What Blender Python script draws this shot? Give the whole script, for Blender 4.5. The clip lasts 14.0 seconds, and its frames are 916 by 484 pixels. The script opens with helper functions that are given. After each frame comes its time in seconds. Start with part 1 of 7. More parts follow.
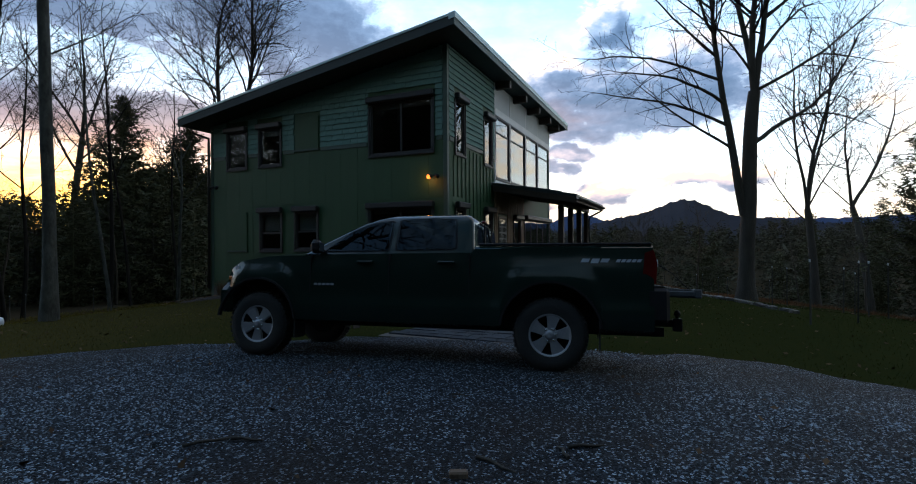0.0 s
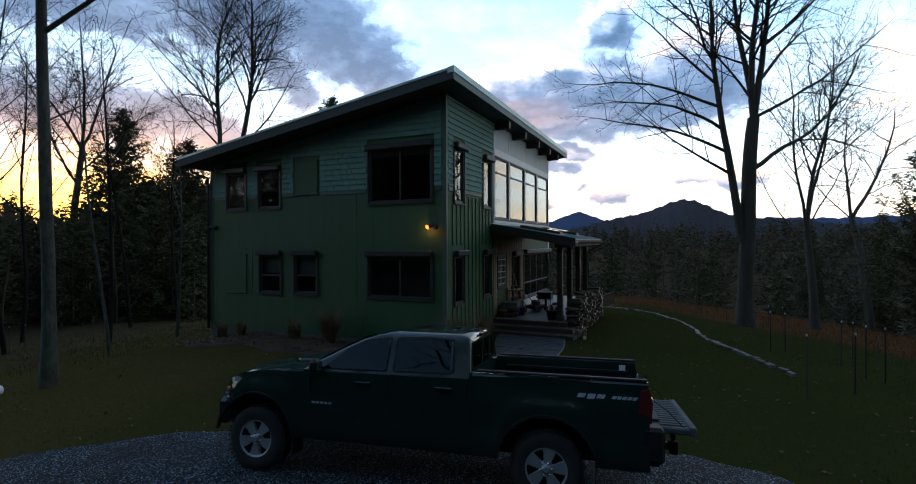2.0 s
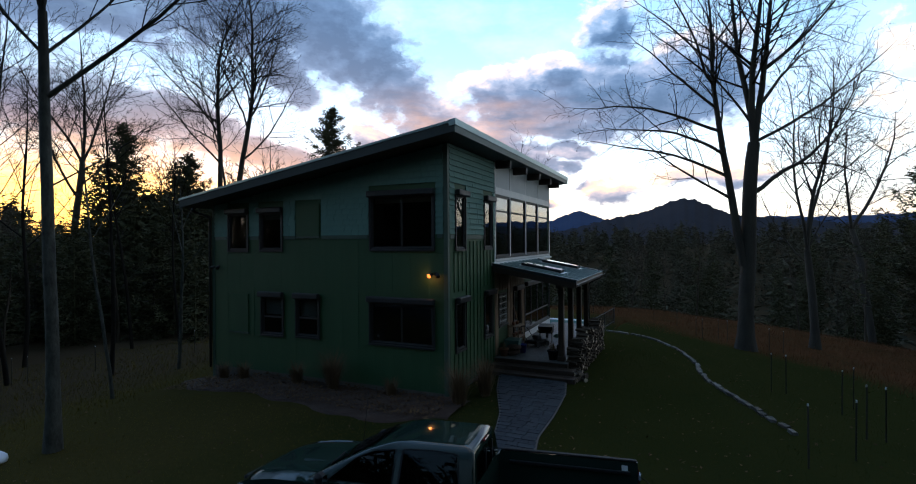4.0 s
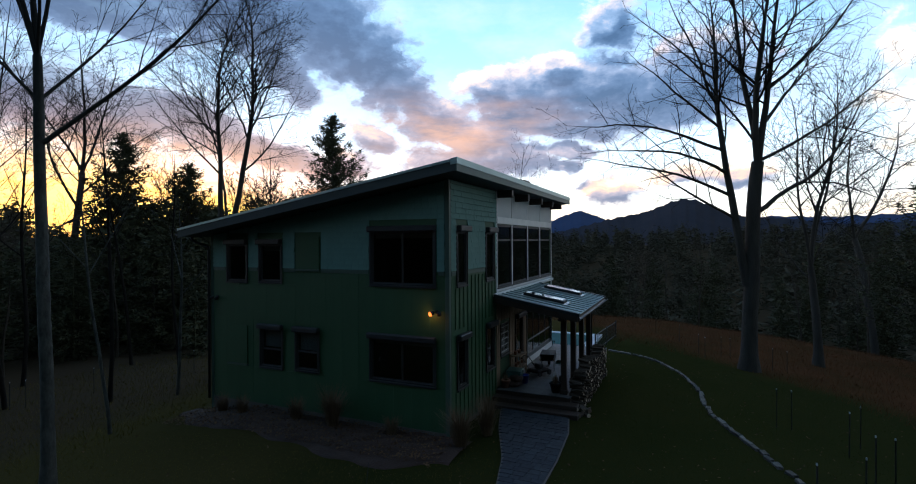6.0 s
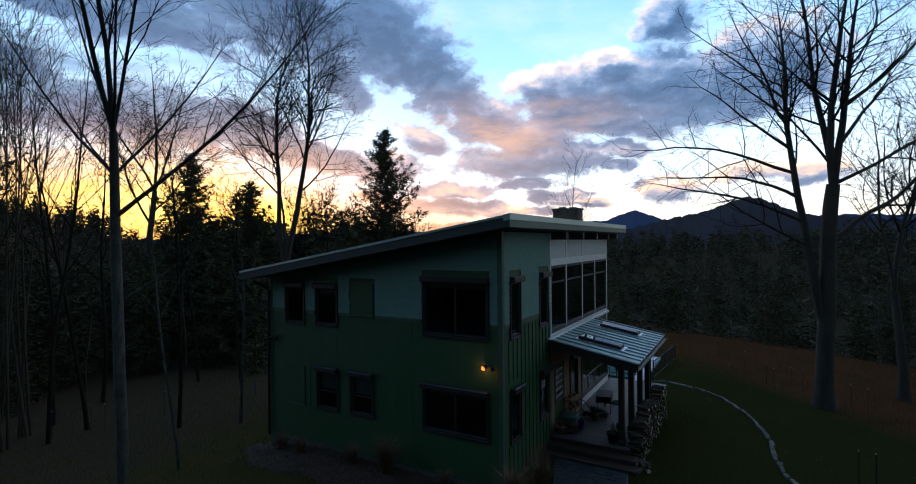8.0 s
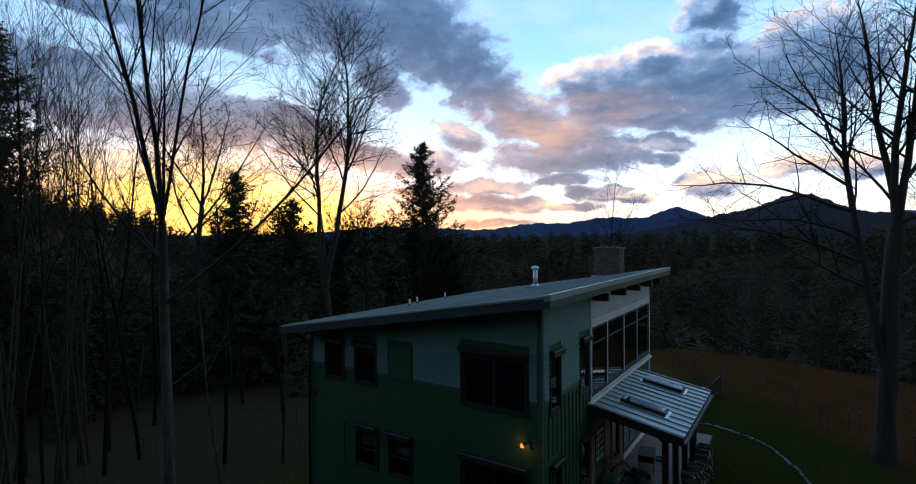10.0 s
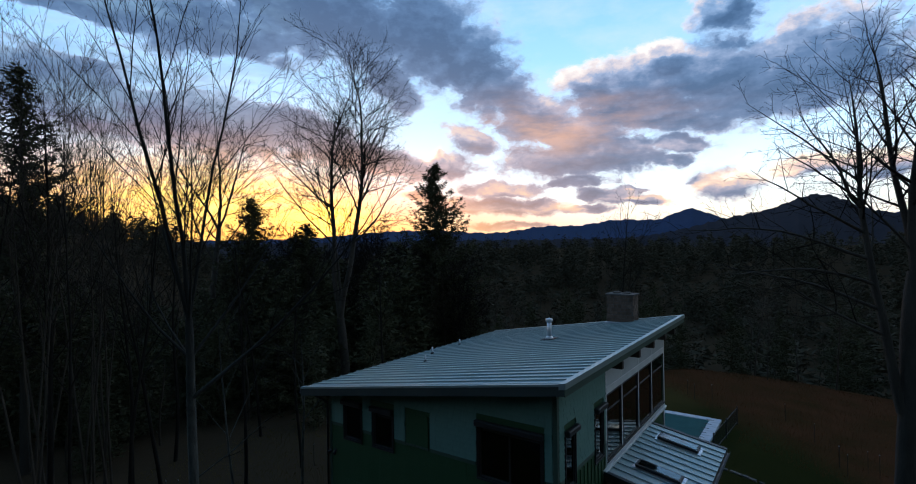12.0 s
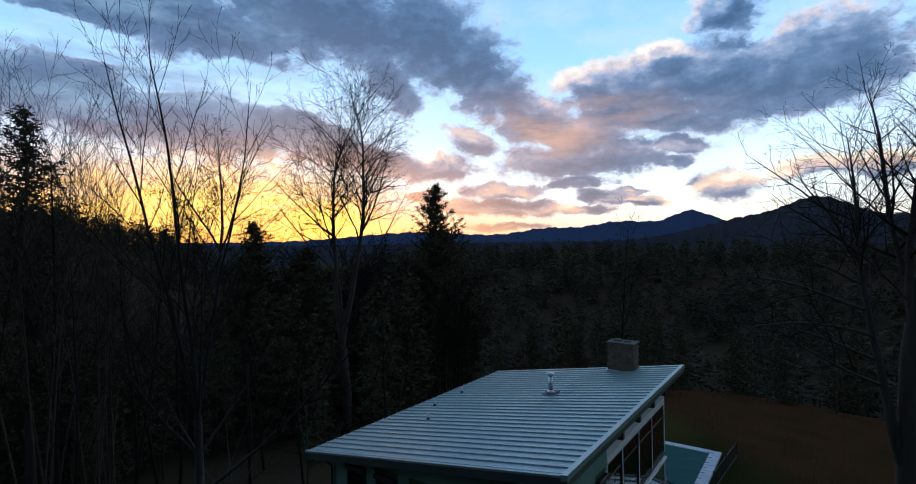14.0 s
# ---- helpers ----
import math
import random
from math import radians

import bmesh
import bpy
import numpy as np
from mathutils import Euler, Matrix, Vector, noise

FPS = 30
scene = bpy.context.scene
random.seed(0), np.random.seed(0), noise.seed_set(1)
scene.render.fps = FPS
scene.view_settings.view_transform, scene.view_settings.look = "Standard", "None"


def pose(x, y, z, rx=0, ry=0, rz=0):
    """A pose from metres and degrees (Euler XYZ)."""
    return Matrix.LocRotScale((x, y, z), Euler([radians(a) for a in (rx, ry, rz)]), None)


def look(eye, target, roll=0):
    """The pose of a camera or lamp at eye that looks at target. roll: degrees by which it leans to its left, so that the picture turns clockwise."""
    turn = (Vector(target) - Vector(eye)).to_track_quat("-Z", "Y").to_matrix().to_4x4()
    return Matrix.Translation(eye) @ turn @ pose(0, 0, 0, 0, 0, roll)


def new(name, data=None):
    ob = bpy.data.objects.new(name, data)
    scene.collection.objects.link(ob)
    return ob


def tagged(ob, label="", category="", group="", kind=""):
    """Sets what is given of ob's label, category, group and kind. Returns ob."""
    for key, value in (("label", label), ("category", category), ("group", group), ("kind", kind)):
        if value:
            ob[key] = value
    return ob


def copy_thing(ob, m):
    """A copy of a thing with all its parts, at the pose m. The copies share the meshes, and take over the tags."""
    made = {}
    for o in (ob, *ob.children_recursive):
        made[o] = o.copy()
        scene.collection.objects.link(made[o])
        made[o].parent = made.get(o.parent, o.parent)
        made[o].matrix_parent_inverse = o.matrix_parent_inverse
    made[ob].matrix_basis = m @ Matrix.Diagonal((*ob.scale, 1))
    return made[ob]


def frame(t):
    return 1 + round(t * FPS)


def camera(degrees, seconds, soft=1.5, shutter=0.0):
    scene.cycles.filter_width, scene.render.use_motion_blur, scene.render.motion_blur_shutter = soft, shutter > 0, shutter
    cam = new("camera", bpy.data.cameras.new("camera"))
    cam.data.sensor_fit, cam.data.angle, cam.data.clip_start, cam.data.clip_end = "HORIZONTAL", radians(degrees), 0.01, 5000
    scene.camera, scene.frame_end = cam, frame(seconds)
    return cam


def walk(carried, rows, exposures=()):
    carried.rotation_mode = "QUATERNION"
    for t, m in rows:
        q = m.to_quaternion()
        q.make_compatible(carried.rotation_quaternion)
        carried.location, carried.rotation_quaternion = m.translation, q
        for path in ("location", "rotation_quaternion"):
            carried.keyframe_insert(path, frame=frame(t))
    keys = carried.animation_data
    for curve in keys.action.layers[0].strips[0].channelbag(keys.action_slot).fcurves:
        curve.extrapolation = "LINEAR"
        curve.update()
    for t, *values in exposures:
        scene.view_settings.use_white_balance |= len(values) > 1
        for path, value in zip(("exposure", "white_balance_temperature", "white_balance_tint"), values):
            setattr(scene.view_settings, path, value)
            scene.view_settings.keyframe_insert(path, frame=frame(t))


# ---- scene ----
cam = camera(83.9, 14.0, 1.1)
PATH = [
    (0, (0.097, 0.31, 1.365), (-0.718, 2.136, 1.369), -0.3),
    (0.5, (0.123, 0.276, 1.55), (-0.692, 2.103, 1.555), -0.2),
    (1, (0.134, 0.281, 1.963), (-0.681, 2.108, 1.967), -0.2),
    (1.5, (0.144, 0.292, 2.399), (-0.671, 2.118, 2.402), -0.2),
    (2, (0.143, 0.297, 2.815), (-0.672, 2.124, 2.815), -0.2),
    (2.5, (0.17, 0.249, 3.24), (-0.645, 2.075, 3.237), -0.3),
    (3, (0.187, 0.195, 3.605), (-0.627, 2.022, 3.604), -0.4),
    (5.5, (0.023, 0.398, 4.999), (-0.795, 2.223, 4.991), -0.3),
    (6, (0.031, 0.426, 5.282), (-0.787, 2.251, 5.277), -0.3),
    (6.5, (0.033, 0.459, 5.657), (-0.784, 2.284, 5.65), -0.3),
    (7, (0.051, 0.511, 6.037), (-0.783, 2.329, 6.03), -0.3),
    (7.5, (-0.003, 0.557, 6.398), (-0.902, 2.344, 6.392), -0.4),
    (8, (-0.091, 0.546, 6.735), (-1.085, 2.281, 6.734), -0.5),
    (8.2, (-0.135, 0.523, 6.898), (-1.181, 2.228, 6.897), -0.5),
    (10.3, (-0.222, 0.67, 9.172), (-1.346, 2.325, 9.161), -0.4),
    (10.5, (-0.17, 0.637, 9.356), (-1.302, 2.286, 9.352), -0.4),
    (11, (-0.069, 0.551, 9.932), (-1.219, 2.188, 9.932), -0.6),
    (11.5, (-0.097, 0.46, 10.483), (-1.248, 2.095, 10.486), -0.8),
    (12, (-0.113, 0.388, 11.096), (-1.268, 2.021, 11.094), -0.8),
    (12.5, (-0.13, 0.36, 11.554), (-1.287, 1.991, 11.56), -0.8),
    (13, (-0.205, 0.297, 12.08), (-1.358, 1.93, 12.084), -0.8),
    (13.5, (-0.092, 0.172, 12.744), (-1.245, 1.806, 12.747), -0.8),
    (14, (-0.01, 0.155, 13.507), (-1.165, 1.787, 13.51), -0.9),
]
EXPOSURES = [(0.0, 0.66, 6250, 8), (1.5, 0.74, 6100, 7), (3.0, 0.54, 5900, 7), (6.5, 0.22, 5600, 6), (14.0, -0.16, 5450, 6)]
walk(cam, [(t, look(eye, target, roll)) for t, eye, target, roll in PATH], EXPOSURES)

# ---- sky and light ----
SUN_AZ, SUN_EL = 49.6, 2.6          # degrees from +y towards -x, and above the horizon
VIEW_AZ = 35.35


def node(tree, kind, **values):
    made = tree.nodes.new(kind)
    for key, value in values.items():
        if key == "op":
            made.operation = value
        elif key == "clamp":
            made.use_clamp = value
    return made


def wire(tree, a, b):
    tree.links.new(a, b)


def maths(tree, op, a, b=None, c=None, clamp=False):
    n = node(tree, "ShaderNodeMath", op=op, clamp=clamp)
    for i, v in enumerate((a, b, c)):
        if v is None:
            continue
        if isinstance(v, (int, float)):
            n.inputs[i].default_value = v
        else:
            wire(tree, v, n.inputs[i])
    return n.outputs[0]


def mixed(tree, fac, a, b, blend="MIX"):
    n = tree.nodes.new("ShaderNodeMix")
    n.data_type, n.blend_type, n.clamp_factor = "RGBA", blend, True
    for socket, v in ((n.inputs[0], fac), (n.inputs[6], a), (n.inputs[7], b)):
        if isinstance(v, (int, float)):
            socket.default_value = v
        elif isinstance(v, tuple):
            socket.default_value = (*v, 1)
        else:
            wire(tree, v, socket)
    return n.outputs[2]


def ramp(tree, fac, stops, smooth=False):
    n = tree.nodes.new("ShaderNodeValToRGB")
    n.color_ramp.interpolation = "EASE" if smooth else "LINEAR"
    el = n.color_ramp.elements
    while len(el) < len(stops):
        el.new(0.5)
    for e, (p, c) in zip(el, stops):
        e.position, e.color = p, (*c, 1)
    wire(tree, fac, n.inputs[0])
    return n.outputs[0]


def rgb(r, g, b, gain=1.0):
    """Display colour, 0 to 255, as scene light."""
    lin = lambda v: (v / 255 / 12.92) if v <= 10 else ((v / 255 + 0.055) / 1.055) ** 2.4
    return (lin(r) * gain, lin(g) * gain, lin(b) * gain)


# clouds: degrees to the right of the view's middle, degrees up, half length, half height, tilt
CLOUDS_HIGH = [
    (-13.5, 23.0, 12.5, 3.6, -10), (-3.2, 22.0, 6.2, 4.2, -20), (-7.2, 17.2, 3.6, 1.8, -45), (1.0, 19.6, 4.6, 3.6, -30), (4.2, 16.6, 4.2, 2.8, -38), (8.0, 14.2, 5.6, 1.9, -24),
    (11.4, 12.2, 6.6, 1.6, -4), (14.6, 9.1, 7.6, 2.2, 2), (14.4, 16.8, 3.0, 1.3, 0), (17.4, 15.6, 4.4, 2.4, 0), (22.0, 15.8, 5.4, 2.5, 8), (26.6, 16.2, 5.4, 2.6, 4),
    (21.2, 13.2, 7.8, 1.7, 0), (26.6, 12.0, 5.0, 1.2, 4), (31.4, 14.8, 4.0, 3.2, 0), (36.6, 15.6, 5.0, 3.6, 0), (28.0, 21.8, 2.6, 2.2, 10), (22.2, 18.6, 2.2, 1.0, 0),
    (-17.6, 13.2, 7.2, 2.0, -6), (-13.4, 13.0, 3.2, 1.4, 4), (-18.4, 16.0, 2.0, 0.8, -10), (-9.6, 9.6, 9.0, 1.6, -6), (-24.0, 11.6, 9.0, 2.2, 0),
]
CLOUDS_LEFT = [(-34, 22.6, 13, 3.6, -4), (-26, 20.8, 8, 2.6, -4), (-24, 27.5, 11, 3.0, 0), (-38, 14.0, 10, 2.6, 0), (-30, 12.2, 9, 2.0, 2), (-42, 27, 9, 3, 0)]
CLOUDS_LOW = [
    (1.8, 11.0, 2.4, 1.3, -18), (-2.6, 8.7, 4.0, 1.5, -8), (4.6, 5.8, 3.8, 0.8, 0), (7.0, 5.7, 2.4, 0.7, 0), (4.0, 3.9, 4.8, 0.9, 0), (9.0, 3.7, 2.6, 0.8, 0), (14.0, 3.2, 2.6, 0.4, 0),
    (16.4, 4.7, 3.0, 0.8, 0), (13.8, 6.3, 3.0, 0.6, 0), (19.8, 4.2, 2.6, 0.5, -8), (18.8, 5.4, 1.4, 0.35, 0), (28.0, 5.3, 2.4, 1.2, 0), (23.6, 9.6, 2.8, 0.8, -10), (23.0, 8.0, 1.4, 0.55, 0),
    (34.8, 6.6, 2.8, 0.8, 10), (37.6, 6.6, 2.0, 0.7, 0), (40.4, 6.4, 2.4, 1.0, 0), (-0.5, 4.2, 2.8, 0.7, 0), (-4.0, 5.2, 1.8, 0.5, 0), (5.6, 1.7, 3.6, 0.35, 0),
]
# breaks between the banks
GAPS = [(-27.5, 16.2, 4.5, 1.0, 6), (-20.5, 16.4, 5.0, 1.5, -6), (-13.6, 15.2, 5.0, 1.5, -20), (-8.6, 12.6, 3.4, 1.4, -16), (-41, 19.2, 7, 0.7, -4), (-36, 17.6, 4, 0.6, -6), (-3.6, 11.6, 1.6, 1.6, 0)]


def build_sky():
    world = bpy.data.worlds.new("dusk_sky")
    scene.world = world
    world.use_nodes = True
    t = world.node_tree
    t.nodes.clear()
    out = t.nodes.new("ShaderNodeOutputWorld")
    back = t.nodes.new("ShaderNodeBackground")
    wire(t, back.outputs[0], out.inputs[0])
    coord = t.nodes.new("ShaderNodeTexCoord").outputs["Generated"]
    sep = t.nodes.new("ShaderNodeSeparateXYZ")
    turn = t.nodes.new("ShaderNodeVectorRotate")
    turn.rotation_type = "Z_AXIS"
    turn.inputs["Angle"].default_value = radians(-VIEW_AZ)
    wire(t, coord, turn.inputs["Vector"])
    wire(t, turn.outputs[0], sep.inputs[0])
    az = maths(t, "MULTIPLY", maths(t, "ARCTAN2", sep.outputs[0], sep.outputs[1]), 57.2958)
    el = maths(t, "MULTIPLY", maths(t, "ARCSINE", sep.outputs[2]), 57.2958)
    # nearness to the sun, in degrees round it
    sun_off = maths(t, "SUBTRACT", az, VIEW_AZ - SUN_AZ)
    sun_near = maths(t, "DIVIDE", maths(t, "ABSOLUTE", sun_off), 180)
    # clear sky by height
    el01 = maths(t, "DIVIDE", el, 60, clamp=True)
    west = ramp(t, el01, [(0.0, rgb(255, 206, 158, 1.1)), (0.04, rgb(255, 236, 204, 1.25)), (0.09, rgb(250, 250, 240, 1.3)),
                          (0.17, rgb(222, 240, 252, 1.15)), (0.32, rgb(172, 212, 246, 1.1)), (0.6, rgb(116, 170, 228)), (1.0, rgb(84, 128, 176))])
    east = ramp(t, el01, [(0.0, rgb(114, 118, 122)), (0.12, rgb(154, 156, 158)), (0.3, rgb(148, 156, 162)), (0.6, rgb(104, 122, 136)), (1.0, rgb(66, 96, 124))])
    clear = mixed(t, maths(t, "SMOOTH_MIN", maths(t, "MULTIPLY", maths(t, "MAXIMUM", maths(t, "SUBTRACT", sun_near, 0.27), 0.0), 2.4), 1.0, 0.2), west, east)
    # clouds
    uv = t.nodes.new("ShaderNodeCombineXYZ")
    wire(t, az, uv.inputs[0])
    wire(t, el, uv.inputs[1])

    def fbm(scale, detail, rough, stretch=(1, 1, 1), shift=0.0):
        m = t.nodes.new("ShaderNodeMapping")
        m.inputs["Scale"].default_value = stretch
        m.inputs["Location"].default_value = (shift, shift * 0.7, 0)
        wire(t, uv.outputs[0], m.inputs[0])
        n = t.nodes.new("ShaderNodeTexNoise")
        n.inputs["Scale"].default_value, n.inputs["Detail"].default_value, n.inputs["Roughness"].default_value = scale, detail, rough
        wire(t, m.outputs[0], n.inputs["Vector"])
        return n
    bend = fbm(0.22, 5, 0.62, (1, 1.6, 1))
    centred = t.nodes.new("ShaderNodeVectorMath")
    centred.operation = "MULTIPLY_ADD"
    wire(t, bend.outputs["Color"], centred.inputs[0])
    centred.inputs[1].default_value = (3.4, 2.0, 0)
    centred.inputs[2].default_value = (-1.7, -1.0, 0)
    bent = t.nodes.new("ShaderNodeVectorMath")
    bent.operation = "ADD"
    wire(t, uv.outputs[0], bent.inputs[0])
    wire(t, centred.outputs[0], bent.inputs[1])

    def cover(clouds, where):
        total, flat = None, where
        for k, (x, y, rx, ry, tilt) in enumerate(clouds):
            if k % 4 == 3:          # a vanishing share of the sum keeps the nodes in sequence
                chain = t.nodes.new("ShaderNodeVectorMath")
                chain.operation = "MULTIPLY_ADD"
                wire(t, total, chain.inputs[0])
                chain.inputs[1].default_value = (1e-7, 1e-7, 0)
                wire(t, flat, chain.inputs[2])
                where = chain.outputs[0]
            m = t.nodes.new("ShaderNodeMapping")
            m.vector_type = "TEXTURE"
            m.inputs["Location"].default_value = (x, y, 0)
            m.inputs["Rotation"].default_value = (0, 0, radians(tilt))
            m.inputs["Scale"].default_value = (rx * 1.22, ry * 1.22, 1)
            wire(t, where, m.inputs[0])
            length = t.nodes.new("ShaderNodeVectorMath")
            length.operation = "LENGTH"
            wire(t, m.outputs[0], length.inputs[0])
            one = maths(t, "SUBTRACT", 1.0, length.outputs["Value"])
            total = one if total is None else maths(t, "SMOOTH_MAX", total, one, 0.2)
        return total

    def density(dx, dy):
        shift = t.nodes.new("ShaderNodeVectorMath")
        shift.operation = "ADD"
        shift.inputs[1].default_value = (dx, dy, 0)
        wire(t, bent.outputs[0], shift.inputs[0])
        solid = maths(t, "SMOOTH_MAX", cover(CLOUDS_HIGH + CLOUDS_LEFT, shift.outputs[0]), cover(CLOUDS_LOW, shift.outputs[0]), 0.1)
        torn = maths(t, "MULTIPLY", maths(t, "ADD", cover(GAPS, shift.outputs[0]), 0.12), -1.6)
        body = maths(t, "MAXIMUM", maths(t, "SMOOTH_MIN", solid, torn, 0.15), -1.0)
        n = t.nodes.new("ShaderNodeTexNoise")
        n.inputs["Scale"].default_value, n.inputs["Detail"].default_value, n.inputs["Roughness"].default_value = 0.42, 10, 0.62
        smooth = t.nodes.new("ShaderNodeTexNoise")
        smooth.inputs["Scale"].default_value, smooth.inputs["Detail"].default_value, smooth.inputs["Roughness"].default_value = 0.42, 5, 0.55
        m = t.nodes.new("ShaderNodeMapping")
        m.inputs["Scale"].default_value = (0.8, 1.25, 1)
        wire(t, shift.outputs[0], m.inputs[0])
        wire(t, m.outputs[0], n.inputs["Vector"])
        wire(t, m.outputs[0], smooth.inputs["Vector"])
        return body, maths(t, "MULTIPLY_ADD", smooth.outputs["Fac"], 1.5, -0.72), maths(t, "MULTIPLY_ADD", n.outputs["Fac"], 2.0, -0.95)
    body, soft, fine = density(0, 0)
    body2, soft2, _ = density(-0.9, 1.5)
    # thin high veils
    veil = maths(t, "MULTIPLY_ADD", fbm(0.13, 7, 0.62, (0.7, 1.5, 1), 17.0).outputs["Fac"], 3.2, -1.35, clamp=True)
    behind = maths(t, "SUBTRACT", 1.0, maths(t, "MULTIPLY", maths(t, "MAXIMUM", maths(t, "SUBTRACT", sun_near, 0.27), 0.0), 2.4, clamp=True))
    clear = mixed(t, maths(t, "MULTIPLY", maths(t, "MULTIPLY", veil, 0.6), behind), clear, rgb(222, 228, 240))
    # scattered clouds in the rest of the sky
    wide = maths(t, "MULTIPLY_ADD", fbm(0.055, 5, 0.55, (0.6, 1.6, 1), 31.0).outputs["Fac"], 5.0, -2.75)
    aside = maths(t, "MULTIPLY", maths(t, "SUBTRACT", maths(t, "ABSOLUTE", az), 43.0), 0.12, clamp=True)
    above = maths(t, "MULTIPLY", maths(t, "SUBTRACT", el, 29.0), 0.12, clamp=True)
    outside = maths(t, "MAXIMUM", aside, above)
    body = maths(t, "MAXIMUM", body, maths(t, "MULTIPLY_ADD", outside, maths(t, "ADD", wide, 2.0), -2.0))
    puff = maths(t, "ADD", body, fine)
    # the side turned to the low sun thins out towards it
    lit = maths(t, "MULTIPLY", maths(t, "SUBTRACT", maths(t, "MULTIPLY_ADD", soft, 0.45, body), maths(t, "MULTIPLY_ADD", soft2, 0.45, body2)), 1.1, clamp=True)
    thick = maths(t, "MULTIPLY", maths(t, "ADD", maths(t, "MULTIPLY_ADD", fine, 0.7, body), 0.10), 1.25, clamp=True)
    opaque = t.nodes.new("ShaderNodeMapRange")
    opaque.interpolation_type = "SMOOTHSTEP"
    opaque.inputs["From Min"].default_value, opaque.inputs["From Max"].default_value = -0.24, 0.30
    wire(t, puff, opaque.inputs["Value"])
    low = maths(t, "SUBTRACT", 1.0, maths(t, "DIVIDE", el, 22.0, clamp=True))
    # the great dark bank away from the break in the clouds stays grey
    open_side = maths(t, "MULTIPLY", maths(t, "ADD", az, 7.0), 0.12, clamp=True)
    lit = maths(t, "MULTIPLY", lit, maths(t, "MULTIPLY_ADD", open_side, 0.9, 0.1))
    grain = maths(t, "MULTIPLY_ADD", fbm(0.9, 6, 0.6, (0.8, 1.3, 1), 13.0).outputs["Fac"], 0.5, -0.25)
    tone = maths(t, "ADD", maths(t, "MULTIPLY_ADD", thick, -0.62, 0.60), maths(t, "MULTIPLY_ADD", lit, 0.74, grain), clamp=True)
    # slate blue in the thick of the cloud, then mauve, then peach and cream where the light comes through
    high_tone = ramp(t, tone, [(0.0, rgb(58, 84, 118)), (0.30, rgb(88, 114, 148)), (0.58, rgb(144, 164, 192)), (0.82, rgb(232, 212, 206)), (1.0, rgb(255, 234, 216, 1.1))])
    low_tone = ramp(t, tone, [(0.0, rgb(82, 98, 128)), (0.30, rgb(116, 122, 148)), (0.55, rgb(188, 164, 168)), (0.78, rgb(252, 198, 156, 1.05)), (1.0, rgb(255, 228, 190, 1.2))])
    cloud = mixed(t, low, high_tone, low_tone)
    away = maths(t, "MULTIPLY", maths(t, "MAXIMUM", maths(t, "SUBTRACT", sun_near, 0.3), 0.0), 2.2, clamp=True)
    cloud = mixed(t, away, cloud, mixed(t, maths(t, "DIVIDE", el, 50, clamp=True), rgb(150, 156, 158), rgb(88, 104, 118)))
    # breaks of pale sky in the bank above the sunset
    breaks = maths(t, "MULTIPLY_ADD", fbm(0.14, 7, 0.58, (0.6, 1.7, 1), 41.0).outputs["Fac"], 4.2, -2.0, clamp=True)
    breaks = maths(t, "MULTIPLY", breaks, maths(t, "MULTIPLY", maths(t, "SUBTRACT", -15.0, az), 0.08, clamp=True))
    cloud = mixed(t, maths(t, "MULTIPLY", breaks, 0.62), cloud, rgb(176, 206, 226))
    sky = mixed(t, maths(t, "MULTIPLY", opaque.outputs[0], 0.96), clear, cloud)
    def round_spot(dx, dy, wx, wy):
        ux = maths(t, "DIVIDE", maths(t, "SUBTRACT", sun_off, dx), wx)
        uy = maths(t, "DIVIDE", maths(t, "SUBTRACT", el, dy), wy)
        return maths(t, "EXPONENT", maths(t, "MULTIPLY", maths(t, "ADD", maths(t, "MULTIPLY", ux, ux), maths(t, "MULTIPLY", uy, uy)), -1.0))
    streak = maths(t, "MULTIPLY_ADD", fbm(0.8, 6, 0.62, (0.3, 1.5, 1), 4.0).outputs["Fac"], 3.4, -1.15, clamp=True)
    bank = maths(t, "MULTIPLY_ADD", fbm(0.2, 6, 0.6, (0.45, 1.7, 1), 23.0).outputs["Fac"], 4.0, -1.6, clamp=True)
    sky = mixed(t, maths(t, "MULTIPLY", maths(t, "MULTIPLY", round_spot(-20, 15.0, 20, 4.5), bank), 0.75), sky, rgb(84, 108, 138))
    # the last light on the undersides of the middle clouds
    blush = maths(t, "MULTIPLY", maths(t, "MULTIPLY", round_spot(25, 12.0, 11, 3.4), maths(t, "MULTIPLY_ADD", bank, 0.7, 0.15)), opaque.outputs[0])
    sky = mixed(t, maths(t, "MULTIPLY", blush, 0.8), sky, rgb(255, 186, 142))
    warm = mixed(t, maths(t, "MULTIPLY", round_spot(-15, 1.0, 30, 6.6), maths(t, "MULTIPLY_ADD", streak, 0.2, 0.72)), sky, rgb(255, 116, 44, 0.9))
    warm = mixed(t, maths(t, "MULTIPLY", round_spot(-14, 3.8, 18, 4.0), maths(t, "MULTIPLY_ADD", streak, 0.75, 0.25)), warm, rgb(255, 154, 46, 1.4))
    warm = mixed(t, maths(t, "MULTIPLY", round_spot(-12.5, 3.8, 11.5, 3.6), maths(t, "MULTIPLY_ADD", streak, 0.6, 0.4)), warm, rgb(255, 208, 98, 2.3))
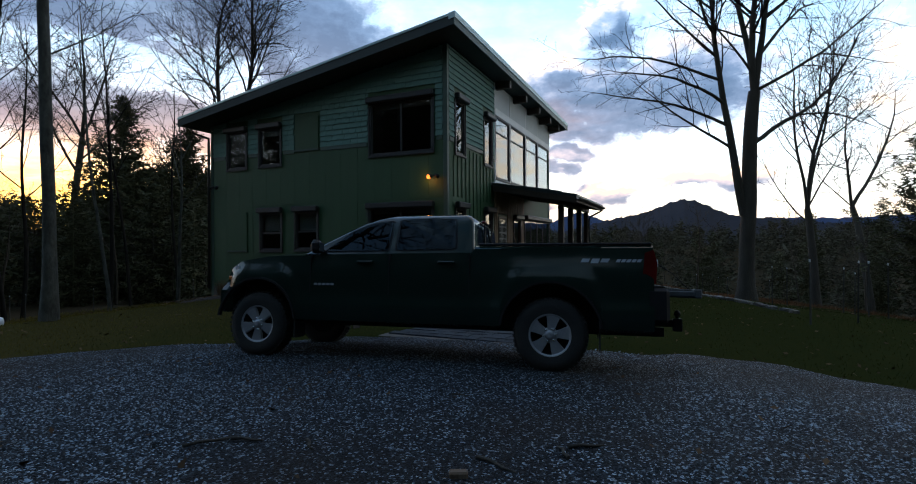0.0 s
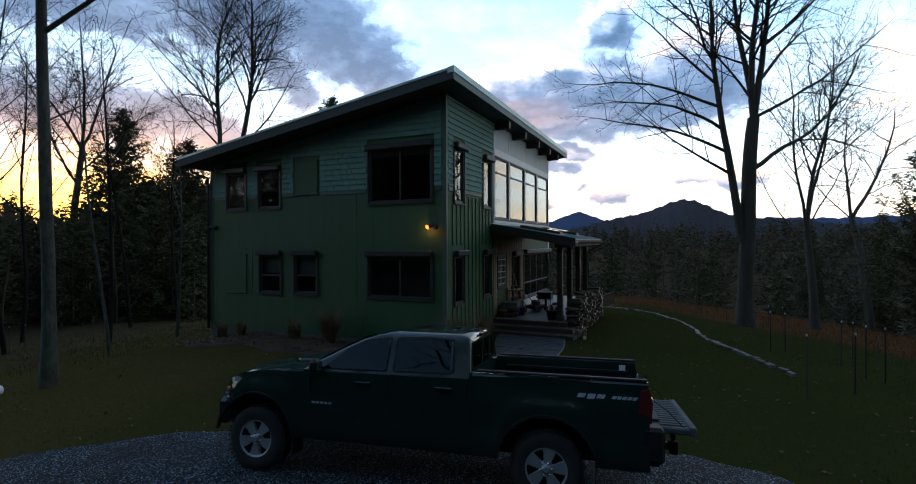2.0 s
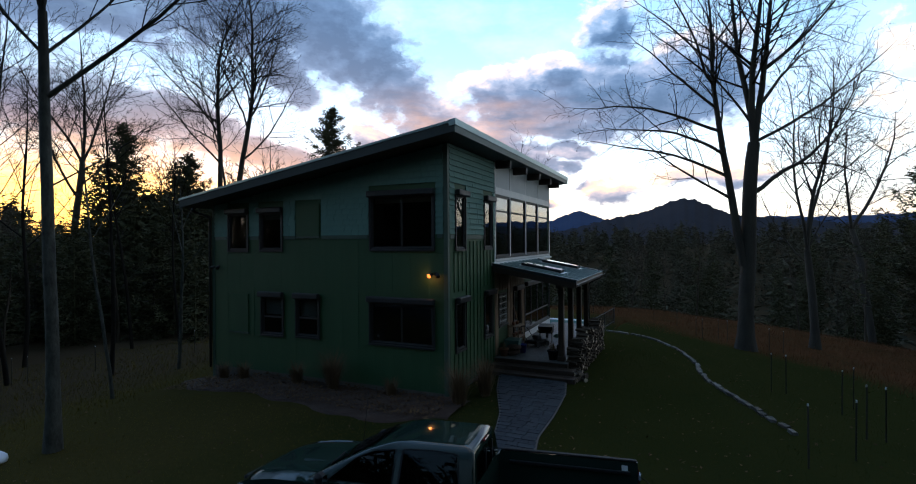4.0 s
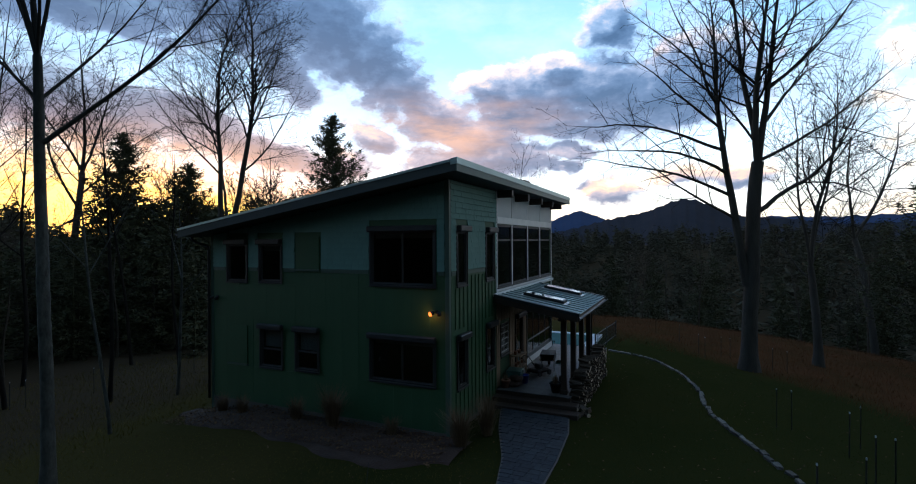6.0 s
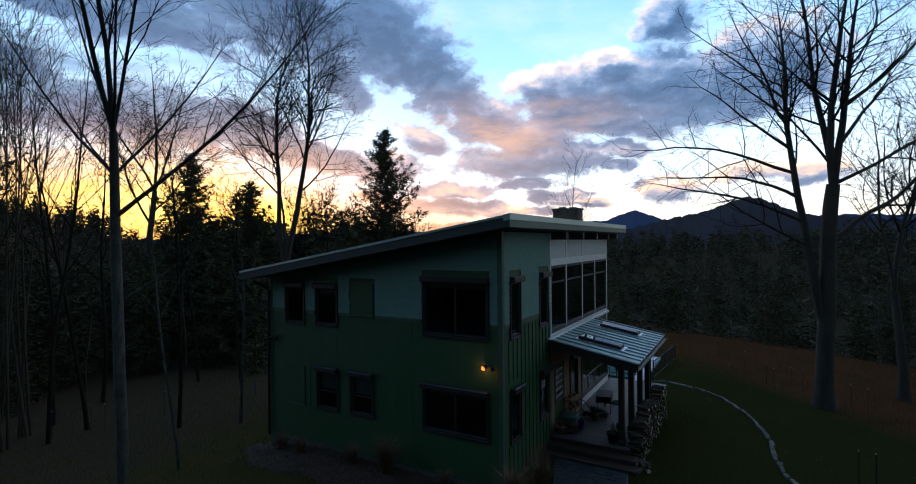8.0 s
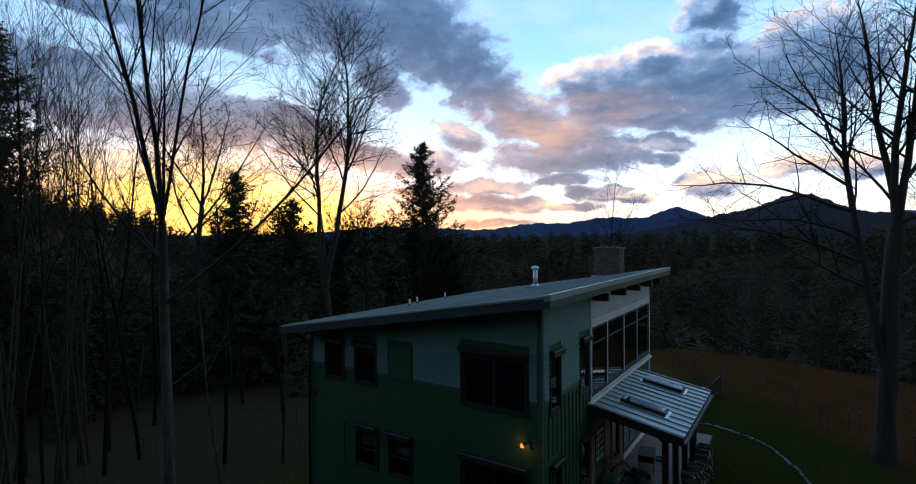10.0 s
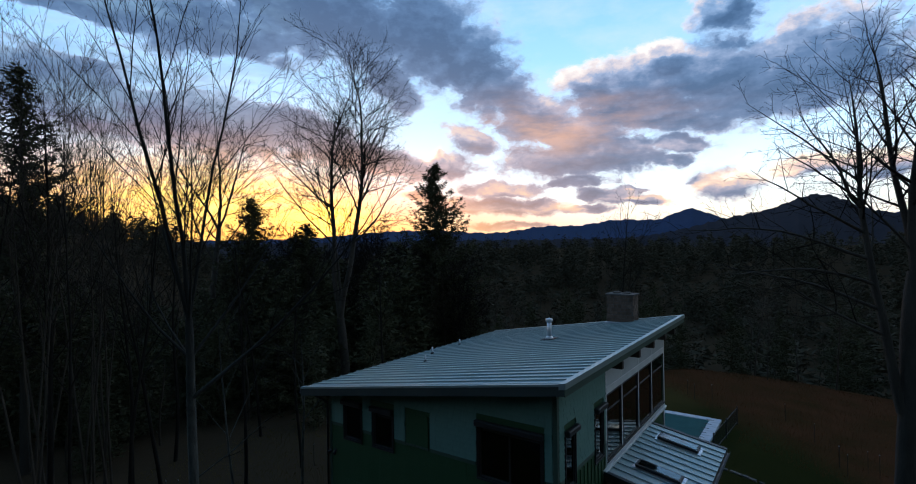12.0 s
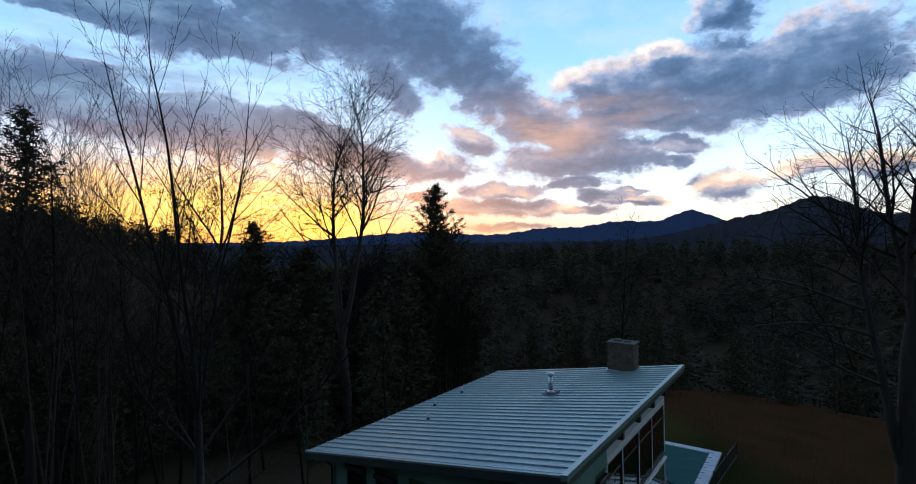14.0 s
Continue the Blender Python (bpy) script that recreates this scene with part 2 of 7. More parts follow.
    warm = mixed(t, maths(t, "MULTIPLY", round_spot(5, 1.4, 16, 2.2), 0.5), warm, rgb(255, 196, 112, 1.1))
    warm = mixed(t, maths(t, "MULTIPLY", round_spot(0, SUN_EL, 3.4, 1.7), 0.95), warm, rgb(255, 204, 80, 2.6))
    # a little of the physical twilight sky
    nishita = t.nodes.new("ShaderNodeTexSky")
    nishita.sky_type, nishita.sun_disc = "NISHITA", False
    nishita.sun_elevation, nishita.sun_rotation = radians(SUN_EL), radians(-SUN_AZ)
    both = mixed(t, 0.02, warm, nishita.outputs[0])
    wire(t, both, back.inputs[0])
    back.inputs[1].default_value = 1.2


build_sky()
sun = new("sun", bpy.data.lights.new("sun", "SUN"))
sun.data.energy, sun.data.angle, sun.data.color = 0.15, radians(2.0), (1.0, 0.52, 0.2)
sun.matrix_world = look((0, 0, 0), (math.sin(radians(SUN_AZ)) * 10, -math.cos(radians(SUN_AZ)) * 10, -10 * math.tan(radians(SUN_EL))))

# ---- materials ----
def surface(name, low, high, scale=4.0, fine=60.0, rough=0.8, metal=0.0, bump=0.2, dist=0.01, spread=0.0, stretch=(1, 1, 1), coat=0.0, spec=0.5, thins=0.0):
    """A two-scale mottled surface between two base colours; spread varies it from piece to piece, thins is the height where the second one ends."""
    m = bpy.data.materials.new(name)
    m.use_nodes = True
    t = m.node_tree
    p = t.nodes["Principled BSDF"]
    co = t.nodes.new("ShaderNodeTexCoord").outputs["Object"]
    mp = t.nodes.new("ShaderNodeMapping")
    mp.inputs["Scale"].default_value = stretch
    wire(t, co, mp.inputs[0])
    big, small = t.nodes.new("ShaderNodeTexNoise"), t.nodes.new("ShaderNodeTexNoise")
    for n, s, d in ((big, scale, 4), (small, fine, 5)):
        n.inputs["Scale"].default_value, n.inputs["Detail"].default_value = s, d
        wire(t, mp.outputs[0], n.inputs["Vector"])
    mix = maths(t, "MULTIPLY_ADD", small.outputs["Fac"], 0.55, maths(t, "MULTIPLY_ADD", big.outputs["Fac"], 1.5, -0.52))
    if spread:
        info = t.nodes.new("ShaderNodeObjectInfo")
        isle = t.nodes.new("ShaderNodeNewGeometry")
        both = maths(t, "FRACT", maths(t, "ADD", info.outputs["Random"], isle.outputs["Random Per Island"]))
        mix = maths(t, "ADD", mix, maths(t, "MULTIPLY_ADD", both, spread, -spread / 2))
    mix = maths(t, "ADD", mix, 0.0, clamp=True)
    if thins:
        up = t.nodes.new("ShaderNodeSeparateXYZ")
        wire(t, co, up.inputs[0])
        mix = maths(t, "MULTIPLY", mix, maths(t, "MULTIPLY_ADD", maths(t, "SUBTRACT", thins, up.outputs[2]), 0.25, 0.12, clamp=True))
    wire(t, mixed(t, mix, low, high), p.inputs["Base Color"])
    p.inputs["Roughness"].default_value, p.inputs["Metallic"].default_value = rough, metal
    p.inputs["Coat Weight"].default_value = coat
    p.inputs["Specular IOR Level"].default_value = spec
    if 0 < rough < 0.75:
        wire(t, maths(t, "MULTIPLY_ADD", small.outputs["Fac"], 0.25, rough - 0.12), p.inputs["Roughness"])
    if bump:
        b = t.nodes.new("ShaderNodeBump")
        b.inputs["Strength"].default_value, b.inputs["Distance"].default_value = bump, dist
        wire(t, small.outputs["Fac"], b.inputs["Height"])
        wire(t, b.outputs[0], p.inputs["Normal"])
    return m


def gravel_material():
    m = bpy.data.materials.new("crushed_stone")
    m.use_nodes = True
    t = m.node_tree
    p = t.nodes["Principled BSDF"]
    co = t.nodes.new("ShaderNodeTexCoord").outputs["Object"]
    v = t.nodes.new("ShaderNodeTexVoronoi")
    v.inputs["Scale"].default_value = 78
    v2 = t.nodes.new("ShaderNodeTexVoronoi")
    v2.inputs["Scale"].default_value = 95
    n = t.nodes.new("ShaderNodeTexNoise")
    n.inputs["Scale"].default_value, n.inputs["Detail"].default_value = 0.55, 5
    for x in (v, v2, n):
        wire(t, co, x.inputs["Vector"])
    sep = t.nodes.new("ShaderNodeSeparateColor")
    wire(t, v.outputs["Color"], sep.inputs[0])
    stone = ramp(t, sep.outputs[0], [(0, (0.0035, 0.005, 0.0065)), (0.55, (0.0145, 0.021, 0.029)), (0.86, (0.051, 0.069, 0.090)), (1, (0.50, 0.62, 0.74))])
    soil = ramp(t, n.outputs["Fac"], [(0.30, (0.25, 0.25, 0.25)), (0.56, (1, 1, 1))])
    wire(t, mixed(t, soil, (0.026, 0.020, 0.016), stone), p.inputs["Base Color"])
    p.inputs["Roughness"].default_value = 0.75
    p.inputs["Specular IOR Level"].default_value = 0.1
    b = t.nodes.new("ShaderNodeBump")
    b.inputs["Strength"].default_value, b.inputs["Distance"].default_value = 0.9, 0.03
    wire(t, maths(t, "ADD", v.outputs["Distance"], v2.outputs["Distance"]), b.inputs["Height"])
    b.invert = True
    wire(t, b.outputs[0], p.inputs["Normal"])
    return m


def ground_material():
    """Lawn near the house, red-brown broom grass below it, leaf litter under the woods."""
    m = bpy.data.materials.new("field_soil_and_turf")
    m.use_nodes = True
    t = m.node_tree
    p = t.nodes["Principled BSDF"]
    co = t.nodes.new("ShaderNodeTexCoord").outputs["Object"]
    sep = t.nodes.new("ShaderNodeSeparateXYZ")
    wire(t, co, sep.inputs[0])
    big, fine = t.nodes.new("ShaderNodeTexNoise"), t.nodes.new("ShaderNodeTexNoise")
    for n, s in ((big, 0.35), (fine, 9.0)):
        n.inputs["Scale"].default_value, n.inputs["Detail"].default_value = s, 6
        wire(t, co, n.inputs["Vector"])
    lawn = mixed(t, big.outputs["Fac"], (0.014, 0.020, 0.006), (0.029, 0.030, 0.010))
    lawn = mixed(t, maths(t, "MULTIPLY_ADD", fine.outputs["Fac"], 1.0, -0.42, clamp=True), lawn, (0.032, 0.026, 0.006))
    dry = maths(t, "MULTIPLY", maths(t, "ADD", maths(t, "SUBTRACT", -6.5, sep.outputs[0]), maths(t, "MULTIPLY_ADD", big.outputs["Fac"], 6.0, -3.0)), 0.3, clamp=True)
    lawn = mixed(t, maths(t, "MULTIPLY", dry, 0.8), lawn, mixed(t, fine.outputs["Fac"], (0.034, 0.029, 0.010), (0.070, 0.056, 0.020)))
    sedge = mixed(t, fine.outputs["Fac"], (0.038, 0.018, 0.009), (0.088, 0.042, 0.020))
    litter = mixed(t, fine.outputs["Fac"], (0.024, 0.020, 0.013), (0.062, 0.047, 0.028))
    wob = maths(t, "MULTIPLY_ADD", big.outputs["Fac"], 6.0, -3.0)
    # the broom grass starts beyond the lawn's stone edge
    far = maths(t, "ADD", maths(t, "MULTIPLY_ADD", sep.outputs[0], 1.2, maths(t, "SUBTRACT", sep.outputs[1], 34.0)), wob)
    mask = maths(t, "MULTIPLY", far, 0.22, clamp=True)
    left = maths(t, "MULTIPLY", maths(t, "ADD", maths(t, "SUBTRACT", -17.0, sep.outputs[0]), wob), 0.3, clamp=True)
    sedge = mixed(t, maths(t, "MULTIPLY_ADD", big.outputs["Fac"], 2.4, -0.9, clamp=True), sedge, (0.030, 0.022, 0.008))
    turf = mixed(t, mask, lawn, sedge)
    turf = mixed(t, left, turf, litter)
    woods = maths(t, "MULTIPLY", maths(t, "ADD", maths(t, "SUBTRACT", sep.outputs[1], 68.0), wob), 0.2, clamp=True)
    wire(t, mixed(t, woods, turf, litter), p.inputs["Base Color"])
    p.inputs["Roughness"].default_value = 0.95
    p.inputs["Specular IOR Level"].default_value = 0.0
    b = t.nodes.new("ShaderNodeBump")
    b.inputs["Strength"].default_value, b.inputs["Distance"].default_value = 0.3, 0.03
    wire(t, fine.outputs["Fac"], b.inputs["Height"])
    wire(t, b.outputs[0], p.inputs["Normal"])
    return m


def glass_material(name, tint, mirror=(1, 1, 1), least=0.03):
    """Clear or tinted glass: see-through, mirroring more at a slant."""
    m = bpy.data.materials.new(name)
    m.use_nodes = True
    t = m.node_tree
    t.nodes.clear()
    out = t.nodes.new("ShaderNodeOutputMaterial")
    mix = t.nodes.new("ShaderNodeMixShader")
    clear, gloss = t.nodes.new("ShaderNodeBsdfTransparent"), t.nodes.new("ShaderNodeBsdfGlossy")
    clear.inputs[0].default_value = (*tint, 1)
    gloss.inputs["Color"].default_value = (*mirror, 1)
    gloss.inputs["Roughness"].default_value = 0.015
    f = t.nodes.new("ShaderNodeLayerWeight")
    f.inputs["Blend"].default_value = 0.5
    slant = maths(t, "POWER", f.outputs["Facing"], 4.0)
    wire(t, maths(t, "MULTIPLY_ADD", slant, 0.93, least), mix.inputs[0])
    wire(t, clear.outputs[0], mix.inputs[1])
    wire(t, gloss.outputs[0], mix.inputs[2])
    wire(t, mix.outputs[0], out.inputs[0])
    return m


def glowing(name, colour, power):
    m = bpy.data.materials.new(name)
    m.use_nodes = True
    p = m.node_tree.nodes["Principled BSDF"]
    p.inputs["Base Color"].default_value = (0.02, 0.01, 0.005, 1)
    p.inputs["Emission Color"].default_value, p.inputs["Emission Strength"].default_value = (*colour, 1), power
    return m


GRAVEL, GROUND = gravel_material(), ground_material()
STONE_BITS = surface("loose_stones", (0.006, 0.009, 0.012), (0.22, 0.29, 0.36), 3, 40, 0.8, spread=1.7, spec=0.1)
SHINGLE = surface("sage_grey_shingle", (0.088, 0.178, 0.150), (0.135, 0.250, 0.215), 2.5, 45, 0.8, bump=0.3, spread=0.22, stretch=(1, 1, 0.25))
GREEN = surface("dark_green_painted_board", (0.018, 0.061, 0.021), (0.027, 0.080, 0.030), 1.3, 50, 0.62, bump=0.15, stretch=(1, 1, 0.3))
GREEN_TRIM = surface("green_trim_paint", (0.036, 0.072, 0.054), (0.052, 0.092, 0.07), 2, 40, 0.5, bump=0.1)
PANEL = surface("pale_grey_panel", (0.42, 0.45, 0.46), (0.54, 0.57, 0.57), 1.2, 30, 0.6, bump=0.08)
WHITE = surface("white_trim_paint", (0.62, 0.64, 0.64), (0.76, 0.77, 0.76), 2, 40, 0.45, bump=0.05)
TAN = surface("unpainted_cedar_board", (0.16, 0.105, 0.06), (0.30, 0.21, 0.13), 1.4, 30, 0.7, bump=0.3, stretch=(6, 6, 0.6))
BROWN = surface("dark_stained_timber", (0.022, 0.014, 0.010), (0.055, 0.034, 0.022), 2, 30, 0.6, bump=0.3, stretch=(4, 4, 0.6))
DECK = surface("weathered_deck_board", (0.045, 0.042, 0.040), (0.105, 0.098, 0.092), 2, 40, 0.6, bump=0.3, spread=0.5)
BLACK = surface("black_shutter_metal", (0.008, 0.009, 0.011), (0.018, 0.02, 0.022), 3, 40, 0.5, bump=0.1)
SOFFIT = surface("dark_soffit_board", (0.022, 0.032, 0.030), (0.038, 0.05, 0.046), 2, 30, 0.7, bump=0.2, stretch=(0.4, 4, 1))
METAL_ROOF = surface("grey_blue_standing_seam_metal", (0.28, 0.37, 0.38), (0.38, 0.47, 0.47), 0.6, 22, 0.45, metal=0.75, bump=0.08, dist=0.004, spread=0.25)
ZINC = surface("galvanised_metal", (0.45, 0.47, 0.5), (0.62, 0.64, 0.66), 3, 40, 0.32, metal=1.0, bump=0.05)
BRICK = surface("brown_chimney_stone", (0.070, 0.046, 0.032), (0.17, 0.12, 0.088), 4, 40, 0.85, bump=0.5, spread=0.8)
MORTAR = surface("chimney_mortar", (0.075, 0.068, 0.06), (0.115, 0.105, 0.095), 4, 40, 0.95)
GLASS = glass_material("window_glass", (0.55, 0.6, 0.6))
# the dimness of the rooms is put into this dark plaster colour
INSIDE = surface("shade_dark_room_plaster", (0.05, 0.05, 0.05), (0.08, 0.08, 0.075), 2, 30, 0.9)
DARK_METAL = surface("dark_slate_flashing", (0.016, 0.024, 0.027), (0.030, 0.040, 0.043), 1.2, 30, 0.5, metal=0.2, bump=0.06)
BLIND = surface("pale_roller_blind", (0.32, 0.33, 0.33), (0.42, 0.42, 0.42), 2, 60, 0.9)
PATH_STONE = surface("blue_grey_flagstone", (0.024, 0.029, 0.036), (0.052, 0.060, 0.070), 2.5, 35, 0.8, bump=0.4, spread=0.5, spec=0.1)
EDGE_STONE = surface("pale_edging_stone", (0.035, 0.034, 0.028), (0.135, 0.128, 0.108), 3, 30, 0.9, bump=0.6, spread=0.9)
BARK = surface("grey_furrowed_bark", (0.018, 0.016, 0.012), (0.052, 0.046, 0.036), 3, 22, 0.95, bump=0.9, dist=0.04, stretch=(1, 1, 0.25))
LICHEN_BARK = surface("bark_with_pale_lichen", (0.010, 0.010, 0.007), (0.10, 0.105, 0.09), 7, 22, 0.95, bump=0.8, dist=0.03, stretch=(1, 1, 0.5), thins=9.5)
# darker copy of the twig bark; the backlit silhouette is put into its colour
DARK_TWIG = surface("silhouette_twig_bark", (0.010, 0.009, 0.008), (0.024, 0.021, 0.018), 2, 20, 0.95, bump=0, spec=0.05)
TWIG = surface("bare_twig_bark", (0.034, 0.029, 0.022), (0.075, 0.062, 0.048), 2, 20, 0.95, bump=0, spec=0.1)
NEEDLES = surface("conifer_needles", (0.044, 0.047, 0.024), (0.062, 0.064, 0.034), 0.6, 12, 0.9, bump=0, spread=0.25, spec=0.1)
FAR_WOOD = surface("far_winter_woods", (0.042, 0.042, 0.028), (0.062, 0.058, 0.040), 0.03, 0.4, 1.0, bump=0, spread=0.2, spec=0.05)
GRASS = surface("turf_blades", (0.026, 0.037, 0.010), (0.060, 0.063, 0.019), 0.5, 12, 0.95, bump=0, spread=0.7, spec=0.0)
DRY_GRASS = surface("dry_olive_turf", (0.070, 0.058, 0.010), (0.15, 0.12, 0.028), 0.5, 12, 0.95, bump=0, spread=0.7, spec=0.0)
SEDGE = surface("russet_broom_grass", (0.080, 0.040, 0.021), (0.165, 0.082, 0.040), 0.4, 9, 0.95, bump=0, spread=0.7, spec=0.0)
STRAW = surface("dry_straw_blades", (0.085, 0.054, 0.028), (0.20, 0.135, 0.075), 1, 20, 0.95, bump=0, spread=0.6)
LEAF = surface("fallen_leaf", (0.05, 0.03, 0.017), (0.12, 0.075, 0.040), 1, 20, 0.9, bump=0, spread=1.6, spec=0.1)
MULCH = surface("leafy_mulch", (0.018, 0.010, 0.007), (0.054, 0.029, 0.018), 1.2, 18, 0.95, bump=0.8, dist=0.05)
LOG = surface("split_log_bark", (0.03, 0.022, 0.016), (0.10, 0.075, 0.055), 5, 40, 0.95, bump=0.5, spread=0.6)
LOG_END = surface("split_log_end", (0.10, 0.065, 0.04), (0.48, 0.38, 0.27), 4, 40, 0.9, bump=0.3, spread=1.5)
PAINT = surface("dark_green_car_paint", (0.0085, 0.0185, 0.0150), (0.0125, 0.0250, 0.0205), 1.5, 90, 0.07, metal=0.0, bump=0.0, coat=0.0, spec=0.30)
CAR_GLASS = glass_material("tinted_car_glass", (0.05, 0.07, 0.075), (0.72, 0.88, 1.0), 0.022)
RUBBER = surface("tyre_rubber", (0.010, 0.010, 0.010), (0.026, 0.024, 0.022), 4, 40, 0.85, bump=0.4)
ALLOY = surface("brushed_alloy", (0.26, 0.27, 0.29), (0.38, 0.39, 0.41), 4, 60, 0.4, metal=0.45, bump=0.04)
PLASTIC = surface("black_moulded_plastic", (0.007, 0.007, 0.008), (0.016, 0.016, 0.017), 4, 60, 0.6, bump=0.1, spec=0.2)
CHROME = surface("polished_chrome", (0.75, 0.76, 0.78), (0.85, 0.86, 0.87), 4, 40, 0.12, metal=1.0, bump=0)
RED_LENS = surface("red_lamp_lens", (0.07, 0.004, 0.005), (0.12, 0.006, 0.006), 4, 40, 0.15, bump=0, coat=0.5)
CLEAR_LENS = surface("clear_lamp_lens", (0.10, 0.12, 0.15), (0.42, 0.46, 0.52), 22, 60, 0.12, bump=0, coat=0.3)
AMBER_LENS = surface("amber_lamp_lens", (0.5, 0.12, 0.02), (0.6, 0.18, 0.03), 4, 40, 0.15, bump=0)
DECAL = surface("silver_decal", (0.24, 0.27, 0.31), (0.34, 0.38, 0.42), 4, 60, 0.45, bump=0)
TAILGATE_GREY = surface("scuffed_grey_liner", (0.05, 0.054, 0.058), (0.11, 0.115, 0.12), 6, 60, 0.9, bump=0.2, spec=0.15)
POST_STEEL = surface("green_steel_fence_post", (0.010, 0.012, 0.010), (0.03, 0.03, 0.026), 4, 60, 0.6, bump=0.1)
POOL_COVER = surface("teal_pool_cover", (0.016, 0.070, 0.068), (0.026, 0.095, 0.092), 1.2, 30, 0.8, bump=0.1, spec=0.1)
PALE_SLAB = surface("pale_concrete_slab", (0.42, 0.46, 0.5), (0.58, 0.61, 0.65), 1.5, 30, 0.8, bump=0.2)
BLUE_PLASTIC = surface("blue_plastic", (0.012, 0.018, 0.16), (0.02, 0.03, 0.24), 3, 40, 0.45, bump=0)
GREEN_PLASTIC = surface("green_plastic", (0.02, 0.07, 0.06), (0.03, 0.1, 0.085), 3, 40, 0.5, bump=0)
CLAY = surface("terracotta_clay", (0.16, 0.07, 0.04), (0.26, 0.12, 0.07), 3, 40, 0.85, bump=0.1)
WHITE_BAG = surface("weathered_white_bag", (0.55, 0.6, 0.68), (0.72, 0.76, 0.82), 3, 20, 0.7, bump=0.3)
# bluish distance haze is put into the base colours of both ridges
NEAR_RIDGE = surface("hazed_wooded_ridge", (0.026, 0.028, 0.036), (0.044, 0.043, 0.050), 0.004, 0.06, 1.0, bump=0, spec=0.0)
FAR_RIDGE = surface("haze_blue_far_ridge", (0.036, 0.052, 0.100), (0.050, 0.068, 0.125), 0.002, 0.03, 1.0, bump=0, spec=0.0)
BULB = glowing("warm_bulb", (1.0, 0.17, 0.02), 2.4)
YELLOW = surface("yellow_marker_tape", (0.6, 0.55, 0.02), (0.75, 0.7, 0.05), 3, 40, 0.6, bump=0)

# ---- building helpers ----
def mesh_of(name, verts, faces, material, smooth=False):
    me = bpy.data.meshes.new(name)
    me.from_pydata([tuple(v) for v in verts], [], [tuple(f) for f in faces])
    me.materials.append(material)
    if smooth:
        me.polygons.foreach_set("use_smooth", [True] * len(me.polygons))
    return me


def tri_mesh(name, verts, tris, material, smooth=False):
    """A large triangle mesh out of number arrays."""
    verts, tris = np.asarray(verts, np.float32), np.asarray(tris, np.int32)
    me = bpy.data.meshes.new(name)
    me.vertices.add(len(verts))
    me.vertices.foreach_set("co", verts.ravel())
    me.loops.add(tris.size)
    me.loops.foreach_set("vertex_index", tris.ravel())
    me.polygons.add(len(tris))
    me.polygons.foreach_set("loop_start", np.arange(0, tris.size, 3, dtype=np.int32))
    if smooth:
        me.polygons.foreach_set("use_smooth", np.ones(len(tris), bool))
    me.materials.append(material)
    me.update(calc_edges=True)
    return me


def part(name, data, material, parent, label="", m=None):
    """Links a bmesh or mesh as one mesh object under a thing or under a part."""
    if isinstance(data, bmesh.types.BMesh):
        me = bpy.data.meshes.new(name)
        bmesh.ops.recalc_face_normals(data, faces=data.faces)
        data.to_mesh(me)
        data.free()
        me.materials.append(material)
    else:
        me = data
    ob = new(name, me)
    ob.parent = parent
    if m is not None:
        ob.matrix_basis = m
    return tagged(ob, label)


def thing(name, label, category, m=None, group="", kind=""):
    ob = new(name)
    if m is not None:
        ob.matrix_basis = m
    return tagged(ob, label, category, group, kind)


def boxes(*specs, bevel=0.0):
    """A bmesh of boxes, each (x0, x1, y0, y1, z0, z1), with bevelled edges."""
    bm = bmesh.new()
    for x0, x1, y0, y1, z0, z1 in specs:
        made = bmesh.ops.create_cube(bm, size=1.0, matrix=Matrix.Translation(((x0 + x1) / 2, (y0 + y1) / 2, (z0 + z1) / 2))
                                     @ Matrix.Diagonal((abs(x1 - x0), abs(y1 - y0), abs(z1 - z0), 1)))
        if bevel:
            edges = list({e for v in made["verts"] for e in v.link_edges})
            bmesh.ops.bevel(bm, geom=edges, offset=bevel, segments=1, affect="EDGES")
    return bm


def lathe(profile, sides=24, axis="Z", capped=True):
    """A bmesh turned from (radius, height) pairs."""
    bm = bmesh.new()
    rings = []
    for r, h in profile:
        ring = []
        for i in range(sides):
            a = 2 * math.pi * i / sides
            c, s = r * math.cos(a), r * math.sin(a)
            ring.append(bm.verts.new((c, s, h) if axis == "Z" else (c, h, s)))
        rings.append(ring)
    for a, b in zip(rings, rings[1:]):
        for i in range(sides):
            bm.faces.new((a[i], a[(i + 1) % sides], b[(i + 1) % sides], b[i]))
    for ring in (rings[0], rings[-1]) if capped else ():
        bm.faces.new(ring)
    for f in bm.faces:
        f.smooth = len(f.verts) == 4
    return bm


def prism(outline, depth, plane="XZ", at=0.0):
    """A bmesh: an outline in a plane, drawn out by depth."""
    bm = bmesh.new()
    place = {"XZ": lambda a, b, d: (a, d, b), "YZ": lambda a, b, d: (d, a, b), "XY": lambda a, b, d: (a, b, d)}[plane]
    one = [bm.verts.new(place(a, b, at)) for a, b in outline]
    two = [bm.verts.new(place(a, b, at + depth)) for a, b in outline]
    bm.faces.new(one), bm.faces.new(two[::-1])
    for i in range(len(one)):
        j = (i + 1) % len(one)
        bm.faces.new((one[i], two[i], two[j], one[j]))
    return bm


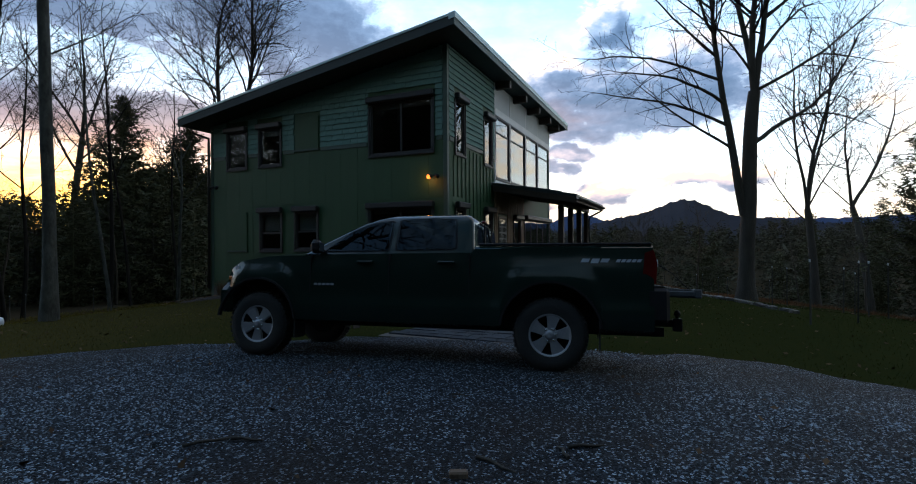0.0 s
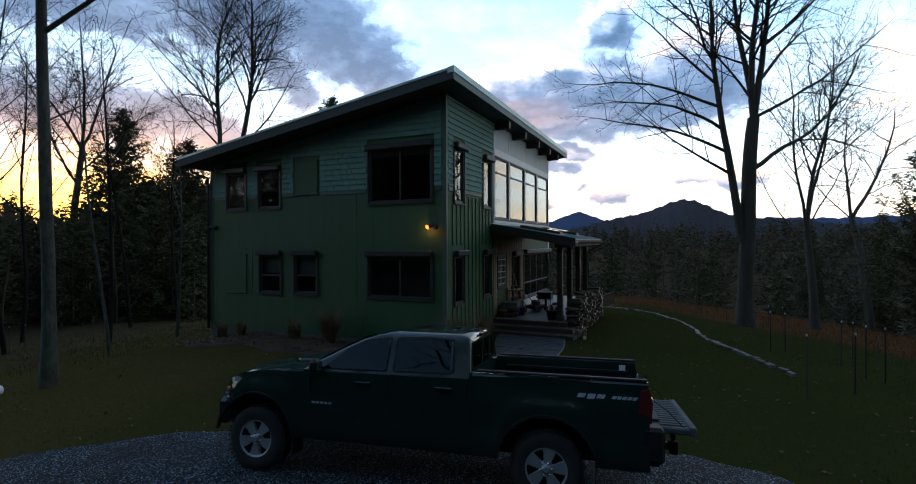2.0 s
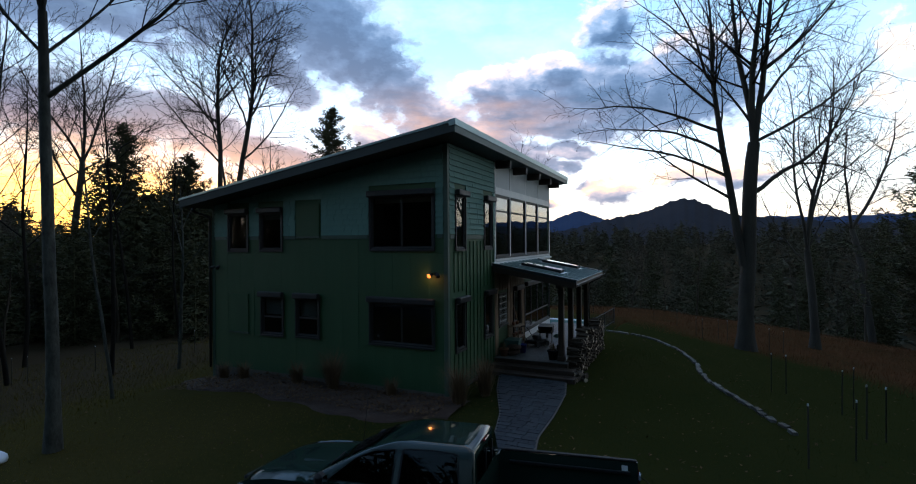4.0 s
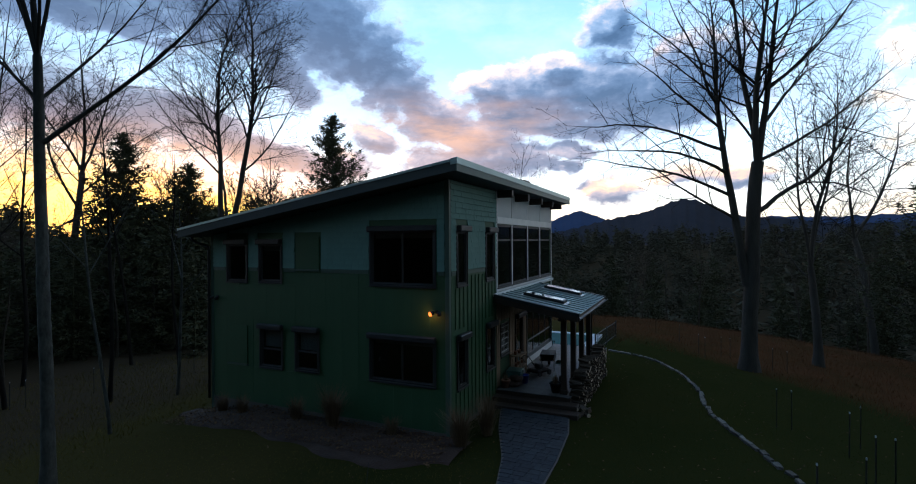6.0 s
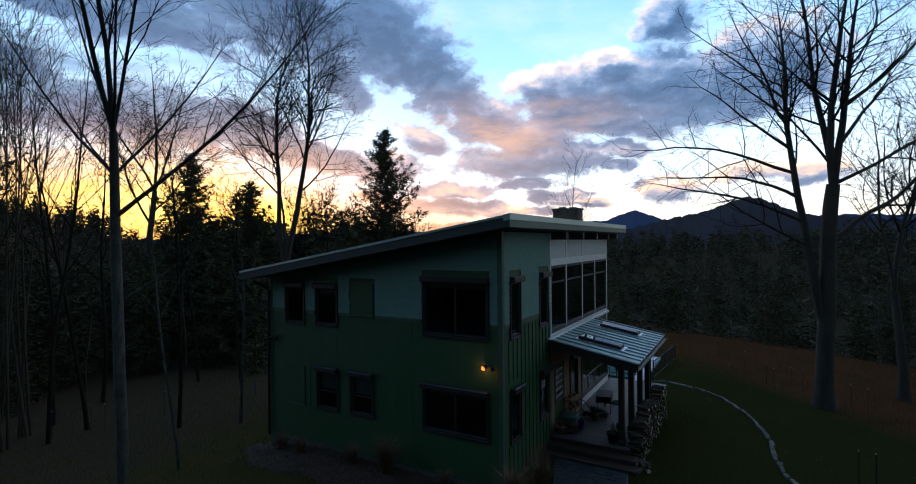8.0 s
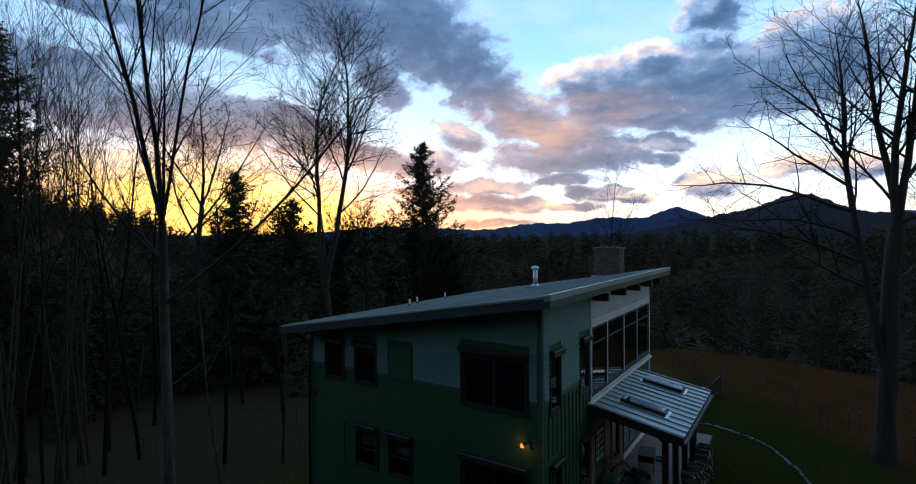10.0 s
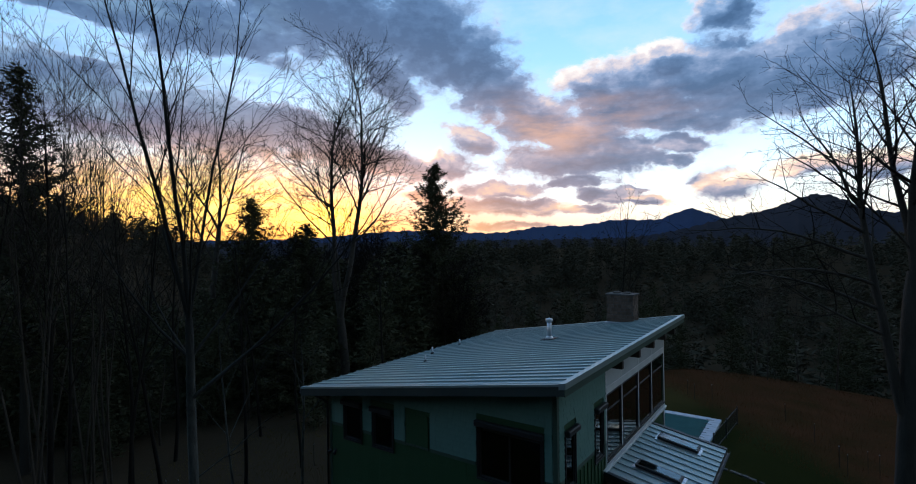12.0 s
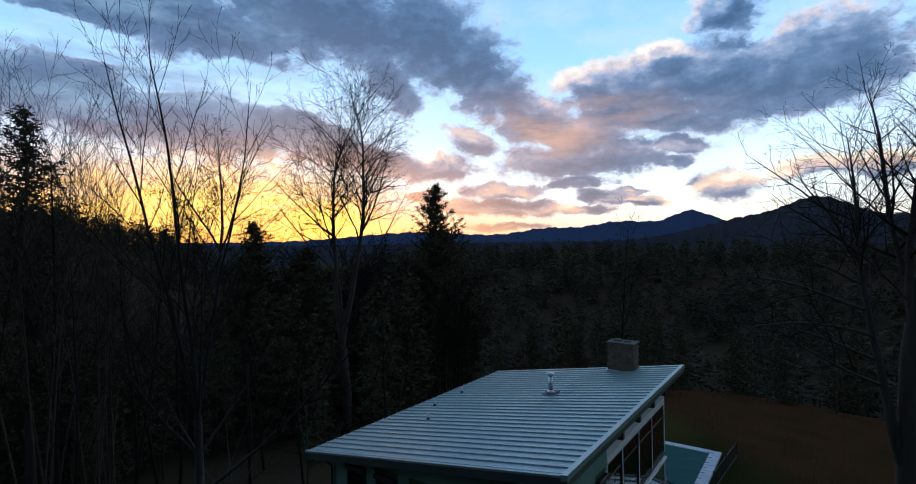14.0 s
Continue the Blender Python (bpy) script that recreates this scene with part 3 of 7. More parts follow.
def smoothstep(a, b, v):
    u = np.clip((np.asarray(v, float) - a) / (b - a), 0, 1)
    return u * u * (3 - 2 * u)


# ---- the lie of the land ----
DRIVE_EDGE = ((-60, -26), (-30, -10), (-14, 0.5), (-9.2, 3.9), (-8.2, 5.0), (-7.1, 6.1), (-5.6, 7.3), (-3.5, 8.1), (0.1, 8.25), (1.3, 7.9),
              (2.4, 7.3), (4.5, 6.0), (9, 3.4), (30, -6), (60, -18))


def drive_edge(x):
    xs, ys = zip(*DRIVE_EDGE)
    x = np.asarray(x, float)
    return np.interp(x, xs, ys) + 0.10 * np.sin(2.3 * x) + 0.06 * np.sin(5.9 * x + 1)


def dip(past):
    """The drive falls away towards the lawn over its last metres."""
    return -0.095 * np.clip(np.asarray(past, float) + 2.7, 0, 2.8)


def land(x, y):
    """Height of the ground in metres."""
    x, y = np.asarray(x, float), np.asarray(y, float)
    past = y - drive_edge(x)
    z = -0.04 + dip(past) + 0.065 * smoothstep(0.0, 4.0, past) - 0.15 * smoothstep(4, 12, past) * smoothstep(-8, 0, x)
    z = z - 0.13 * np.clip(-12.5 - x, 0, 60) * smoothstep(-4, 6, past) * (1 - 0.6 * smoothstep(25, 60, -x))
    z = z - 0.085 * np.maximum(0, y - 18 - 5 * smoothstep(2, -3, x) + 0.9 * np.maximum(0, x)) * (1 - smoothstep(55, 90, y))
    z = z - 0.085 * 45 * smoothstep(55, 90, y)
    z = z - 0.05 * np.maximum(0, x - 6) * (1 - smoothstep(30, 60, x)) * smoothstep(-2, 8, past)
    r, a = np.hypot(x, y), np.degrees(np.arctan2(-x, y))
    z = z - 24 * smoothstep(60, 135, r) * smoothstep(95, 70, np.abs(a - 25))
    z = z + 26 * smoothstep(190, 380, r) * smoothstep(95, 70, np.abs(a - 25)) * (1 - 0.8 * smoothstep(38, 52, a))
    z = z + 14 * np.exp(-((a - 65) / 5) ** 2) * smoothstep(110, 300, r) * (1 - smoothstep(420, 900, r))
    z = z + 50 * np.exp(-((a - 77) / 12.5) ** 2) * smoothstep(110, 300, r) * (1 - smoothstep(420, 900, r))
    # an unseen wooded rise added across the drive, to shut out bright sky
    z = z + 26 * smoothstep(24, 75, r) * smoothstep(100, 125, np.abs(((a + 155) % 360) - 180 + 0.0))
    level = smoothstep(-16.5, -15, x) * smoothstep(-3.6, -5.0, x) * smoothstep(29.5, 31.2, y) * smoothstep(44, 42.2, y)
    z = z * (1 - level) - 2.34 * level
    z = z + (1 - level) * 0.03 * np.sin(0.9 * x + 0.3 * y) * np.cos(0.7 * y) * smoothstep(0.5, 4, past)
    return z


def at_land(x, y, up=0.0):
    return (x, y, float(land(x, y)) + up)


def sheet(xs, ys, height):
    """Vertices and triangles of a grid over the plan."""
    gx, gy = np.meshgrid(xs, ys)
    v = np.stack([gx, gy, height(gx, gy)], -1).reshape(-1, 3)
    n, m = len(xs), len(ys)
    i = (np.arange(m - 1)[:, None] * n + np.arange(n - 1)[None]).ravel()
    t = np.concatenate([np.stack([i, i + 1, i + n + 1], 1), np.stack([i, i + n + 1, i + n], 1)])
    return v, t


def spread(near, far, n):
    """Grid lines that thin out with distance."""
    u = np.linspace(-1, 1, n)
    return np.sign(u) * (near * np.abs(u) + (far - near) * np.abs(u) ** 4.5)


v, t = sheet(spread(70, 4000, 261) - 3, spread(70, 4000, 261) + 12, land)
tagged(new("ground", tri_mesh("ground", v, t, GROUND, True)), "sloping winter lawn and russet meadow falling to woods", "ground", kind="structure")

xs = np.linspace(-45, 45, 361)
rows_y = np.linspace(0, 1, 70)
gx = np.repeat(xs[None], 70, 0)
gy = drive_edge(xs)[None] + (-26 - np.abs(xs)[None] * 0.6 - 0.0) * (rows_y[:, None] ** 1.6)
gz = 0.012 + 0.02 * np.sin(gx * 1.1) * np.cos(gy * 0.8) + dip(gy - drive_edge(gx)) - 0.10 * (rows_y[:, None] == 0)
v = np.stack([gx, gy, gz], -1).reshape(-1, 3)
i = (np.arange(69)[:, None] * 361 + np.arange(360)[None]).ravel()
t = np.concatenate([np.stack([i, i + 361, i + 362], 1), np.stack([i, i + 362, i + 1], 1)])
tagged(new("road", tri_mesh("road", v, t, GRAVEL, True)), "grey crushed stone driveway with worn dark patches", "driveway", kind="structure")


def ridge(name, label, material, dist, profile, thick):
    """A far mountain ridge: height by bearing, with spurs running down towards the valley."""
    a = np.radians(np.linspace(-50, 110, 900))
    d = np.degrees(a)
    top = profile(d)
    steps = np.linspace(0, 1, 14)
    verts = []
    for s in steps:
        rr = dist - thick * (1 - s)
        wob = 1 + 0.02 * np.sin(d * 0.9 + 3 * s)
        z = -70 + (top + 70) * (s ** 1.25) * (1 - (1 - s) * 0.12 * np.sin(d * 0.7 + 1) ** 2)
        verts.append(np.stack([-np.sin(a) * rr * wob ** (1 - s), np.cos(a) * rr * wob ** (1 - s), z], -1))
    v = np.concatenate(verts)
    n = len(a)
    i = (np.arange(13)[:, None] * n + np.arange(n - 1)[None]).ravel()
    t = np.concatenate([np.stack([i, i + 1, i + n + 1], 1), np.stack([i, i + n + 1, i + n], 1)])
    tagged(new(name, tri_mesh(name, v, t, material, True)), label, "mountain", kind="structure")


def bump(d, mid, wide, tall):
    return tall * np.exp(-((d - mid) / wide) ** 2)


def near_profile(d):
    z = 13 + bump(d, 0.0, 3.6, 67) + bump(d, 5.5, 4.2, 38) + bump(d, -7.0, 6.0, 36) + bump(d, 10.5, 4.5, 15) + bump(d, -20, 7, 26)
    return z + 1.3 * np.sin(d * 5.0) + 0.9 * np.sin(d * 13.1 + 1) + 0.5 * np.sin(d * 41) + 0.4 * np.sin(d * 97)


def far_profile(d):
    z = 30 + bump(d, 10.9, 2.3, 62) + bump(d, 8.5, 4.5, 62) + bump(d, 14.5, 3, 34) + bump(d, 18.2, 3.6, 62) + bump(d, 25, 4.5, 48) + bump(d, 40, 9, 40) + bump(d, -6, 6, 60) + bump(d, -18, 9, 70)
    return z + 2.5 * np.sin(d * 3.1) + 1.4 * np.sin(d * 7.7 + 2)


# the ridges' materials carry the haze as colour
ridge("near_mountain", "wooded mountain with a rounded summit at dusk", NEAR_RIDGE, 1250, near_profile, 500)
ridge("far_mountains", "far mountain range beyond the valley, coloured blue for haze", FAR_RIDGE, 2600, far_profile, 900)

# ---- the house ----
X0, X1, Y0, Y1 = -15.24, -6.02, 13.28, 25.0      # outer faces of the walls
BASE, SPLIT = -0.9, 4.41                        # foot of the walls, change of siding
ROOF_X0, ROOF_X1, ROOF_Y0, ROOF_Y1 = -15.94, -5.40, 12.47, 26.5
LOW, HIGH = 5.72, 7.41
SLOPE = (HIGH - LOW) / (ROOF_X1 - ROOF_X0)


def roof_top(x):
    return LOW + (x - ROOF_X0) * SLOPE


def under_roof(x):
    return roof_top(x) - 0.30


house = thing("house", "two-storey house, sage shingles over green boards, sloping metal roof", "house")


def wall_with_holes(name, axis, at, thick, a0, a1, top, holes, material, label):
    """A wall in the plane axis = at, from a0 to a1, whose top is a function, cut through by (a0, a1, z0, z1) holes."""
    cuts = sorted({a0, a1, *[h[0] for h in holes], *[h[1] for h in holes]})
    bm = bmesh.new()

    def block(p, q, z0, z1, z2=None, z3=None):
        # z0, z1: foot and top at p; z2, z3: at q
        z2, z3 = z0 if z2 is None else z2, z1 if z3 is None else z3
        pts = [(p, z0), (q, z2), (q, z3), (p, z1)]
        place = (lambda a, z, d: (d, a, z)) if axis == "X" else (lambda a, z, d: (a, d, z))
        one, two = [[bm.verts.new(place(a, z, d)) for a, z in pts] for d in (at, at + thick)]
        bm.faces.new(one), bm.faces.new(two[::-1])
        for i in range(4):
            j = (i + 1) % 4
            bm.faces.new((one[i], two[i], two[j], one[j]))
    for p, q in zip(cuts, cuts[1:]):
        mid = (p + q) / 2
        here = sorted([h for h in holes if h[0] <= mid <= h[1]], key=lambda h: h[2])
        z = BASE
        for h in here:
            block(p, q, z, h[2])
            z = h[3]
        block(p, q, z, top(p), z, top(q))
    return part(name, bm, material, house, label)


# openings: plan from, to, foot, head
GABLE_WINDOWS = [(-14.45, -13.57, 3.93, 5.22), (-12.98, -12.05, 3.95, 5.22), (-8.57, -6.44, 3.98, 5.58),
                 (-12.95, -12.03, 1.13, 2.42), (-11.45, -10.55, 1.16, 2.42), (-8.60, -6.45, 1.15, 2.42)]
SIDE_WINDOWS = [(13.80, 14.50, 3.97, 5.58), (16.12, 16.86, 3.97, 5.58), (13.80, 14.50, 0.97, 2.42), (16.12, 16.86, 0.97, 2.42)]
BAY_WINDOWS = [(17.24, 18.83, 3.63, 5.86), (18.91, 20.90, 3.63, 5.86), (20.98, 22.82, 3.63, 5.86), (22.90, 24.90, 3.63, 5.86)]
DOORS = [(17.55, 18.45, 1.15, 2.30), (19.25, 20.15, 0.17, 2.30), (20.75, 24.85, 0.47, 2.35)]

gable_wall = wall_with_holes("wall", "Y", Y0, 0.25, X0, X1, under_roof, GABLE_WINDOWS, GREEN, "gable wall of dark green boards below sage shingles")
side_wall = wall_with_holes("wall", "X", X1, -0.25, Y0 + 0.252, Y1 - 0.252, lambda y: under_roof(X1 - 0.12), SIDE_WINDOWS + BAY_WINDOWS + DOORS, GREEN,
                            "tall side wall of dark green boards, shingles and pale panels")
back_wall = wall_with_holes("wall", "Y", Y1, -0.25, X0, X1, under_roof, [], GREEN, "")
low_wall = wall_with_holes("wall", "X", X0, 0.25, Y0 + 0.252, Y1 - 0.252, lambda y: under_roof(X0 + 0.12), [], GREEN, "")
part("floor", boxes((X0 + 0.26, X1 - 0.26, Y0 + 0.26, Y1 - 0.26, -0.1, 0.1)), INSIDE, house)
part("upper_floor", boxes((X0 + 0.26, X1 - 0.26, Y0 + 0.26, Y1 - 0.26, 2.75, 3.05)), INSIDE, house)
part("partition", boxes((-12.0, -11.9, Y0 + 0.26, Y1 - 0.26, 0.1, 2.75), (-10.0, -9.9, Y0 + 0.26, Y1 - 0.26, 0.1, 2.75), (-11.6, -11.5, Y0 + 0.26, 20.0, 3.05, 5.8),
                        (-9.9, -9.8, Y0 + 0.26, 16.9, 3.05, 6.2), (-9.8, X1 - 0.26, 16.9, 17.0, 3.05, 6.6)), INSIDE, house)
part("foundation", boxes((X0 - 0.02, X1 + 0.02, Y0 - 0.02, Y1 + 0.02, BASE - 0.3, -0.12)), MORTAR, house)

# roof: deck, soffit, fascia, seams, flashings
def sloped(x0, x1, y0, y1, drop0, drop1):
    """A slab that follows the roof, between two depths under its top."""
    bm = bmesh.new()
    vs = [bm.verts.new((x, y, roof_top(x) - d)) for d in (drop1, drop0) for x, y in ((x0, y0), (x1, y0), (x1, y1), (x0, y1))]
    for f in ((3, 2, 1, 0), (4, 5, 6, 7), (0, 1, 5, 4), (1, 2, 6, 5), (2, 3, 7, 6), (3, 0, 4, 7)):
        bm.faces.new([vs[i] for i in f])
    return bm


roof = part("roof", sloped(ROOF_X0 + 0.03, ROOF_X1 - 0.03, ROOF_Y0 + 0.03, ROOF_Y1 - 0.03, 0.02, 0.27), SOFFIT, house, "dark boarded roof deck with deep eaves")
PITCH = 0.452
count = int((ROOF_Y1 - ROOF_Y0 - 0.2) / PITCH) + 1
pan_mesh = bpy.data.meshes.new("roof_pan")
pan = sloped(ROOF_X0, ROOF_X1 - 0.16, 0.014, PITCH - 0.014, 0.0, 0.016)
rib = sloped(ROOF_X0, ROOF_X1 - 0.16, -0.014, 0.014, -0.042, 0.016)
rib.to_mesh(pan_mesh)
pan.from_mesh(pan_mesh)
pan.to_mesh(pan_mesh)
pan_mesh.materials.append(METAL_ROOF)
pan.free(), rib.free()
for i in range(count - 1):
    part("roof_pan", pan_mesh, METAL_ROOF, roof, m=pose(0, ROOF_Y0 + 0.12 + i * PITCH, 0))
part("flashing", sloped(ROOF_X1 - 0.17, ROOF_X1 + 0.02, ROOF_Y0 - 0.015, ROOF_Y1 + 0.015, -0.045, 0.12), METAL_ROOF, roof, "grey metal ridge flashing")
part("flashing", sloped(ROOF_X0, ROOF_X1 - 0.17, ROOF_Y0 - 0.02, ROOF_Y0 + 0.12, -0.03, 0.036), METAL_ROOF, roof)
part("flashing", sloped(ROOF_X0, ROOF_X1 - 0.17, ROOF_Y1 - 0.18, ROOF_Y1 + 0.02, -0.03, 0.075), METAL_ROOF, roof)
part("fascia", sloped(ROOF_X1 - 0.028, ROOF_X1 + 0.002, ROOF_Y0, ROOF_Y1, 0.122, 0.31), GREEN_TRIM, roof)
part("fascia", sloped(ROOF_X0, ROOF_X1 - 0.03, ROOF_Y0, ROOF_Y0 + 0.028, 0.039, 0.29), SOFFIT, roof)

# gutter and downspout on the low eave
gutter = [(0.07 * math.cos(a), 0.07 * math.sin(a)) for a in np.linspace(math.pi, 2 * math.pi, 9)] + [(0.06 * math.cos(a), 0.06 * math.sin(a)) for a in np.linspace(2 * math.pi, math.pi, 9)]
part("gutter", prism([(ROOF_X0 - 0.05 + a, LOW - 0.14 + b) for a, b in gutter], ROOF_Y1 - ROOF_Y0, "XZ", ROOF_Y0), BLACK, house, "dark half-round gutter")


def pipe(points, radius, sides=10):
    """A bmesh tube along points."""
    bm = bmesh.new()
    rings = []
    pts = [Vector(p) for p in points]
    for i, p in enumerate(pts):
        d = (pts[min(i + 1, len(pts) - 1)] - pts[max(i - 1, 0)]).normalized()
        u = d.cross(Vector((0.31, 0.55, 0.78))).normalized()
        w = d.cross(u)
        r = radius[i] if isinstance(radius, (list, tuple)) else radius
        rings.append([bm.verts.new(p + u * (r * math.cos(2 * math.pi * k / sides)) + w * (r * math.sin(2 * math.pi * k / sides))) for k in range(sides)])
    for a, b in zip(rings, rings[1:]):
        for k in range(sides):
            bm.faces.new((a[k], a[(k + 1) % sides], b[(k + 1) % sides], b[k])).smooth = True
    bm.faces.new(rings[0]), bm.faces.new(rings[-1])
    return bm


part("downspout", pipe([(ROOF_X0 - 0.05, 13.0, 5.5), (ROOF_X0 + 0.05, 13.05, 5.32), (X0 - 0.07, 13.2, 5.1), (X0 - 0.07, 13.2, 4.9), (X0 - 0.07, 13.2, -0.2)], 0.045), BLACK, house)

# outriggers under the high eave
beam = boxes((-6.0, -5.46, -0.09, 0.09, -0.26, 0.0), bevel=0.01)
beam_mesh = bpy.data.meshes.new("eave_beam")
beam.to_mesh(beam_mesh)
beam.free()
beam_mesh.materials.append(BROWN)
for y in (17.35, 19.35, 21.3, 23.2, 24.85):
    part("eave_beam", beam_mesh, BROWN, house, m=pose(0, y, under_roof(-5.75) - 0.02))

# corner boards, belt course and battens
part("corner_board", boxes((X1 - 0.10, X1 + 0.03, Y0 - 0.03, Y0 + 0.10, BASE, under_roof(X1) - 0.02), bevel=0.006), GREEN_TRIM, house)
part("corner_board", boxes((X0 - 0.03, X0 + 0.09, Y0 - 0.028, Y0 + 0.09, BASE, under_roof(X0) - 0.02), bevel=0.006), GREEN_TRIM, house)
part("corner_board", boxes((X1 - 0.10, X1 + 0.03, Y1 - 0.10, Y1 + 0.03, BASE, under_roof(X1) - 0.02), bevel=0.006), WHITE, house, "white corner board")
belt_runs = [(-15.12, -14.55), (-13.47, -13.08), (-11.95, -11.48), (-10.42, -8.68), (-6.33, -6.15)]
for a, b in belt_runs:
    part("belt_course", boxes((a, b, Y0 - 0.035, Y0 - 0.001, SPLIT - 0.11, SPLIT + 0.01), bevel=0.005), GREEN_TRIM, house)
for a, b in ((13.42, 13.72), (14.58, 16.04), (16.94, 17.14)):
    part("belt_course", boxes((X1 + 0.001, X1 + 0.035, a, b, SPLIT - 0.13, SPLIT - 0.01), bevel=0.005), GREEN_TRIM, house)
batten = bpy.data.meshes.new("batten")
bm = boxes((0.001, 0.028, -0.022, 0.022, 0, 1), bevel=0.0)
bm.to_mesh(batten), bm.free()
batten.materials.append(GREEN)
for k, y in enumerate(np.arange(13.42, 17.15, 0.30)):
    blocked = [h for h in SIDE_WINDOWS if h[0] - 0.09 < y < h[1] + 0.09]
    z = -0.3
    for h in sorted(blocked, key=lambda h: h[2]) + [(0, 0, SPLIT - 0.13, 0)]:
        if h[2] - 0.07 > z:
            part("batten", batten, GREEN, side_wall, m=Matrix.Translation((X1, y, z)) @ Matrix.Diagonal((1, 1, h[2] - 0.07 - z, 1)))
        z = h[3] + 0.30
# wide boards of the gable's lower part stand a little proud of one another
board = bpy.data.meshes.new("wall_board")
bm = boxes((0, 1, -0.012, -0.001, 0, 1), bevel=0.0)
bm.to_mesh(board), bm.free()
board.materials.append(GREEN)
for k, x in enumerate(np.arange(X0 + 0.10, X1 - 0.12, 0.61)):
    w = min(0.607, X1 - 0.11 - x)
    spans = [(h[2] - 0.06, h[3] + 0.24) for h in GABLE_WINDOWS if x < h[1] + 0.06 and x + w > h[0] - 0.06]
    z = BASE
    for a, b in sorted(spans) + [(SPLIT - 0.115, 0)]:
        if a > z + 0.05:
            part("wall_board", board, GREEN, gable_wall, m=Matrix.Translation((x, Y0, z)) @ Matrix.Diagonal((w, 1 + 0.06 * (k % 2), min(a, SPLIT - 0.115) - z, 1)))
        z = max(z, b)

# blank green panels with a thin sill, where a window was left out
for x0, x1, z0, z1 in ((-11.42, -10.50, 4.40, 5.43), (-14.42, -13.55, 1.15, 2.45)):
    blank = part("blank_panel", boxes((x0, x1, Y0 - 0.05, Y0 - 0.013, z0, z1), bevel=0.004), GREEN, house, "dark green blank panel in place of a window")
    part("sill", boxes((x0 - 0.03, x1 + 0.03, Y0 - 0.075, Y0 - 0.013, z0 - 0.06, z0 - 0.005), bevel=0.004), GREEN_TRIM, blank)

# shingles: tapered butts in courses
ROW = 0.165


def shingle_mesh(width):
    w = width - 0.006
    verts = [(0, -0.048, 0), (w, -0.048, 0), (w, -0.010, ROW + 0.02), (0, -0.010, ROW + 0.02), (0, -0.002, 0), (w, -0.002, 0), (w, -0.002, ROW + 0.02), (0, -0.002, ROW + 0.02)]
    return mesh_of("shingle", verts, [(0, 1, 2, 3), (0, 4, 5, 1), (1, 5, 6, 2), (3, 2, 6, 7), (0, 3, 7, 4)], SHINGLE)


WIDTHS = [0.19, 0.23, 0.27, 0.31]
SHINGLES = [shingle_mesh(w) for w in WIDTHS]
dice = random.Random(4)


def shingle_runs(a0, a1, z, holes):
    """The free stretches of one course between openings."""
    runs = [(a0, a1)]
    for h in holes:
        if h[2] - 0.10 < z + ROW and h[3] + 0.30 > z:
            cut = []
            for p, q in runs:
                for u, w in ((p, min(q, h[0] - 0.07)), (max(p, h[1] + 0.07), q)):
                    if w - u > 0.05:
                        cut.append((u, w))
            runs = cut
    return runs


def lay_shingles(parent, a0, a1, top, holes, place, single):
    rest_v, rest_f = [], []
    z = SPLIT + 0.012
    while z < 7.2:
        for p, q in shingle_runs(a0, a1, z, holes):
            a = p
            while a < q - 0.03:
                k = dice.randrange(4)
                w = min(WIDTHS[k], q - a)
                if top(a) > z + 0.05 and top(a + w) > z + 0.05:
                    m = place(a, z + dice.uniform(-0.002, 0.002)) @ Matrix.Diagonal((w / WIDTHS[k], dice.uniform(0.95, 1.07), min(1, (min(top(a), top(a + w)) - z) / (ROW + 0.02)), 1))
                    if single(a):
                        part("shingle", SHINGLES[k], SHINGLE, parent, m=m)
                    else:
                        n = len(rest_v)
                        rest_v += [m @ v.co for v in SHINGLES[k].vertices]
                        rest_f += [[n + i for i in f.vertices] for f in SHINGLES[k].polygons]
                a += w
        z += ROW
    if rest_v:
        tagged(part("shingles", mesh_of("shingles", rest_v, rest_f, SHINGLE), SHINGLE, parent), kind="stuff")


blank_hole = (-11.42, -10.50, 4.10, 5.16)
lay_shingles(gable_wall, X0 + 0.10, X1 - 0.11, lambda x: under_roof(x) - 0.01, GABLE_WINDOWS[:3] + [blank_hole], lambda a, z: pose(a, Y0, z), lambda a: a > -10.4)
lay_shingles(side_wall, Y0 + 0.11, 17.14, lambda y: under_roof(X1) - 0.01, SIDE_WINDOWS[:2], lambda a, z: pose(X1, a, z, 0, 0, 90), lambda a: True)

# pale panels round the tall glazing
for y0, y1, _, _ in BAY_WINDOWS:
    part("wall_panel", boxes((X1 + 0.001, X1 + 0.02, y0 - 0.02, y1 + 0.02, 6.12, under_roof(X1) - 0.01), bevel=0.004), PANEL, house, "pale grey wall panel")
    part("wall_panel", boxes((X1 + 0.001, X1 + 0.018, y0 - 0.02, y1 + 0.02, 3.30, 3.50), bevel=0.004), PANEL, house, "pale grey wall panel")
for y in (17.18, 18.87, 20.94, 22.86, 24.93):
    part("cover_strip", boxes((X1 + 0.001, X1 + 0.034, y - 0.035, y + 0.035, 3.30, under_roof(X1) - 0.01), bevel=0.005), WHITE, house, "white cover strip")
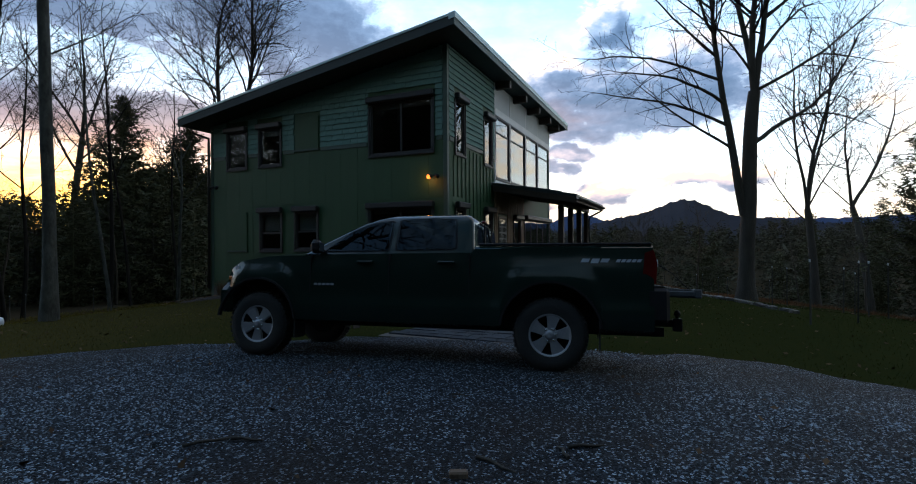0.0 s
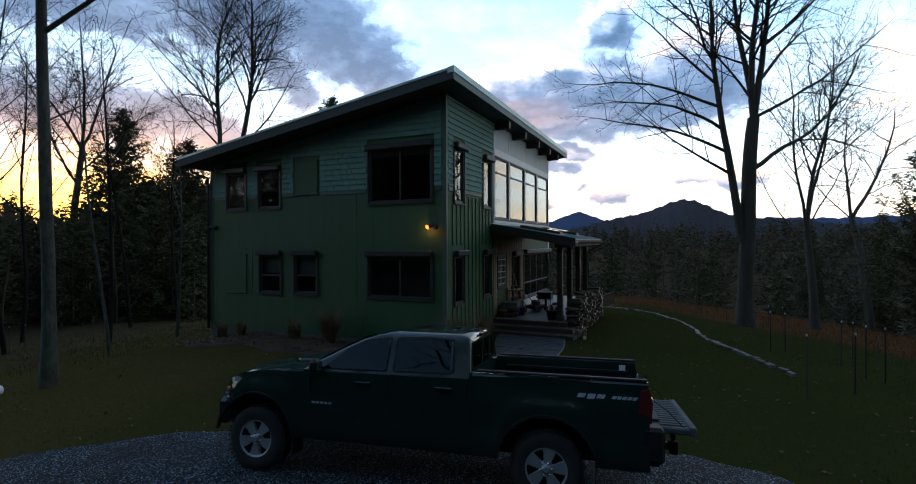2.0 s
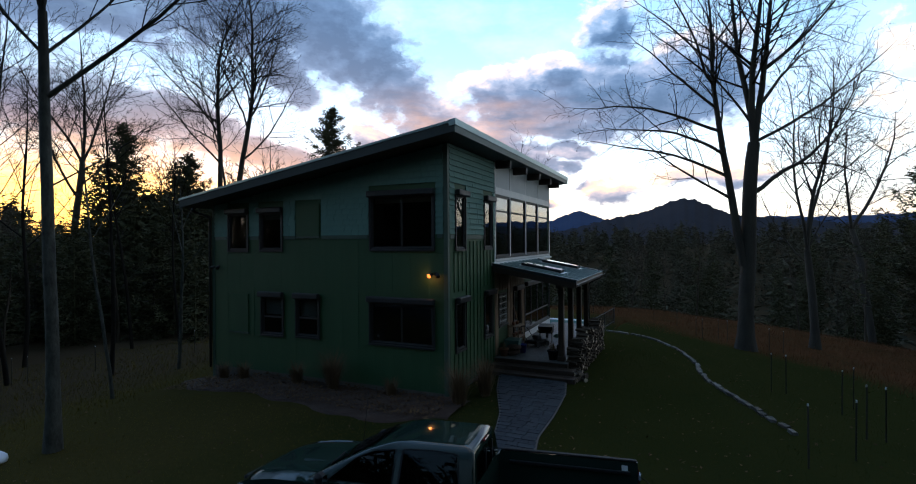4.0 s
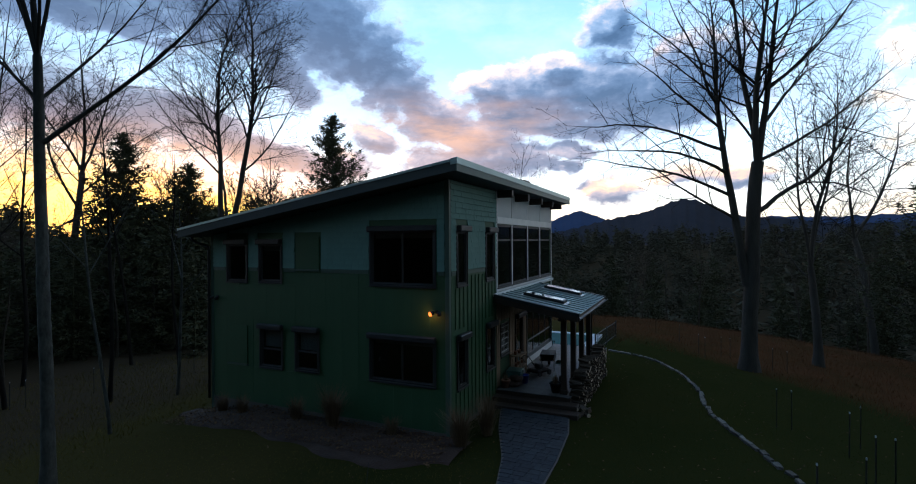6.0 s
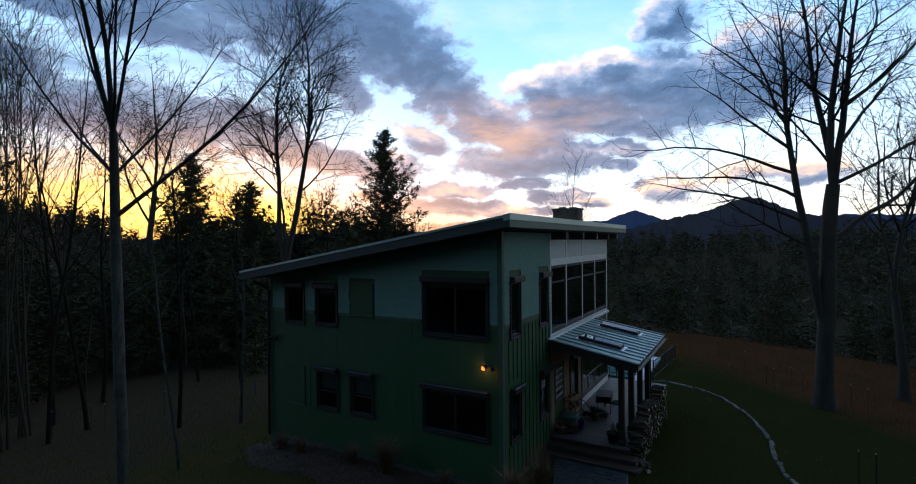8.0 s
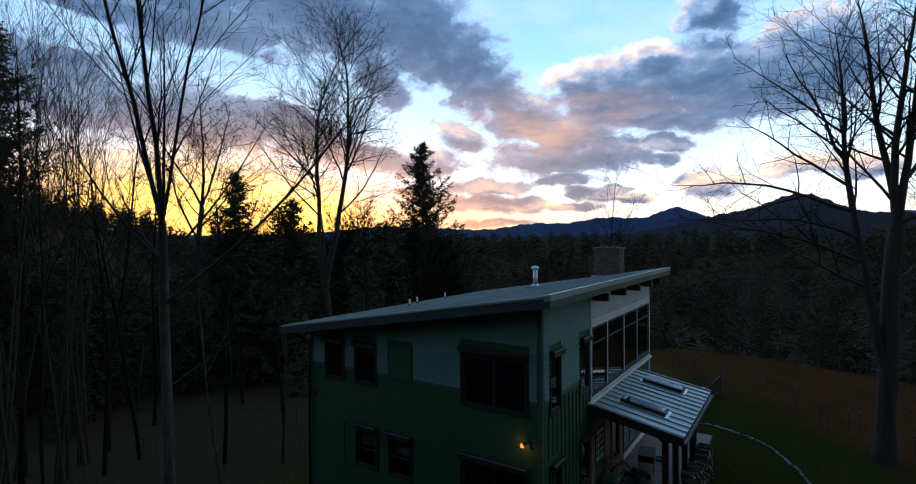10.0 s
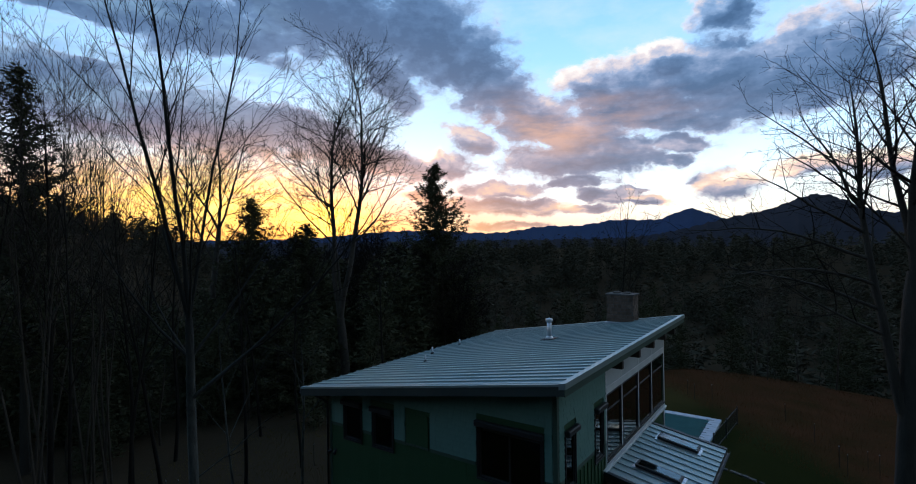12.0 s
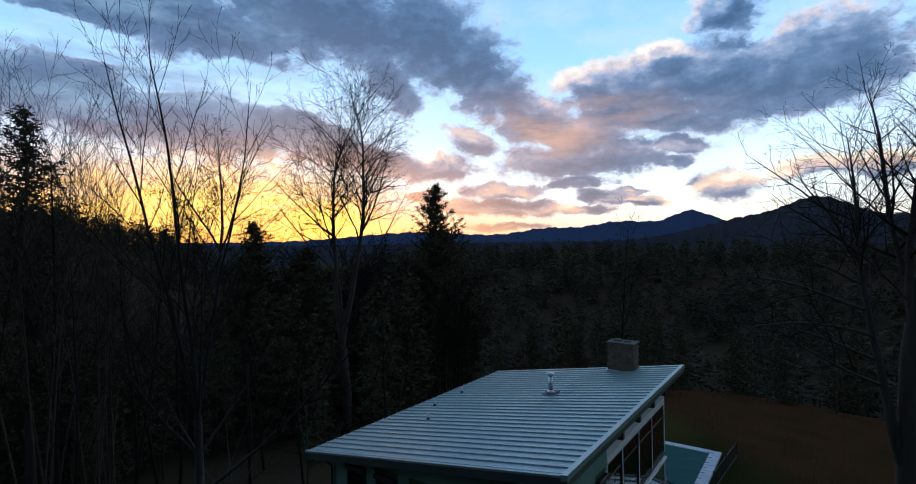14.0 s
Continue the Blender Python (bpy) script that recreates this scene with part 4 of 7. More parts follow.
for z in (3.50, 5.88):
    part("cover_strip", boxes((X1 + 0.001, X1 + 0.045, 17.2, 24.93, z, z + 0.24 if z > 5 else z + 0.10), bevel=0.005), WHITE, house, "white cover strip")


# windows
def window(axis, a0, a1, z0, z1, columns=1, transom=0.0, box=True, frame_mat=BLACK, blind=0.0, sash_mat=None):
    """A window in the gable (axis Y) or the side wall (axis X): frame, sill, sashes, panes, shutter box, blind."""
    win = part("window", boxes((0, a1 - a0, -0.03, 0.04, 0, 0.055), (0, a1 - a0, -0.03, 0.04, z1 - z0 - 0.055, z1 - z0), (0, 0.055, -0.03, 0.04, 0.055, z1 - z0 - 0.055),
                               (a1 - a0 - 0.055, a1 - a0, -0.03, 0.04, 0.055, z1 - z0 - 0.055), bevel=0.006), frame_mat, house,
               m=pose(a0, Y0, z0) if axis == "Y" else pose(X1, a0, z0, 0, 0, 90))
    w, h = a1 - a0, z1 - z0
    xs = np.linspace(0.055, w - 0.055, columns + 1)
    zs = [0.055, h - 0.055] if not transom else [0.055, transom, h - 0.055]
    for i in range(columns):
        for j in range(len(zs) - 1):
            p, q, r, s = xs[i], xs[i + 1], zs[j], zs[j + 1]
            t = 0.032
            part("sash", boxes((p + 0.002, q - 0.002, 0.0, 0.035, r + 0.002, r + t), (p + 0.002, q - 0.002, 0.0, 0.035, s - t, s - 0.002), (p + 0.002, p + t, 0.0, 0.035, r + t, s - t),
                               (q - t, q - 0.002, 0.0, 0.035, r + t, s - t), bevel=0.004), sash_mat or frame_mat, win)
            pane = part("pane", boxes((p + t, q - t, 0.014, 0.020, r + t, s - t)), GLASS, win, "clear window pane")
            pane.visible_shadow = False
    part("sill", boxes((-0.05, w + 0.05, -0.075, -0.031, -0.05, 0.0), bevel=0.006), frame_mat, win)
    if box:
        part("shutter_box", boxes((-0.07, w + 0.07, -0.20, -0.032, h - 0.03, h + 0.15), bevel=0.03), BLACK, win, "black roller shutter box")
        for a in (-0.045, w):
            part("guide_rail", boxes((a, a + 0.045, -0.06, -0.031, 0, h - 0.03)), BLACK, win)
    if blind:
        part("blind", boxes((0.08, w - 0.08, 0.10, 0.108, h - blind, h - 0.02)), BLIND, win, "pale roller blind")
    return win


window("Y", *GABLE_WINDOWS[0])
window("Y", *GABLE_WINDOWS[1], blind=0.25)
window("Y", *GABLE_WINDOWS[2], columns=2, blind=0.22)
window("Y", *GABLE_WINDOWS[3], transom=0.60, blind=0.62)
window("Y", *GABLE_WINDOWS[4], transom=0.60, blind=0.62)
window("Y", *GABLE_WINDOWS[5], columns=2, blind=0.18)
for w in SIDE_WINDOWS:
    window("X", *w)
for w in BAY_WINDOWS:
    window("X", *w, columns=1, transom=1.66, box=False)
# the wall under the porch: a screened opening, a door and a row of glazed doors over a white kick board
lattice_window = window("X", *DOORS[0], box=False)
for k in range(5):
    part("lattice_bar", boxes((0.07, 0.83, -0.028, -0.004, 0.12 + k * 0.22, 0.15 + k * 0.22)), PANEL, lattice_window)
for k in range(6):
    part("lattice_bar", boxes((0.10 + k * 0.14, 0.125 + k * 0.14, -0.034, -0.029, 0.06, 1.09)), PANEL, lattice_window)
window("X", *DOORS[1], frame_mat=BROWN)
glazed = window("X", *DOORS[2], columns=4, transom=0.62)
part("kick_board", boxes((X1 + 0.001, X1 + 0.05, 20.7, 24.95, 0.10, 0.42), bevel=0.006), WHITE, house, "white kick board under the glazed doors")
for k, y in enumerate(np.arange(17.16, 20.7, 0.155)):
    if not any(h[0] - 0.1 < y + 0.07 < h[1] + 0.1 for h in DOORS):
        part("wall_board", boxes((X1 + 0.001, X1 + 0.022 + 0.006 * (k % 2), y, y + 0.148, 0.17, 3.2)), TAN, house, "unpainted cedar board")
    else:
        part("wall_board", boxes((X1 + 0.001, X1 + 0.022 + 0.006 * (k % 2), y, y + 0.148, 2.42, 3.2)), TAN, house, "unpainted cedar board")

# chimney of small stones, flue and vent pipes
chimney = part("chimney", boxes((-8.83, -7.55, 25.62, 26.46, -3.0, 8.30)), MORTAR, house, "square brown stone chimney")
stones_v, stones_f = [], []
for face in range(3):
    for row in range(9):
        z = 6.86 + row * 0.165
        a = -0.1 * (row % 2)
        length = 1.28 if face == 0 else 0.84
        while a < length - 0.04:
            w = dice.uniform(0.16, 0.34)
            p, q = max(a, 0) + 0.012, min(a + w, length) - 0.012
            d = dice.uniform(0.012, 0.035)
            if q - p > 0.03:
                lo, hi = z + 0.010, z + 0.155
                if face == 0:
                    box = (-8.83 + p, -8.83 + q, 25.62 - d, 25.625, lo, hi)
                elif face == 1:
                    box = (-7.555, -7.55 + d, 25.62 + p, 25.62 + q, lo, hi)
                else:
                    box = (-8.83 - d, -8.825, 25.62 + p, 25.62 + q, lo, hi)
                n = len(stones_v)
                x0, x1, y0, y1, z0, z1 = box
                stones_v += [(x, y, zz) for zz in (z0, z1) for x, y in ((x0, y0), (x1, y0), (x1, y1), (x0, y1))]
                stones_f += [[n + i for i in f] for f in ((3, 2, 1, 0), (4, 5, 6, 7), (0, 1, 5, 4), (1, 2, 6, 5), (2, 3, 7, 6), (3, 0, 4, 7))]
            a += w
tagged(part("stone_facing", mesh_of("stone_facing", stones_v, stones_f, BRICK), BRICK, chimney), kind="stuff")
part("cap", boxes((-8.90, -7.48, 25.55, 26.53, 8.30, 8.38), (-8.62, -8.28, 25.9, 26.2, 8.38, 8.47), (-8.10, -7.76, 25.9, 26.2, 8.38, 8.45), bevel=0.012), MORTAR, chimney)
part("flashing", boxes((-8.92, -7.46, 25.53, 26.5, 6.72, 6.98), bevel=0.01), ZINC, chimney, "galvanised chimney flashing")
flue = part("flue", lathe([(0.10, 6.6), (0.10, 7.50)], 16), ZINC, house, "galvanised flue pipe", m=pose(-9.91, 21.16, 0))
part("cap", lathe([(0.12, 7.47), (0.16, 7.51), (0.16, 7.61), (0.02, 7.65)], 16), ZINC, flue)
part("storm_collar", lathe([(0.22, 6.68), (0.13, 6.84), (0.105, 6.86)], 16), ZINC, flue)
part("boot", sloped(-0.32, 0.32, -0.28, 0.28, -0.01, 0.02), BLACK, flue, m=pose(0, 0, roof_top(-9.91) - roof_top(0) + 0.045))
for x, y in ((-13.46, 16.8), (-14.76, 18.93), (-14.9, 21.32)):
    vent = part("vent_pipe", lathe([(0.035, -0.1), (0.035, 0.30)], 10), ZINC, house, m=pose(x, y, roof_top(x)))
    part("boot", lathe([(0.10, 0.0), (0.045, 0.09)], 10), BLACK, vent)

# flood lamps on the gable
for x, z, lit in ((-6.36, 3.28, True), (-14.95, 3.37, False)):
    lamp = part("flood_lamp", lathe([(0.06, 0), (0.06, 0.03), (0.02, 0.035)], 14, "Y"), BLACK, house, "twin flood lamp with one bulb lit" if lit else "twin flood lamp, unlit", m=pose(x, Y0 - 0.06, z))
    for s in (-1, 1):
        part("lamp_head", lathe([(0.03, 0.0), (0.055, 0.05), (0.062, 0.12)], 14), BLACK, lamp, m=pose(s * 0.07, -0.05, 0.01, 115, 0, s * 35))
        part("bulb", lathe([(0.02, 0.06), (0.056, 0.10), (0.066, 0.135), (0.045, 0.17), (0.01, 0.185)], 12), BULB if lit and s < 0 else PLASTIC, lamp,
             "warm glowing bulb" if lit and s < 0 else "", m=pose(s * 0.07, -0.05, 0.01, 115, 0, s * 35))
glow = new("flood_light", bpy.data.lights.new("flood_light", "POINT"))
glow.data.energy, glow.data.color, glow.data.shadow_soft_size = 5.0, (1.0, 0.34, 0.07), 0.06
glow.location = (-6.52, Y0 - 0.24, 3.20)

# ---- the porch ----
PORCH_Y0, PORCH_Y1, EAVE_X = 16.82, 22.45, -3.10


def porch_z(x):
    return 3.42 - (x + 6.0) * 0.52 / 2.9


def porch_slab(x0, x1, y0, y1, drop0, drop1):
    bm = bmesh.new()
    vs = [bm.verts.new((x, y, porch_z(x) - d)) for d in (drop1, drop0) for x, y in ((x0, y0), (x1, y0), (x1, y1), (x0, y1))]
    for f in ((3, 2, 1, 0), (4, 5, 6, 7), (0, 1, 5, 4), (1, 2, 6, 5), (2, 3, 7, 6), (3, 0, 4, 7)):
        bm.faces.new([vs[i] for i in f])
    return bm


porch = thing("porch", "open timber porch with a lean-to metal roof and skylights", "porch")
proof = part("roof", porch_slab(-5.97, EAVE_X - 0.02, PORCH_Y0 + 0.02, PORCH_Y1 - 0.02, 0.02, 0.10), BROWN, porch, "lean-to porch roof deck")
ppan = bpy.data.meshes.new("roof_pan")
a, b = porch_slab(-5.97, EAVE_X, 0.014, 0.436, 0.0, 0.016), porch_slab(-5.97, EAVE_X, -0.014, 0.014, -0.04, 0.016)
b.to_mesh(ppan)
a.from_mesh(ppan)
a.to_mesh(ppan)
ppan.materials.append(METAL_ROOF)
a.free(), b.free()
for i in range(12):
    part("roof_pan", ppan, METAL_ROOF, proof, m=pose(0, PORCH_Y0 + 0.12 + i * 0.45, 0))
for y in (PORCH_Y0, PORCH_Y1 - 0.1):
    part("flashing", porch_slab(-5.97, EAVE_X + 0.01, y - 0.02, y + 0.16, -0.03, 0.07), DARK_METAL, proof, "dark slate rake flashing")
part("flashing", boxes((-6.0, -5.88, PORCH_Y0, PORCH_Y1 + 2.5, 3.36, 3.46), bevel=0.01), WHITE, proof, "white wall flashing")
part("fascia", boxes((EAVE_X - 0.04, EAVE_X - 0.002, PORCH_Y0 + 0.03, PORCH_Y1 - 0.03, porch_z(EAVE_X) - 0.22, porch_z(EAVE_X) - 0.02)), BROWN, proof)
part("rake_board", porch_slab(-5.95, EAVE_X - 0.05, PORCH_Y0 - 0.001, PORCH_Y0 + 0.035, 0.075, 0.26), BROWN, proof)
for y0, y1 in ((18.02, 18.56), (20.95, 21.50)):
    sky_light = part("skylight", porch_slab(-5.30, -3.86, y0, y1, -0.13, 0.03), BLACK, proof, "dark framed roof skylight")
    part("pane", porch_slab(-5.24, -3.92, y0 + 0.06, y1 - 0.06, -0.142, -0.132), GLASS, sky_light)
    part("curb_flashing", porch_slab(-5.40, -3.76, y0 - 0.09, y1 + 0.09, -0.035, 0.01), ZINC, sky_light)
part("gutter", prism([(EAVE_X + 0.06 + p, porch_z(EAVE_X) - 0.08 + q) for p, q in gutter], PORCH_Y1 - PORCH_Y0, "XZ", PORCH_Y0), BLACK, porch)
part("downspout", pipe([(EAVE_X + 0.06, 22.2, 2.75), (EAVE_X - 0.1, 22.2, 2.62), (-3.55, 22.2, 2.45), (-3.62, 22.2, 2.3), (-3.62, 22.2, -0.4)], 0.04), BLACK, porch)
post = bpy.data.meshes.new("post")
bm = boxes((-0.09, 0.09, -0.09, 0.09, 0.15, 2.62), (-0.12, 0.12, -0.12, 0.12, 0.15, 0.30), bevel=0.012)
bm.to_mesh(post), bm.free()
post.materials.append(BROWN)
for y in (17.40, 18.95, 20.55, 22.1):
    part("post", post, BROWN, porch, m=pose(-3.72, y, 0))
part("header_beam", boxes((-3.82, -3.62, 17.0, 22.3, 2.62, 2.86), bevel=0.01), BROWN, porch)
for y in np.arange(17.1, 22.3, 0.6):
    part("rafter", porch_slab(-5.95, EAVE_X - 0.06, y - 0.04, y + 0.04, 0.105, 0.24), BROWN, porch)
part("deck_frame", boxes((-5.99, -3.45, 17.02, 25.4, -0.35, 0.118)), BROWN, porch)
deck_board = bpy.data.meshes.new("deck_board")
bm = boxes((-5.98, -3.43, 0.0, 0.134, 0.12, 0.15), bevel=0.006)
bm.to_mesh(deck_board), bm.free()
deck_board.materials.append(DECK)
for k in range(60):
    part("deck_board", deck_board, DECK, porch, m=pose(0, 17.0 + k * 0.14, 0))
for k, (x0, x1, y0, z) in enumerate(((-6.0, -3.15, 16.62, 0.0), (-5.9, -3.05, 16.22, -0.14))):
    step = part("step", boxes((x0, x1, y0, y0 + 0.42, z - 0.16, z), bevel=0.012), BROWN, porch, "dark timber step")

# ---- the pickup ----
TRUCK = (Matrix.Translation((-1.369, 6.515, 0.0)) @ Matrix.Rotation(math.atan2(-0.16585, -0.98615), 4, "Z")
         @ Matrix.Translation((0, 0.80, 0)) @ Matrix.Rotation(radians(5.5), 4, "X") @ Matrix.Translation((0, -0.80, 0)))      # it leans with the fall of the drive
AXLES = (0.0, 3.57)
truck = thing("pickup_truck", "dark green double-cab pickup truck with its tailgate down", "truck", TRUCK)


def sharp(ob, degrees=35):
    me = ob.data
    me.polygons.foreach_set("use_smooth", [True] * len(me.polygons))
    me.set_sharp_from_angle(angle=radians(degrees))
    return ob


def arch_foot(x, sill=0.42, radius=0.53):
    z = sill
    for a in AXLES:
        if abs(x - a) < radius:
            z = max(z, 0.40 + math.sqrt(radius ** 2 - (x - a) ** 2))
    return z


def half_width(x):
    w = float(np.interp(x, (-1.2, -1.0, 3.2, 3.8, 4.05, 4.2), (0.90, 0.92, 0.925, 0.90, 0.83, 0.70)))
    return w


def swell(x, z):
    """How far the flared arches stand out from the side."""
    out = 0.0
    for a in AXLES:
        reach = float(np.interp(z, (0.3, 0.75, 1.02, 1.14), (0.72, 0.68, 0.50, 0.34)))
        out = max(out, 0.030 * float(smoothstep(reach, reach - 0.16, abs(x - a))) * float(smoothstep(1.16, 0.92, z)))
    return out


def top_line(x):
    return float(np.interp(x, (-1.2, 0.84, 0.87, 2.75, 2.95, 3.5, 3.9, 4.05, 4.2), (1.335, 1.325, 1.28, 1.26, 1.245, 1.215, 1.155, 1.07, 0.90)))


def flank(x, z):
    """How far out the side of the body lies at a height: rounded shoulder, a ledge low on the doors, flared arches."""
    lean = -0.055 * float(smoothstep(0.95, 1.34, z)) - 0.035 * float(smoothstep(0.58, 0.40, z))
    ledge = 0.020 * float(smoothstep(0.705, 0.665, z))
    return half_width(x) + lean + ledge + swell(x, z)


stations = sorted({*np.round(np.arange(-1.05, 4.21, 0.07), 3), 0.83, 0.87, *[a + s * r for a in AXLES for s in (-1, 1) for r in (0.53, 0.529)]})
bm = bmesh.new()
rows = []
for x in stations:
    w, zb, zt = half_width(x), arch_foot(x), top_line(x)
    if x > 3.95:
        zb = max(zb, 0.62)
    side = [(w - 0.06, zb)]
    for f in (0.03, 0.12, 0.22, 0.27, 0.32, 0.42, 0.52, 0.62, 0.68, 0.74, 0.80, 0.88, 0.97):
        z = zb + (zt - zb) * f
        side.append((flank(x, z), z))
    side.append((w - 0.085, zt if x < 0.85 else zt - 0.025))
    if x < 0.85:
        inner = [(w - 0.14, zt), (w - 0.15, zt - 0.03), (w - 0.16, 0.86), (w - 0.20, 0.82), (w * 0.4, 0.82)]
    else:
        inner = [(w - 0.20, zt + 0.012), (w * 0.62, zt + 0.035), (w * 0.45, zt + 0.045), (w * 0.3, zt + 0.05), (w * 0.15, zt + 0.052)]
    half = side + inner
    rows.append([bm.verts.new((x, y, z)) for y, z in half] + [bm.verts.new((x, -y, z)) for y, z in half[::-1]])
for a, b in zip(rows, rows[1:]):
    for k in range(len(a) - 1):
        bm.faces.new((a[k], a[k + 1], b[k + 1], b[k]))
bm.faces.new(rows[0]), bm.faces.new(rows[-1])
body = sharp(part("body", bm, PAINT, truck, "dark green painted truck body"), 30)
part("underbody", boxes((-1.0, 4.0, -0.62, 0.62, 0.42, 0.72), (-1.2, 4.0, -0.42, -0.32, 0.36, 0.46), (-1.2, 4.0, 0.32, 0.42, 0.36, 0.46), (1.2, 2.6, -0.75, 0.75, 0.44, 0.55)), PLASTIC, truck)
for a in AXLES:
    part("wheel_well", boxes((a - 0.5, a + 0.5, -0.62, 0.62, 0.70, 0.84)), PLASTIC, truck)
part("axle", pipe([(0, -0.75, 0.40), (0, -0.15, 0.40), (0, 0.15, 0.40), (0, 0.75, 0.40)], [0.05, 0.09, 0.09, 0.05]), PLASTIC, truck)
part("exhaust", pipe([(1.4, -0.3, 0.42), (0.9, -0.35, 0.46), (0.5, -0.45, 0.50)], 0.08), PLASTIC, truck)

# cab
LEVELS = ((1.24, 3.04, 0.86, 0.845), (1.34, 2.86, 0.87, 0.805), (1.50, 2.56, 0.89, 0.735), (1.62, 2.32, 0.905, 0.685), (1.685, 2.13, 0.925, 0.645), (1.725, 1.98, 0.97, 0.59), (1.75, 1.75, 1.08, 0.49))


def cab_ring(front, rear, half, corner=0.10):
    pts = []
    for cx, cy, a0 in ((front - corner, half - corner, 0), (rear + corner * 0.5, half - corner * 0.5, 90), (rear + corner * 0.5, -half + corner * 0.5, 180), (front - corner, -half + corner, 270)):
        r = corner if a0 in (0, 270) else corner * 0.5
        for k in range(5):
            a = radians(a0 + k * 22.5)
            pts.append((cx + r * math.cos(a), cy + r * math.sin(a)))
    return pts


bm = bmesh.new()
rings = [[bm.verts.new((x, y, z)) for x, y in cab_ring(f, r, h)] for z, f, r, h in LEVELS]
for a, b in zip(rings, rings[1:]):
    for k in range(20):
        bm.faces.new((a[k], a[(k + 1) % 20], b[(k + 1) % 20], b[k]))
bm.faces.new(rings[-1])
sharp(part("cab", bm, PAINT, truck, "double cab with a rounded roof"), 40)


def cab_half(z):
    return float(np.interp(z, [l[0] for l in LEVELS], [l[3] for l in LEVELS]))


def side_pane(name, outline, side, material, out=0.006, thick=0.01, parent=truck, label=""):
    """A flat piece lying on the leaning side of the cab, from its outline in length and height."""
    bm = bmesh.new()
    front = [bm.verts.new((x, side * (cab_half(z) + out), z)) for x, z in outline]
    back = [bm.verts.new((x, side * (cab_half(z) + out - thick), z)) for x, z in outline]
    bm.faces.new(front), bm.faces.new(back[::-1])
    for i in range(len(front)):
        j = (i + 1) % len(front)
        bm.faces.new((front[i], back[i], back[j], front[j]))
    return part(name, bm, material, parent, label)


def round_corners(outline, r=0.05, n=4):
    out = []
    for i, p in enumerate(outline):
        a, b = Vector(outline[i - 1]), Vector(outline[(i + 1) % len(outline)])
        p = Vector(p)
        s, e = p + (a - p).normalized() * r, p + (b - p).normalized() * r
        for k in range(n + 1):
            u = k / n
            out.append(tuple((1 - u) ** 2 * s + 2 * u * (1 - u) * p + u * u * e))
    return out


